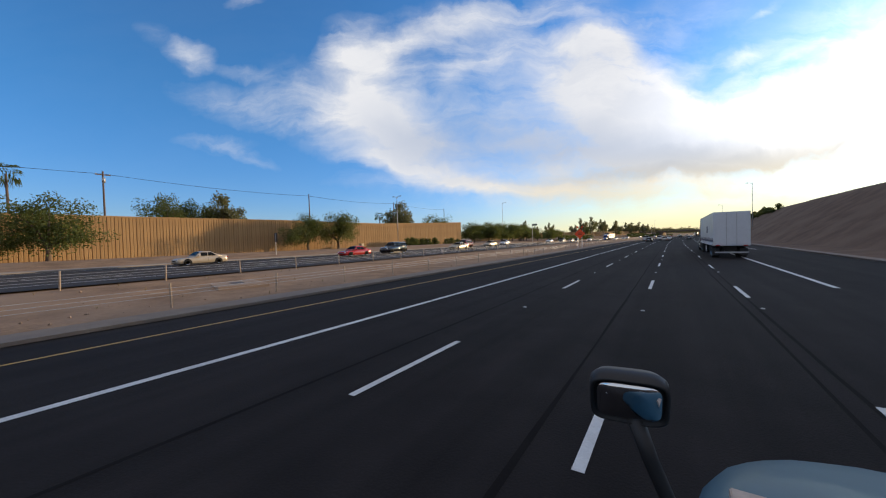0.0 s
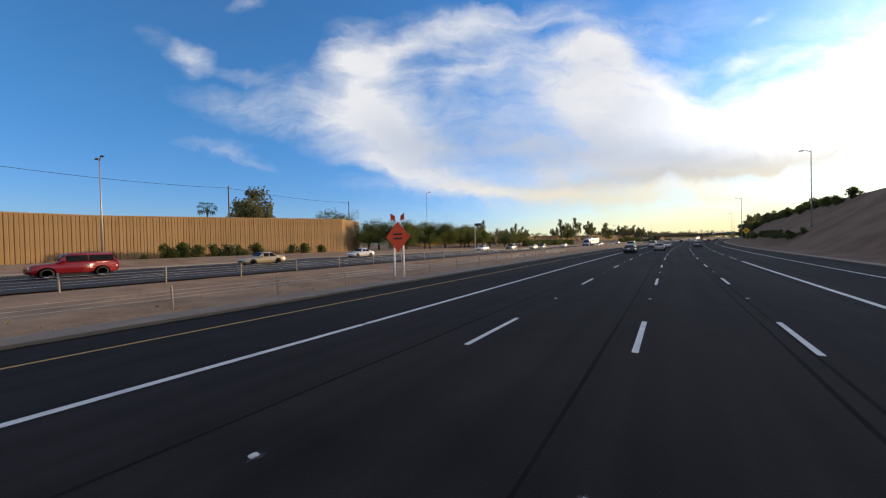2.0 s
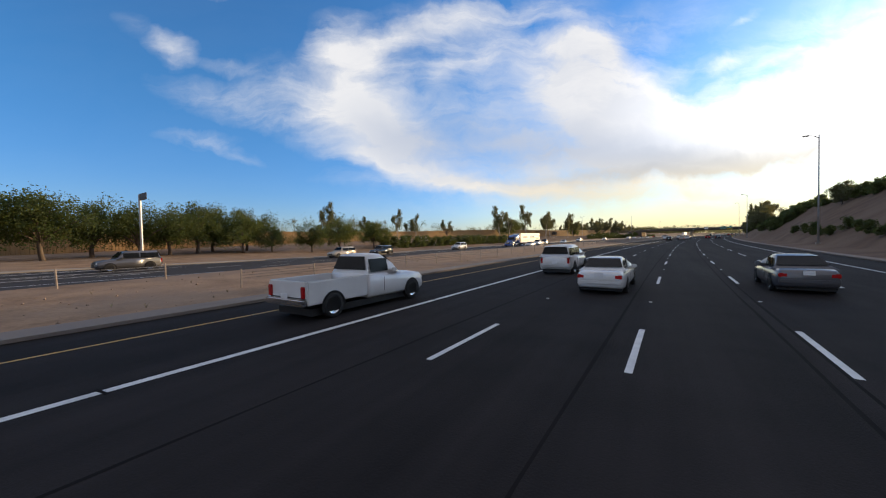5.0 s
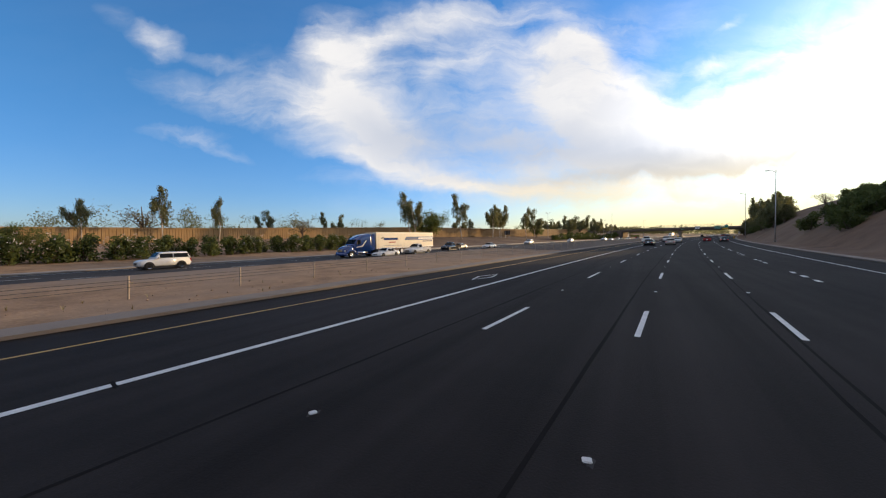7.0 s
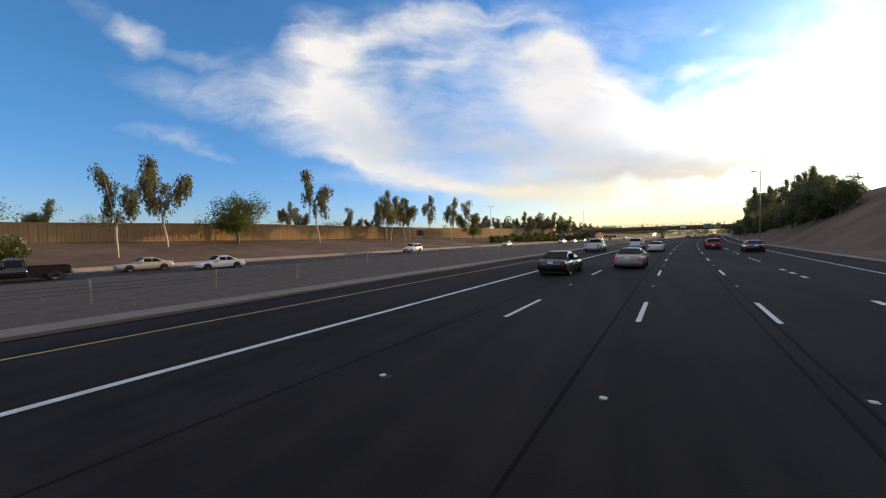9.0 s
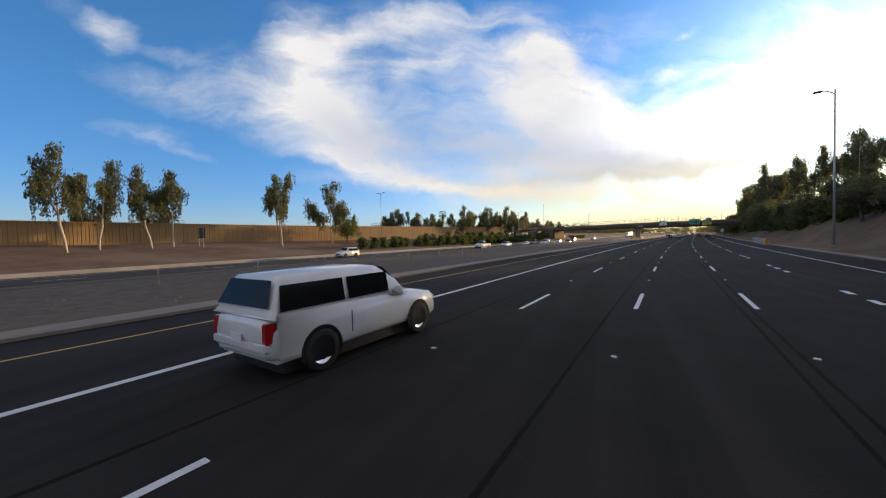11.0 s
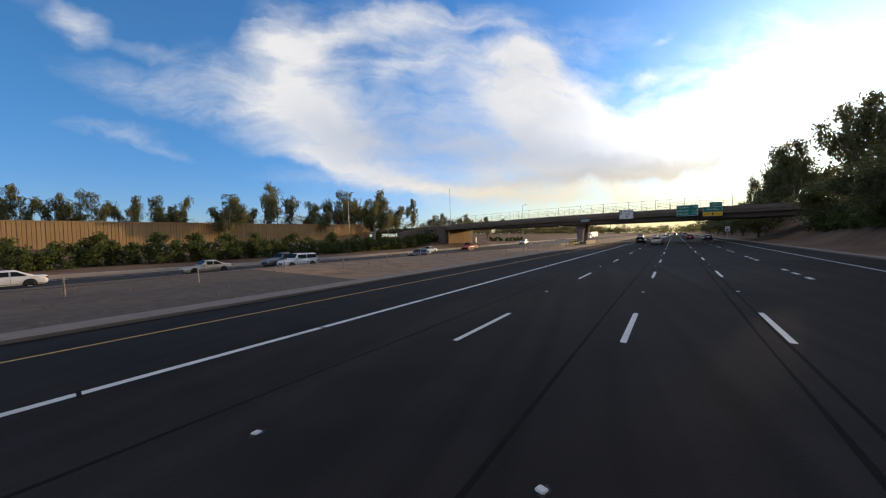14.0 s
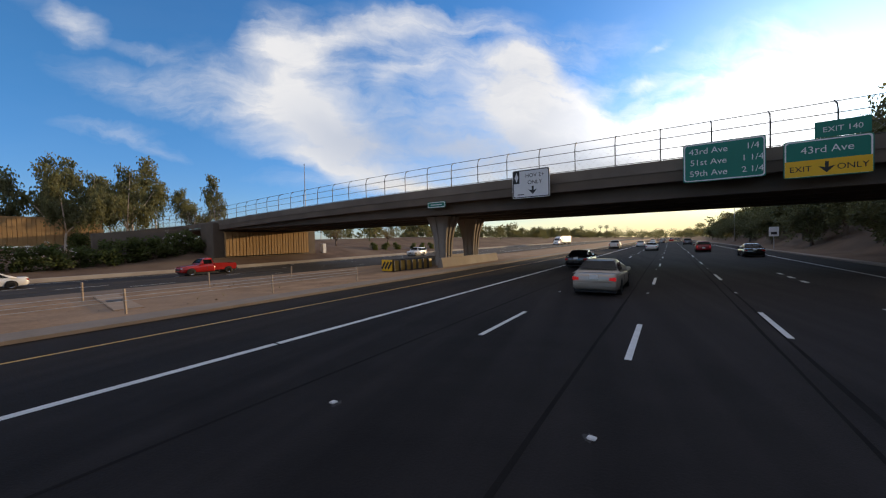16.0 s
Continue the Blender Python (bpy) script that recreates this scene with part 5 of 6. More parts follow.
while s < 250:
    spots.append((rng.choice((0, 2)), s, 19.5 + rng.uniform(-0.8, 0.8), rng.uniform(1.2, 1.9)))
    s += rng.uniform(2.6, 5.5)
s = 165.0
while s < 330:
    spots.append((rng.choice((0, 2)), s, 29 + rng.uniform(-1, 1), rng.uniform(1.8, 2.8)))
    s += rng.uniform(2.6, 4.0)
for s in (545, 549, 553, 560, 564, 568, 572, 576):
    spots.append((0, s, -57, 1.9))
for s in (284, 287, 290, 293, 296, 299, 302, 305):
    spots.append((0, s, 21.5 + rng.uniform(-1.5, 2), rng.uniform(2.6, 3.8)))
    spots.append((2, s + 1.3, 24.5 + rng.uniform(-1, 1), rng.uniform(2.4, 3.4)))
for i in range(30):
    spots.append((rng.choice((0, 2)), 424 + i * 2.8, 20.2 + rng.uniform(-0.8, 0.8), rng.uniform(2.6, 3.6)))
for i in range(42):
    spots.append((rng.choice((0, 2)), 368 + i * 3.1, 22.5 + rng.uniform(-1.5, 3.5), rng.uniform(2.8, 4.2)))
forest(bushes, spots)


# far woods on the horizon
def far_woods(name, label, s0, s1, u0, u1, count, h0, h1, per=26, leaf=0.045):
    bm = bmesh.new()
    for _ in range(count):
        s, u = rng.uniform(s0, s1), rng.uniform(u0, u1)
        h = rng.uniform(h0, h1)
        p = at(s, u, lie(s, u))
        tube([p - Vector((0, 0, 0.5)), p + Vector((0, 0, h * 0.6))], [0.2, 0.1], 4, bm, cap=False)
        for _ in range(5):
            c = p + Vector((rng.gauss(0, 0.22) * h, rng.gauss(0, 0.22) * h, h * rng.uniform(0.22, 0.88)))
            leaves(bm, c, h * rng.uniform(0.17, 0.33), per, leaf * h)
    ob = link(name, bm, LEAF_B)
    tagged(ob, label, "trees", kind="stuff")


far_woods("far_woods", "distant line of mixed dark trees along the freeway", 560, 1150, -170, -66, 300, 4, 10, 95, 0.05)
far_woods("far_woods", "distant dark trees beside the outer shoulder", 640, 1200, 18, 110, 170, 5, 11, 60, 0.055)
far_woods("far_woods", "distant trees closing the view along the road", 1000, 1700, -300, 200, 520, 7, 17, 40, 0.04)
far_woods("far_woods", "distant trees beyond the noise wall", 140, 560, -330, -108, 210, 6, 11, 90, 0.024)

# ---- vehicles ----
def tread(bm, cx, cy, cz, r, w, sides=20):
    """A tyre with a rounded shoulder, its axle along x."""
    prof = [(-w / 2, r * 0.66), (-w / 2, r * 0.9), (-w / 2 * 0.8, r), (w / 2 * 0.8, r), (w / 2, r * 0.9), (w / 2, r * 0.66)]
    rings = []
    for k in range(sides):
        a = 2 * math.pi * k / sides
        rings.append([bm.verts.new((cx + x, cy + q * math.cos(a), cz + q * math.sin(a))) for x, q in prof])
    for k in range(sides):
        a, b = rings[k], rings[(k + 1) % sides]
        for j in range(len(prof) - 1):
            bm.faces.new((a[j], a[j + 1], b[j + 1], b[j]))
    return bm


def wheel(parent, x, y, r, w, rim_mat, dual=False, out=1):
    """A wheel of tyre and rim at the axle point; out is the side that its face looks to."""
    root = new("wheel")
    root.parent = parent
    root.empty_display_size = 0.1
    root.location = (x, y, r)
    part("tyre", tread(bmesh.new(), 0, 0, 0, r, w), RUBBER, root, smooth=True)
    if dual:
        part("tyre", tread(bmesh.new(), -out * (w + 0.07), 0, 0, r, w), RUBBER, root, smooth=True)
    bm = bmesh.new()
    n = 20
    prof = [(out * w * 0.42, r * 0.68), (out * w * 0.38, r * 0.6), (out * w * (0.1 if dual else 0.22), r * 0.52), (out * w * (0.0 if dual else 0.3), r * 0.2), (out * w * 0.36, r * 0.14), (out * w * 0.38, 0.001)]
    rings = [[bm.verts.new((px, q * math.cos(2 * math.pi * k / n), q * math.sin(2 * math.pi * k / n))) for k in range(n)] for px, q in prof]
    for a, b in zip(rings, rings[1:]):
        for k in range(n):
            bm.faces.new((a[k], a[(k + 1) % n], b[(k + 1) % n], b[k]))
    bmesh.ops.recalc_face_normals(bm, faces=bm.faces)
    part("rim", bm, rim_mat, root, smooth=True)
    bm = bmesh.new()
    for k in range(5 if not dual else 8):
        a = 2 * math.pi * k / (5 if not dual else 8)
        d = Vector((0, math.cos(a), math.sin(a)))
        e = Vector((0, -math.sin(a), math.cos(a)))
        x0 = out * w * 0.31
        v = [bm.verts.new(Vector((x0, 0, 0)) + d * q * r + e * s) for q, s in ((0.32, -0.028), (0.5, -0.034), (0.5, 0.034), (0.32, 0.028))]
        bm.faces.new(v)
    part("rim_holes", bm, BLACK, root)
    return root


def loft(stations, ring, cap=True):
    """A hull through stations (y, half width, low, high), each a ring of unit points."""
    bm = bmesh.new()
    rings = []
    for y, w, z0, z1 in stations:
        rings.append([bm.verts.new((x * w, y, z0 + (z1 - z0) * q)) for x, q in ring])
    n = len(ring)
    for a, b in zip(rings, rings[1:]):
        for k in range(n):
            bm.faces.new((a[k], a[(k + 1) % n], b[(k + 1) % n], b[k]))
    if cap:
        bm.faces.new(rings[0]), bm.faces.new(rings[-1])
    bmesh.ops.recalc_face_normals(bm, faces=bm.faces)
    return bm


HULL = [(-0.9, 0.0), (-0.98, 0.12), (-1.0, 0.42), (-0.985, 0.62), (-0.94, 0.86), (-0.86, 0.97), (-0.5, 1.0), (0.0, 1.01), (0.5, 1.0), (0.86, 0.97), (0.94, 0.86), (0.985, 0.62), (1.0, 0.42), (0.98, 0.12), (0.9, 0.0)]


def quad_part(name, pts, material, parent, label="", thick=0.012):
    """A pane from four or more points, slightly thick."""
    bm = bmesh.new()
    bm.faces.new([bm.verts.new(p) for p in pts])
    bmesh.ops.solidify(bm, geom=bm.faces[:], thickness=thick)
    bmesh.ops.recalc_face_normals(bm, faces=bm.faces)
    return part(name, bm, material, parent, label)


def car_model(name, label, category, colour, L=4.7, W=1.8, H=1.42, kind="sedan", lit=False, rim=None):
    """A road car that drives along +y, its middle on the origin."""
    root = thing(name, label, category, "cars on the freeway")
    rim = rim or CHROME
    hw, h0, belt = W / 2, (0.2 if kind in ("sedan", "hatch") else 0.34), H * (0.62 if kind == "sedan" else 0.63)
    r = 0.32 if kind in ("sedan", "hatch") else 0.38
    axf, axr = L * 0.5 - 0.9, -L * 0.5 + 0.98
    f, b = L / 2, -L / 2
    if kind == "sedan":
        hood, trunk = belt * 0.93, belt * 1.07
        roof = [(f * 0.36, belt), (f * 0.04, H), (b * 0.3, H * 0.995), (b * 0.72, belt * 1.06)]
    elif kind == "hatch":
        hood, trunk = belt * 0.97, belt * 1.0
        roof = [(f * 0.45, belt), (f * 0.16, H), (b * 0.78, H * 0.985), (b * 0.97, belt)]
    elif kind == "suv":
        hood, trunk = belt * 0.98, belt * 1.0
        roof = [(f * 0.42, belt), (f * 0.16, H), (b * 0.86, H * 0.985), (b * 0.975, belt)]
    else:
        hood, trunk = belt * 0.97, belt * 0.98
        roof = [(f * 0.42, belt), (f * 0.2, H), (b * 0.06, H * 0.99), (b * 0.13, belt)]
    st = [(f, hw * 0.74, h0 + 0.18, hood * 0.62), (f - 0.06, hw * 0.88, h0 + 0.04, hood * 0.76), (f - 0.22, hw * 0.96, h0, hood * 0.88), (f - 0.7, hw, h0, hood * 0.95), (roof[0][0] + 0.1, hw, h0, hood), (roof[0][0] - 0.25, hw, h0, belt), (0, hw, h0, belt * 1.01),
          (roof[3][0] + 0.1, hw, h0, belt * 1.03), (b + 0.55, hw * 0.985, h0 + 0.02, trunk), (b + 0.28, hw * 0.96, h0 + 0.03, trunk * 0.995), (b + 0.12, hw * 0.92, h0 + 0.06, trunk * 0.98), (b + 0.03, hw * 0.86, h0 + 0.1, trunk * 0.93), (b, hw * 0.78, h0 + 0.16, trunk * 0.84)]
    if kind == "pickup":
        bed = roof[3][0] - 0.05
        part("body", loft([s for s in st if s[0] > bed] + [(bed, hw, h0 + 0.05, belt)], HULL), colour, root, smooth=True)
        rail = belt * 1.0
        for sg in (-1, 1):
            part("bed_side", box(min(sg * hw * 0.99, sg * (hw - 0.12)), max(sg * hw * 0.99, sg * (hw - 0.12)), b + 0.08, bed, h0 + 0.14, rail, 0.035), colour, root)
        part("bed_floor", box(-hw + 0.1, hw - 0.1, b + 0.08, bed, h0 + 0.28, h0 + 0.42), BLACK, root, "dark bed floor")
        part("tailgate", box(-hw * 0.93, hw * 0.93, b + 0.06, b + 0.13, h0 + 0.34, rail, 0.02), colour, root)
        part("bumper", box(-hw * 0.95, hw * 0.95, b - 0.08, b + 0.1, h0 + 0.12, h0 + 0.34, 0.04), CHROME, root, "bright steel rear bumper")
    else:
        part("body", loft(st, HULL), colour, root, smooth=True)
        part("bumper", box(-hw * 0.88, hw * 0.88, b - 0.035, b + 0.12, h0 + 0.2, h0 + 0.38, 0.035), colour, root)
    tw = hw * (0.7 if kind == "sedan" else 0.74)
    pil = hw * 0.93
    (y0, z0), (y1, z1), (y2, z2), (y3, z3) = roof
    # cabin: roof and pillars as a hull, panes set into it
    part("cabin", loft([(y0, pil, z0 - 0.04, z0), (y0 * 0.6 + y1 * 0.4, pil * 0.9 + tw * 0.1, belt - 0.05, z0 * 0.5 + z1 * 0.5 - 0.02), (y1, tw * 0.94, belt - 0.05, z1 - 0.03), (y1 - 0.25, tw, belt - 0.05, z1), (y2, tw, belt - 0.05, z2), (y2 * 0.55 + y3 * 0.45, tw * 0.9 + pil * 0.1, belt - 0.05, z2 * 0.5 + z3 * 0.5 + 0.02), (y3, pil, z3 - 0.05, z3)],
                       [(-1.16, 0.0), (-1.1, 0.3), (-1.04, 0.75), (-0.97, 0.93), (-0.8, 0.99), (0, 1.01), (0.8, 0.99), (0.97, 0.93), (1.04, 0.75), (1.1, 0.3), (1.16, 0.0)]), colour, root, smooth=True)

    def on(y, z, x):
        return (x, y, z)
    e = 0.02
    part_w = lambda t: pil * (1 - t) + tw * t
    wa, wb = 0.16, 0.84
    for nm, (ya, za), (yb, zb), sgn in (("windshield", roof[0], roof[1], 1), ("rear_window", roof[3], roof[2], -1)):
        pa = (ya + (yb - ya) * wa, za + (zb - za) * wa)
        pb = (ya + (yb - ya) * wb, za + (zb - za) * wb)
        quad_part(nm, [on(pa[0] + sgn * 0.045, pa[1] + 0.035, -part_w(wa) * 0.93), on(pa[0] + sgn * 0.045, pa[1] + 0.035, part_w(wa) * 0.93), on(pb[0] + sgn * 0.045, pb[1] + 0.035, part_w(wb) * 0.88), on(pb[0] + sgn * 0.045, pb[1] + 0.035, -part_w(wb) * 0.88)], GLASS, root, "dark tinted glass")
    zt = H * 0.9
    front_a, front_b = y0 - 0.28, y1 + 0.12
    rear_a, rear_b = y3 + (0.42 if kind == "sedan" else 0.2), y2 - (0.05 if kind == "sedan" else 0.02)
    mid = (front_b + rear_a) / 2 + 0.12
    sides = [((front_a, front_b), (mid + 0.05, mid + 0.05)), ((mid - 0.05, mid - 0.05), (rear_a, rear_b))] if kind != "pickup" else [((front_a, front_b), (rear_a, rear_b))]
    for sg in (-1, 1):
        for (fa, fb), (ra, rb) in sides:
            xl, xh = sg * (tw * 1.13 + 0.035), sg * (tw * 1.02 + 0.03)
            quad_part("side_window", [(xl, fa, belt + 0.05), (xl, ra, belt + 0.05), (xh, rb, zt), (xh, fb, zt)], GLASS, root, "dark tinted glass", 0.01)
        m = part("mirror", box(-0.1, 0.1, -0.06, 0.06, -0.07, 0.07, 0.03), colour, root)
        m.location = (sg * (hw + 0.07), y0 - 0.35, belt + 0.08)
        part("door_seam", box(sg * hw * 1.0 - 0.004, sg * hw * 1.0 + 0.004, mid - 0.008, mid + 0.008, h0 + 0.2, belt * 0.86), BLACK, root)
        for y in (axf, axr):
            bm = bmesh.new()
            n = 18
            ring = [bm.verts.new((sg * (hw + 0.006), y + 1.18 * r * math.cos(a), r + 1.18 * r * math.sin(a))) for a in [math.pi * (-0.12 + 1.24 * k / n) for k in range(n + 1)]]
            bm.faces.new(ring)
            bmesh.ops.solidify(bm, geom=bm.faces[:], thickness=0.01)
            part("wheel_arch", bm, BLACK, root, "dark wheel well")
            wheel(root, sg * (hw - 0.085), y, r, 0.21, rim, out=sg)
        tz = trunk * 0.76 if kind != "pickup" else belt * 0.74
        lw = 0.26 if kind == "sedan" else 0.14
        lh = 0.15 if kind == "sedan" else 0.34
        part("tail_light", box(min(sg * (hw * 0.9), sg * (hw * 0.9 - lw)), max(sg * (hw * 0.9), sg * (hw * 0.9 - lw)), b - 0.006, b + 0.2, tz - lh / 2, tz + lh / 2, 0.02), RED_LIT if lit else RED_LENS, root)
        part("headlight", box(min(sg * hw * 0.86, sg * hw * 0.5), max(sg * hw * 0.86, sg * hw * 0.5), f - 0.2, f - 0.03, hood * 0.62, hood * 0.76, 0.03), CLEAR_LENS, root)
    part("number_plate", box(-0.16, 0.16, b - 0.045, b - 0.03, h0 + 0.32 + (0.2 if kind == "sedan" else 0), h0 + 0.47 + (0.2 if kind == "sedan" else 0)), SIGN_WHITE, root, "plain pale plate")
    part("grille", box(-hw * 0.45, hw * 0.45, f - 0.07, f + 0.012, h0 + 0.2, hood * 0.66, 0.02), BLACK, root)
    part("underbody", box(-hw * 0.85, hw * 0.85, b + 0.3, f - 0.3, 0.13, 0.34), BLACK, root)
    return root


def park(ob, s, u, z=None, turn=0.0):
    base = z if z is not None else (opposite(s) + 0.032 if u < -20 else 0.002)
    ob.matrix_basis = put(s, u, base, turn)


P_WINE = paint("wine_red", (0.2, 0.008, 0.014))
P_WHITE, P_BLACK, P_SILVER, P_RED, P_GOLD, P_GREY, P_BLUE, P_TAN = (paint("white", (0.72, 0.72, 0.71)), paint("black", (0.008, 0.008, 0.009), 0.15, 1.0), paint("silver", (0.4, 0.36, 0.31), 0.3, 0.6, 0.4), paint("red", (0.42, 0.02, 0.018)), paint("gold", (0.48, 0.4, 0.26), 0.3, 0.6, 0.4), paint("grey", (0.12, 0.12, 0.13), 0.3, 0.6, 0.4), paint("blue", (0.01, 0.045, 0.2), 0.2, 0.8), paint("tan", (0.5, 0.43, 0.33), 0.3, 0.6, 0.3))
# our side of the freeway
for nm, lab, c, dims, kind, lit, s, u in (
    ("sedan", "black four-door sedan with tinted windows on the asphalt", P_BLACK, (4.75, 1.8, 1.4), "sedan", False, 126.6, -5.5),
    ("pickup_truck", "white full-size pickup truck in the carpool lane", P_WHITE, (5.7, 1.96, 1.86), "pickup", False, 157.8, -9.0),
    ("sedan", "silver sedan with red tail lights on the asphalt", P_SILVER, (4.75, 1.8, 1.4), "sedan", False, 140.2, -1.9),
    ("sport_utility_car", "white utility car far ahead in the traffic", P_WHITE, (4.75, 1.9, 1.78), "suv", False, 172.6, -5.4),
    ("sedan", "pale sedan far ahead on the asphalt", P_WHITE, (4.75, 1.8, 1.4), "sedan", False, 166.0, -1.8),
    ("sedan", "dark grey sedan far ahead on the asphalt", P_GREY, (4.75, 1.8, 1.4), "sedan", False, 169.0, 4.7),
    ("sedan", "black sedan with tinted windows on the dark asphalt", P_BLACK, (4.75, 1.8, 1.4), "sedan", False, 293.3, -5.3),
    ("sedan", "silver sedan with a dark rear window on the asphalt", P_SILVER, (4.75, 1.8, 1.4), "sedan", True, 299.3, -1.9),
    ("pickup_truck", "white pickup truck with a chrome bumper in the carpool lane", P_WHITE, (5.7, 1.96, 1.86), "pickup", False, 324.6, -9.2),
    ("sport_utility_car", "white utility car in the traffic ahead", P_WHITE, (4.75, 1.9, 1.78), "suv", False, 337.0, -5.3),
    ("sedan", "pale sedan in the traffic ahead", P_WHITE, (4.75, 1.8, 1.4), "sedan", False, 326.0, -1.8),
    ("hatchback", "dark red compact car in the traffic ahead", P_WINE, (4.3, 1.8, 1.55), "hatch", True, 336.0, 4.7),
    ("sedan", "black sedan in the exit lane", P_BLACK, (4.75, 1.8, 1.4), "sedan", True, 327.0, 8.2),
    ("sedan", "silver sedan with lit brake lights on the asphalt", P_SILVER, (4.75, 1.8, 1.4), "sedan", True, 502.5, -1.75),
    ("sedan", "black sedan beside the silver one before the overpass", P_BLACK, (4.75, 1.8, 1.4), "sedan", False, 516.3, -5.4),
    ("sedan", "white sedan beyond the overpass", P_WHITE, (4.75, 1.8, 1.4), "sedan", False, 556.0, -1.8),
    ("hatchback", "dark red hatchback beyond the overpass", P_WINE, (4.3, 1.8, 1.55), "hatch", True, 550.0, 4.9),
    ("sedan", "black sedan in the exit lane by the overpass", P_BLACK, (4.75, 1.8, 1.4), "sedan", False, 535.5, 8.2),
    ("pickup_truck", "white pickup truck beyond the overpass in the carpool lane", P_WHITE, (5.7, 1.96, 1.86), "pickup", False, 570.0, -9.2),
    ("sport_utility_car", "dark utility car in traffic beyond the overpass", P_GREY, (4.75, 1.9, 1.78), "suv", False, 604.0, 4.9),
):
    park(car_model(nm, lab, "car", c, *dims, kind, lit), s, u)
k = 0
for s, u, c in ((585, -5.2, P_WHITE), (640, -1.7, P_SILVER), (660, -5.2, P_WHITE), (690, 1.5, P_RED), (700, 4.7, P_GREY), (725, -1.7, P_WHITE), (745, -5.2, P_SILVER), (780, 1.5, P_WHITE), (800, 4.7, P_GREY)):
    park(car_model("sedan", "small distant car in the freeway traffic", "car", c, 4.6, 1.8, 1.45, "sedan", k % 3 == 0), s, u)
    k += 1
# the opposite carriageway, coming towards us
for nm, lab, c, kind, s, u in (
    ("sedan", "pale silver sedan on the opposite lanes", P_TAN, "sedan", 17.0, -41.0), ("sports_car", "bright red low car on the opposite lanes", P_RED, "sedan", 33.7, -35.7), ("sport_utility_car", "black utility car on the opposite lanes", P_BLACK, "suv", 42.1, -36.0),
    ("sedan", "gold sedan on the opposite lanes", P_GOLD, "sedan", 58.0, -33.5), ("minivan", "dark red minivan on the opposite lanes", P_WINE, "suv", 66.4, -37.0), ("sedan", "gold-beige sedan in the opposite traffic", P_GOLD, "sedan", 81.5, -38.0),
    ("sedan", "white sedan on the opposite lanes", P_WHITE, "sedan", 100.0, -42.0), ("sedan", "white sedan far off on the opposite lanes", P_WHITE, "sedan", 140.0, -41.0), ("sport_utility_car", "dark utility car far off on the opposite lanes", P_GREY, "suv", 160.0, -42.0),
    ("sport_utility_car", "tan utility car on the opposite lanes", P_TAN, "suv", 187.9, -46.0), ("sport_utility_car", "black utility car with bright wheels on the opposite lanes", P_BLACK, "suv", 197.0, -46.0), ("sport_utility_car", "white utility car on the opposite lanes", P_WHITE, "suv", 224.0, -46.0),
    ("sedan", "white sedan half hidden behind the median beside the semi-trailer", P_WHITE, "sedan", 249.5, -37.5), ("pickup_truck", "white pickup truck beside the blue semi-trailer", P_WHITE, "pickup", 258.5, -38.5), ("pickup_truck", "black pickup truck on the opposite lanes", P_BLACK, "pickup", 275.0, -42.5),
    ("sedan", "tan sedan passing on the opposite lanes", P_TAN, "sedan", 283.8, -46.0), ("sedan", "white sedan passing half behind the gravel median", P_WHITE, "sedan", 288.3, -40.0), ("sport_utility_car", "white utility car on the far lanes", P_WHITE, "suv", 327.5, -46.0),
    ("hatchback", "white boxy hatchback on the opposite lanes", P_WHITE, "hatch", 372.5, -46.0), ("sedan", "white sedan crossing behind the gravel median", P_WHITE, "sedan", 427.3, -42.0), ("sedan", "pale sedan in the opposite traffic", P_TAN, "sedan", 441.2, -42.0),
    ("pickup_truck", "white pickup truck with a dark hood", P_WHITE, "pickup", 413.3, -42.0), ("pickup_truck", "dark grey pickup truck on the opposite lanes", P_GREY, "pickup", 450.9, -42.5), ("sport_utility_car", "white utility car half hidden behind the median", P_WHITE, "suv", 449.8, -38.0),
    ("sedan", "white sedan before the overpass", P_WHITE, "sedan", 488.7, -46.0), ("sedan", "black sedan before the overpass", P_BLACK, "sedan", 474.0, -37.5), ("pickup_truck", "red pickup truck near the overpass", P_RED, "pickup", 504.3, -44.0),
    ("sport_utility_car", "white utility car beyond the overpass", P_WHITE, "suv", 544.2, -44.0),
):
    dims = {"sedan": (4.75, 1.8, 1.42), "suv": (4.75, 1.92, 1.82), "hatch": (4.14, 1.8, 1.62), "pickup": (5.7, 1.98, 1.88)}[kind]
    park(car_model(nm, lab, "car", c, *dims, kind), s, u, None, 180)

# ---- semi-trailer trucks ----
TRAILER_SIDE = surf("white_trailer_skin", (0.66, 0.68, 0.7), (0.56, 0.58, 0.6), 1.8, 0.4, bump=0.05, stain=(0.5, 0.51, 0.52, 4.0))
CREAM = surf("cream_trailer_skin", (0.74, 0.66, 0.52), (0.66, 0.58, 0.45), 2.0, 0.5, stain=(0.6, 0.52, 0.4, 5.0))
NAVY = paint("navy_stripe", (0.012, 0.03, 0.14), 0.35, 0.3)
DEEP = paint("dark_tractor", (0.034, 0.027, 0.027), 0.42, 0.12)
MUD = surf("dusty_chassis", (0.03, 0.028, 0.026), (0.05, 0.046, 0.042), 0.3, 0.75)


def mirrored(name, bm_of, material, parent, label="", smooth=False):
    for sg in (-1, 1):
        part(name, bm_of(sg), material, parent, label, smooth)


def side_box(sg, x0, x1, *rest):
    return box(min(sg * x0, sg * x1), max(sg * x0, sg * x1), *rest)


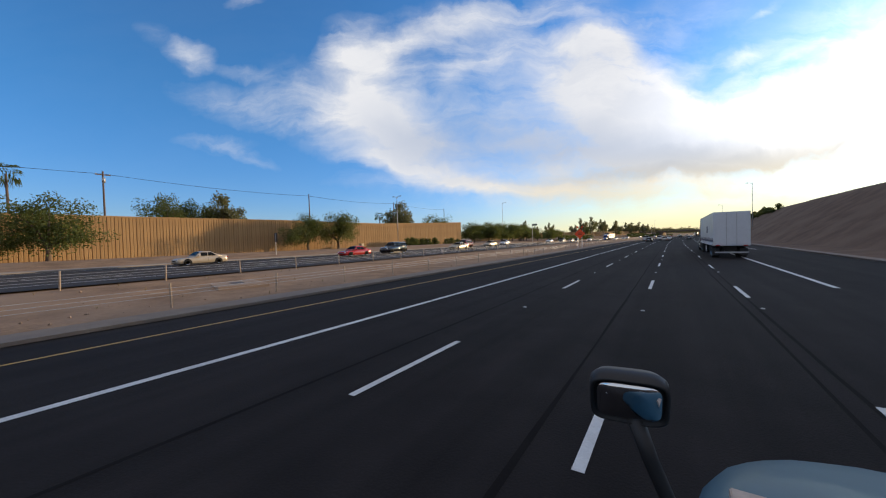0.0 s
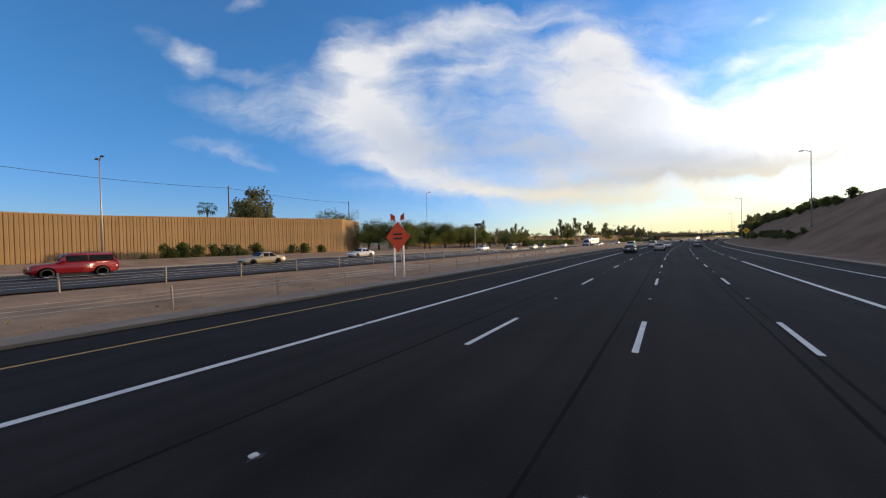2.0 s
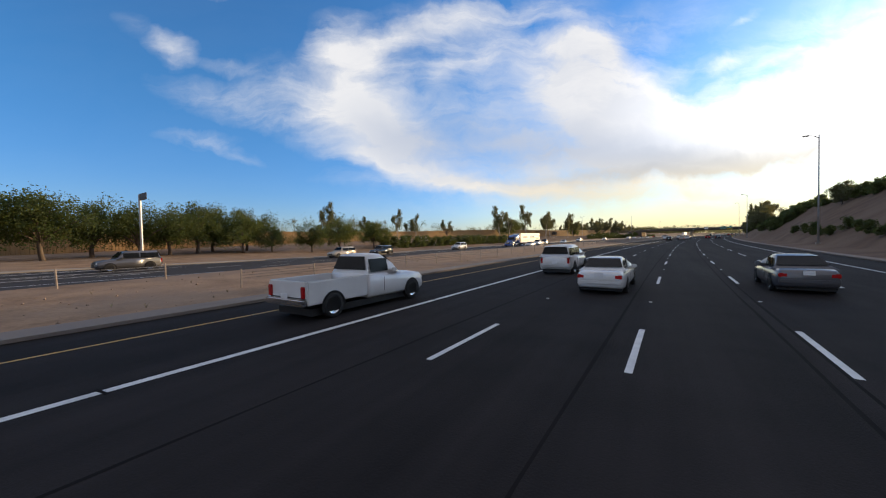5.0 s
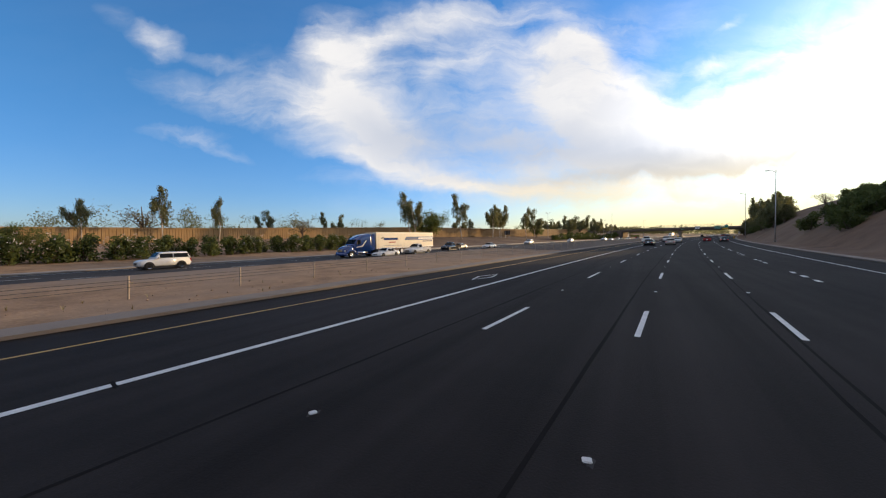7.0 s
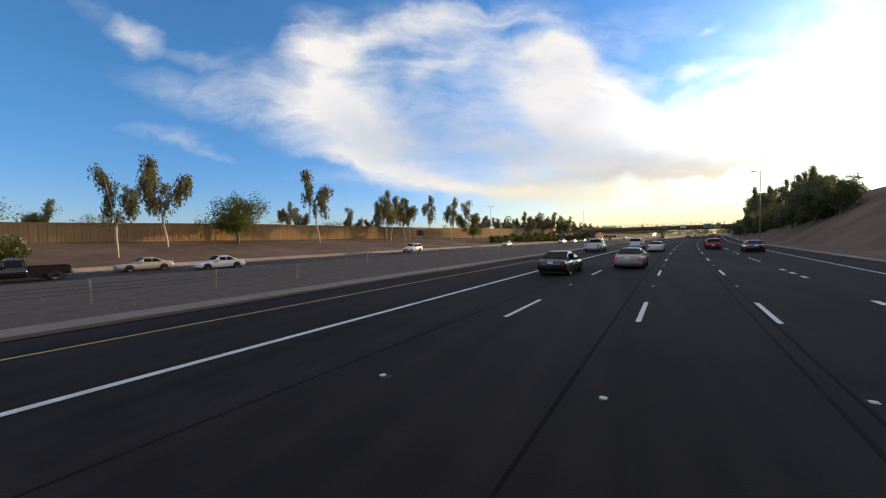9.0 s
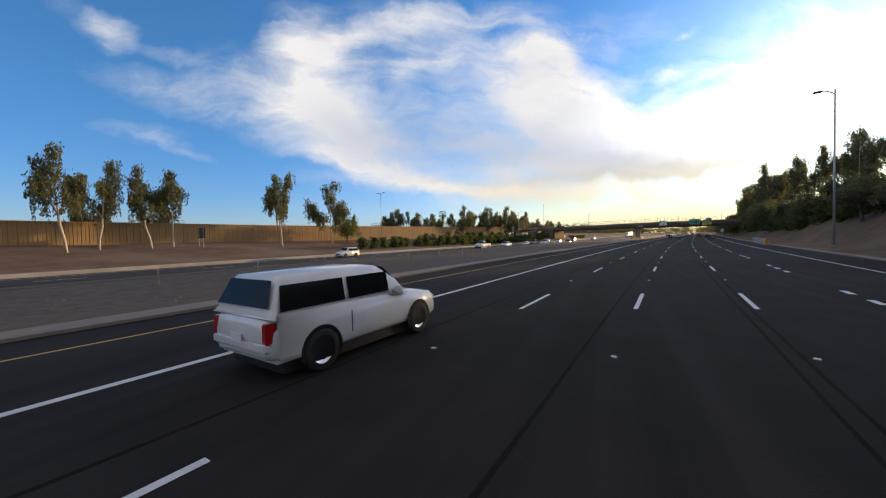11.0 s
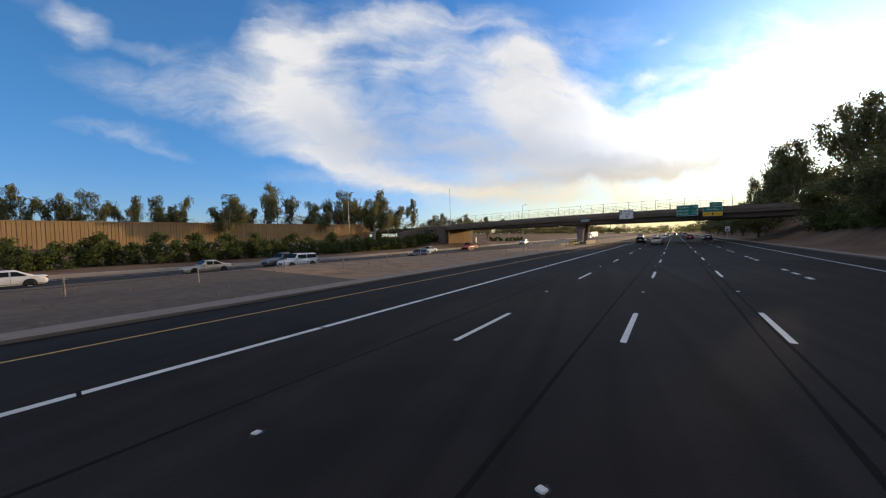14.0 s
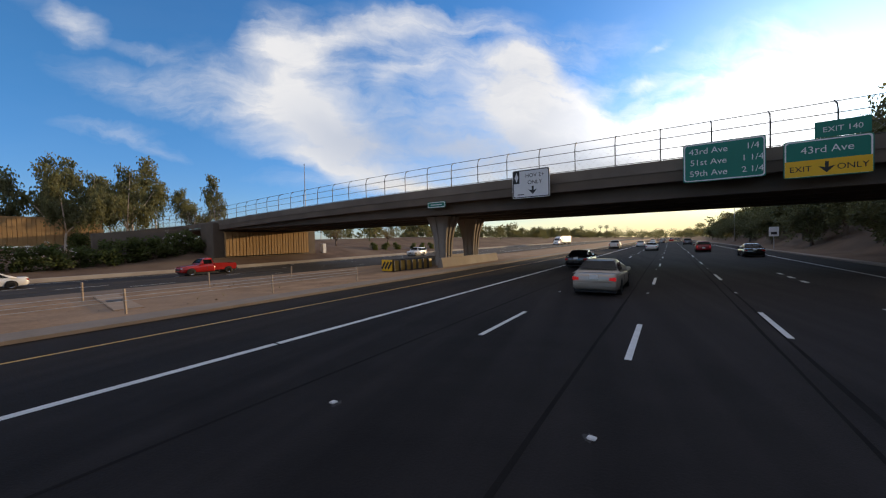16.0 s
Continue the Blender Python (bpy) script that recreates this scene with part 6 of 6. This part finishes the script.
def tractor(root, colour, trim, roof=3.95):
    """Sleeper tractor, steer axle on the origin, driving along +y."""
    ring = [(-1.0, 0.0), (-1.0, 0.3), (-0.97, 0.62), (-0.88, 0.86), (-0.68, 0.97), (-0.3, 1.0), (0.3, 1.0), (0.68, 0.97), (0.88, 0.86), (0.97, 0.62), (1.0, 0.3), (1.0, 0.0)]
    part("hood", loft([(1.22, 0.72, 0.75, 1.3), (1.1, 0.86, 0.7, 1.48), (0.7, 0.94, 0.75, 1.68), (0.0, 1.0, 0.85, 1.86), (-0.75, 1.08, 0.9, 2.02)], ring), colour, root, smooth=True)
    mirrored("fender", lambda sg: loft([(1.05, 0.0, 0, 0)] if 0 else [(1.12, 0.22, 0.42, 0.86), (0.85, 0.26, 0.62, 1.16), (0.3, 0.27, 0.98, 1.32), (-0.3, 0.27, 0.98, 1.3), (-0.75, 0.26, 0.5, 1.14), (-0.95, 0.24, 0.4, 0.95)], ring), colour, root, smooth=True)
    for c, sg in zip([o for o in root.children if o.name.startswith("fender")], (-1, 1)):
        c.location.x = sg * 1.0
    part("bumper", loft([(1.36, 1.05, 0.42, 0.78), (1.22, 1.2, 0.34, 0.86), (0.92, 1.24, 0.34, 0.8)], ring), trim, root, "bright bumper", smooth=True)
    part("grille", box(-0.55, 0.55, 1.12, 1.26, 0.88, 1.34, 0.05), CHROME, root, "chrome grille")
    mirrored("headlight", lambda sg: side_box(sg, 0.72, 1.02, 1.0, 1.16, 0.9, 1.14, 0.04), CLEAR_LENS, root)
    cab = [(-1.0, 0.0), (-1.0, 0.5), (-0.99, 0.8), (-0.95, 0.93), (-0.82, 0.99), (0, 1.01), (0.82, 0.99), (0.95, 0.93), (0.99, 0.8), (1.0, 0.5), (1.0, 0.0)]
    part("cab", loft([(-0.62, 1.08, 0.75, 2.0), (-0.8, 1.15, 0.6, 2.2), (-1.3, 1.18, 0.55, 2.86), (-1.75, 1.2, 0.55, 3.1), (-2.3, 1.22, 0.55, 3.42), (-3.1, 1.25, 0.55, roof - 0.12), (-3.9, 1.26, 0.55, roof), (-4.35, 1.26, 0.55, roof)], cab), colour, root, smooth=True)
    mirrored("side_fairing", lambda sg: side_box(sg, 1.16, 1.27, -4.95, -4.3, 1.0, roof - 0.02, 0.03), BLACK if colour is DEEP else colour, root)
    quad_part("windshield", [(-1.02, -0.68, 2.1), (1.02, -0.68, 2.1), (0.98, -1.2, 2.8), (-0.98, -1.2, 2.8)], GLASS, root, "dark glass", 0.02)
    for sg in (-1, 1):
        x = sg * 1.205
        quad_part("door_window", [(x, -0.98, 2.02), (x, -1.85, 1.98), (x * 0.995, -1.85, 2.72), (x * 0.99, -1.28, 2.72)], GLASS, root, "dark glass", 0.02)
        part("door_seam", box(x - 0.012, x + 0.012, -1.96, -1.93, 0.7, 2.8), BLACK, root)
        part("door_handle", box(min(x, x + sg * 0.05), max(x, x + sg * 0.05), -1.85, -1.65, 1.75, 1.8, 0.01), CHROME, root)
        quad_part("sleeper_window", [(sg * 1.245, -2.6, 2.15), (sg * 1.245, -3.1, 2.15), (sg * 1.245, -3.1, 2.6), (sg * 1.245, -2.6, 2.6)], GLASS, root, "dark glass", 0.02)
        part("mirror_arm", tube([(sg * 1.2, -1.0, 1.85), (sg * 1.52, -0.85, 1.95), (sg * 1.52, -0.85, 2.5), (sg * 1.22, -1.05, 2.55)], 0.018, 6), BLACK, root)
        part("mirror", box(min(sg * 1.42, sg * 1.64), max(sg * 1.42, sg * 1.64), -0.92, -0.78, 1.98, 2.5, 0.04), BLACK, root, "black door mirror")
        part("hood_mirror", box(min(sg * 1.1, sg * 1.3), max(sg * 1.1, sg * 1.3), 0.5, 0.6, 1.72, 1.88, 0.04), CHROME, root)
        part("hood_mirror_arm", tube([(sg * 1.0, 0.3, 1.45), (sg * 1.2, 0.55, 1.75)], 0.016, 5), BLACK, root)
        part("fuel_tank", tube([(sg * 0.95, -1.3, 0.68), (sg * 0.95, -3.2, 0.68)], 0.32, 16), CHROME, root, "polished fuel tank", smooth=True)
        part("step", box(min(sg * 0.9, sg * 1.24), max(sg * 0.9, sg * 1.24), -2.0, -1.1, 0.42, 0.5, 0.02), CHROME, root)
        part("skirt", box(min(sg * 1.12, sg * 1.22), max(sg * 1.12, sg * 1.22), -4.4, -1.05, 0.4, 0.98, 0.03), colour, root)
        part("mud_flap", box(min(sg * 0.7, sg * 1.25), max(sg * 0.7, sg * 1.25), -7.6, -7.57, 0.25, 0.95), BLACK, root)
        wheel(root, sg * 1.08, 0.0, 0.51, 0.28, CHROME, out=sg)
        for y in (-5.5, -6.82):
            wheel(root, sg * 1.12, y, 0.51, 0.26, CHROME, True, sg)
    part("frame", box(-0.45, 0.45, -7.4, 0.9, 0.62, 0.9, 0.03), MUD, root)
    part("fifth_wheel", tube([(0, -6.1, 0.9), (0, -6.1, 1.08)], 0.5, 14), MUD, root)
    part("exhaust", tube([(0.95, -4.6, 0.8), (0.95, -4.6, 3.7)], 0.07, 10), CHROME, root, smooth=True)
    return root


def trailer(root, skin, y0, ribs, top=4.14):
    """Box trailer 16.15 m long behind y0."""
    y1, hw, z0 = y0 - 16.15, 1.28, 1.14
    part("trailer_box", box(-hw, hw, y1, y0, z0, top, 0.045), skin, root)
    for z in (z0 + 0.02, top - 0.12):
        mirrored("rail", lambda sg: side_box(sg, hw - 0.005, hw + 0.02, y1, y0, z, z + 0.16 if z < 2 else z + 0.1, 0.008), SIGN_WHITE if z < 2 else STEEL, root, "bright side rail")
    if ribs:
        n = 11
        for k in range(n):
            z = 1.62 + k * 0.225
            mirrored("rib", lambda sg: side_box(sg, hw - 0.005, hw + 0.022, y1 + 0.1, y0 - 0.12, z, z + 0.045, 0.01), skin, root)
    else:
        for k in range(17):
            y = y0 - 0.5 - k * 0.95
            mirrored("seam", lambda sg: side_box(sg, hw - 0.004, hw + 0.004, y - 0.006, y + 0.006, z0 + 0.2, top - 0.14), STEEL, root)
    for k in range(11):
        y = y0 - 0.35 - k * 1.5
        for sg in (-1, 1):
            part("reflector", box(min(sg * hw, sg * (hw + 0.026)), max(sg * hw, sg * (hw + 0.026)), y - 0.3, y, z0 + 0.07, z0 + 0.12), RED_LENS, root, "red reflector strip")
            part("reflector", box(min(sg * hw, sg * (hw + 0.026)), max(sg * hw, sg * (hw + 0.026)), y - 0.62, y - 0.31, z0 + 0.07, z0 + 0.12), SIGN_WHITE, root, "white reflector strip")
    for sg in (-1, 1):
        for y in (y1 + 2.2, y1 + 3.5):
            wheel(root, sg * 1.12, y, 0.51, 0.26, CHROME, True, sg)
        part("landing_leg", box(min(sg * 0.75, sg * 0.95), max(sg * 0.75, sg * 0.95), y0 - 4.1, y0 - 3.9, 0.3, 1.14, 0.015), MUD, root)
        part("mud_flap", box(min(sg * 0.75, sg * 1.25), max(sg * 0.75, sg * 1.25), y1 + 1.2, y1 + 1.23, 0.25, 0.9), BLACK, root)
        part("door", box(min(sg * 0.02, sg * 1.2), max(sg * 0.02, sg * 1.2), y1 - 0.025, y1, z0 + 0.1, top - 0.1, 0.01), skin, root)
        part("tail_light", box(min(sg * 0.8, sg * 1.1), max(sg * 0.8, sg * 1.1), y1 - 0.03, y1, z0 - 0.02, z0 + 0.07, 0.01), RED_LENS, root)
        part("lock_rod", tube([(sg * 0.35, y1 - 0.045, z0 + 0.1), (sg * 0.35, y1 - 0.045, top - 0.1)], 0.018, 6), STEEL, root)
    part("underride_guard", box(-1.15, 1.15, y1 + 0.02, y1 + 0.14, 0.5, 0.62, 0.02), STEEL, root)
    part("bogie", box(-0.5, 0.5, y1 + 1.3, y1 + 4.6, 0.62, 1.14, 0.03), MUD, root)
    part("spare_wheel", tread(bmesh.new(), 1.02 * -1, y0 - 6.6, 0.66, 0.48, 0.26), RUBBER, root, smooth=True)
    part("spare_disc", tube([(-1.17, y0 - 6.6, 0.66), (-1.145, y0 - 6.6, 0.66)], 0.36, 16), SIGN_WHITE, root, "pale wheel disc")


semi = thing("semi_truck", "dark sleeper tractor with a ribbed white box trailer and blue stripes", "truck")
tractor(semi, DEEP, CHROME)
trailer(semi, TRAILER_SIDE, -5.2, True)
for z, t in ((1.48, 0.19), (1.7, 0.06), (1.8, 0.035)):
    mirrored("stripe", lambda sg: side_box(sg, 1.278, 1.3055, -10.1, -5.28, z, z + t, 0.004), NAVY, semi, "navy blue stripe")
    mirrored("stripe", lambda sg: side_box(sg, 1.278, 1.3055, -21.2, -10.3, z, z + t, 0.004), NAVY, semi, "navy blue stripe")
mirrored("stripe_break", lambda sg: side_box(sg, 1.278, 1.304, -10.28, -10.12, 1.44, 1.88, 0.004), SIGN_WHITE, semi)
t = words("53", 0.24, semi, 0, 0, 0, NAVY)
t.matrix_basis = Matrix.Translation((-1.287, -5.62, 1.34)) @ Matrix.Rotation(radians(-90), 4, "Z") @ Matrix.Rotation(radians(90), 4, "X")
mirrored("emblem", lambda sg: side_box(sg, 1.278, 1.308, -15.9, -14.6, 2.3, 3.0, 0.01), NAVY, semi, "plain dark blue shape")
park(semi, 60.9, 5.2)

semi2 = thing("semi_truck", "blue sleeper tractor with a cream box trailer on the opposite lanes", "truck")
tractor(semi2, P_BLUE, P_BLUE, 3.7)
trailer(semi2, CREAM, -5.2, False, 3.95)
for sg in (-1, 1):
    quad_part("swoosh", [(sg * 1.235, -0.9, 1.5), (sg * 1.255, -2.2, 1.62), (sg * 1.275, -3.0, 2.5), (sg * 1.275, -3.0, 2.7), (sg * 1.255, -2.1, 1.8), (sg * 1.235, -0.9, 1.62)], SIGN_WHITE, semi2, "white swoosh stripe", 0.01)
    quad_part("band", [(sg * 1.29, -12.4, 2.55), (sg * 1.29, -21.2, 2.55), (sg * 1.29, -21.2, 3.15), (sg * 1.29, -12.9, 3.15)], paint("band_blue", (0.03, 0.12, 0.38), 0.4, 0.2), semi2, "blue band", 0.008)
    for y0, y1, z0, z1, m in ((-7.0, -10.6, 2.6, 3.0, P_BLUE), (-8.3, -10.0, 2.15, 2.3, P_RED), (-16.5, -21.0, 2.72, 2.98, SIGN_WHITE), (-17.8, -21.0, 2.2, 2.36, P_BLUE), (-7.0, -11.5, 1.62, 1.66, P_BLUE)):
        part("lettering", side_box(sg, 1.283, 1.3, y1, y0, z0, z1), m, semi2, "plain coloured bar")
    bm = bmesh.new()
    bm.faces.new([bm.verts.new((sg * 1.292, -6.3 + a, 2.95 + b)) for a, b in ((0, 0), (-0.6, 0.22), (-0.9, 0.18), (-0.5, 0.02), (-0.3, -0.18))])
    bmesh.ops.solidify(bm, geom=bm.faces[:], thickness=0.008)
    part("emblem", bm, P_GREY, semi2, "plain wing-like shape")
park(semi2, 246.0, -42.5, None, 180)
far_truck = thing("semi_truck", "pale box truck far along the opposite lanes", "truck")
tractor(far_truck, P_WHITE, CHROME, 3.6)
trailer(far_truck, CREAM, -5.2, False, 3.9)
park(far_truck, 640, -40.5, None, 180)

# the front of the truck that starts the drive: hood, fender, hood mirror
PALE_BLUE = surf("weathered_blue_paint", (0.036, 0.11, 0.16), (0.028, 0.09, 0.135), 0.5, 0.5, coat=0.1, fine=0.02, spec=0.3, stain=(0.042, 0.118, 0.17, 0.6))
own = thing("truck_front", "weathered pale blue truck hood with a black hood mirror", "truck", "", pose(2.0, 0.0, 0.002))
ring = [(-1.0, 0.0), (-1.0, 0.3), (-0.997, 0.55), (-0.985, 0.74), (-0.965, 0.85), (-0.93, 0.925), (-0.88, 0.965), (-0.8, 0.988), (-0.6, 1.0), (0.0, 1.012), (0.6, 1.0), (0.8, 0.988), (0.88, 0.965), (0.93, 0.925), (0.965, 0.85), (0.985, 0.74), (0.997, 0.55), (1.0, 0.3), (1.0, 0.0)]
part("hood", loft([(0.45, 1.2, 0.75, 1.6), (0.8, 1.2, 0.72, 1.58), (1.2, 1.19, 0.72, 1.53), (1.45, 1.18, 0.73, 1.49), (1.62, 1.15, 0.74, 1.46), (1.76, 1.1, 0.76, 1.43), (1.88, 1.02, 0.78, 1.405), (1.99, 0.9, 0.8, 1.38), (2.09, 0.72, 0.84, 1.35), (2.17, 0.45, 0.9, 1.31)], ring), PALE_BLUE, own, smooth=True)
part("grille", box(-0.55, 0.55, 2.04, 2.14, 0.7, 1.2, 0.04), CHROME, own, "chrome grille")
part("bumper", loft([(2.34, 1.1, 0.4, 0.7), (2.2, 1.22, 0.34, 0.76), (1.9, 1.24, 0.34, 0.72)], ring), CHROME, own, smooth=True)
part("frame", box(-0.45, 0.45, 0.4, 2.1, 0.5, 0.8, 0.03), MUD, own)
part("hood_scratch", box(-1.06, -0.97, 1.27, 1.36, 1.505, 1.535, 0.004), surf("bare_primer", (0.55, 0.45, 0.38), (0.4, 0.33, 0.28), 0.05, 0.8), own, "bare worn paint patch")
for sg in (-1, 1):
    wheel(own, sg * 1.03, 1.15, 0.51, 0.28, CHROME, out=sg)
m = new("hood_mirror")
m.parent = own
m.empty_display_size = 0.1
m.matrix_basis = Matrix.Translation((-1.335, 1.385, 1.735)) @ Matrix.Rotation(radians(8), 4, "Z") @ Matrix.Rotation(radians(19), 4, "X")
oval = [(abs(math.cos(a)) ** 0.42 * (1 if math.cos(a) > 0 else -1), 0.5 + 0.5 * abs(math.sin(a)) ** 0.42 * (1 if math.sin(a) > 0 else -1)) for a in [k * math.pi / 20 + 0.01 for k in range(40)]]
part("housing", loft([(0.0, 0.112, -0.084, 0.084), (-0.022, 0.116, -0.088, 0.088), (-0.018, 0.125, -0.095, 0.095), (0.03, 0.127, -0.097, 0.097), (0.07, 0.105, -0.075, 0.08), (0.09, 0.06, -0.04, 0.05)], oval), BLACK, m, "black mirror housing", smooth=True)
part("glass", loft([(-0.01, 0.111, -0.083, 0.083), (-0.02, 0.1, -0.074, 0.074), (-0.0275, 0.08, -0.059, 0.059), (-0.0325, 0.055, -0.041, 0.041), (-0.0355, 0.028, -0.021, 0.021), (-0.0365, 0.008, -0.006, 0.006)], oval), surf("mirror_glass", (0.7, 0.72, 0.74), (0.68, 0.7, 0.72), 0.5, 0.03, 1.0), m, "convex mirror glass", smooth=True)
part("mirror_stalk", tube([(-1.32, 1.42, 1.66), (-1.27, 1.44, 1.5), (-1.2, 1.46, 1.32), (-0.95, 1.46, 1.22)], [0.03, 0.028, 0.028, 0.03], 8), BLACK, own, "black mirror stalk", smooth=True)
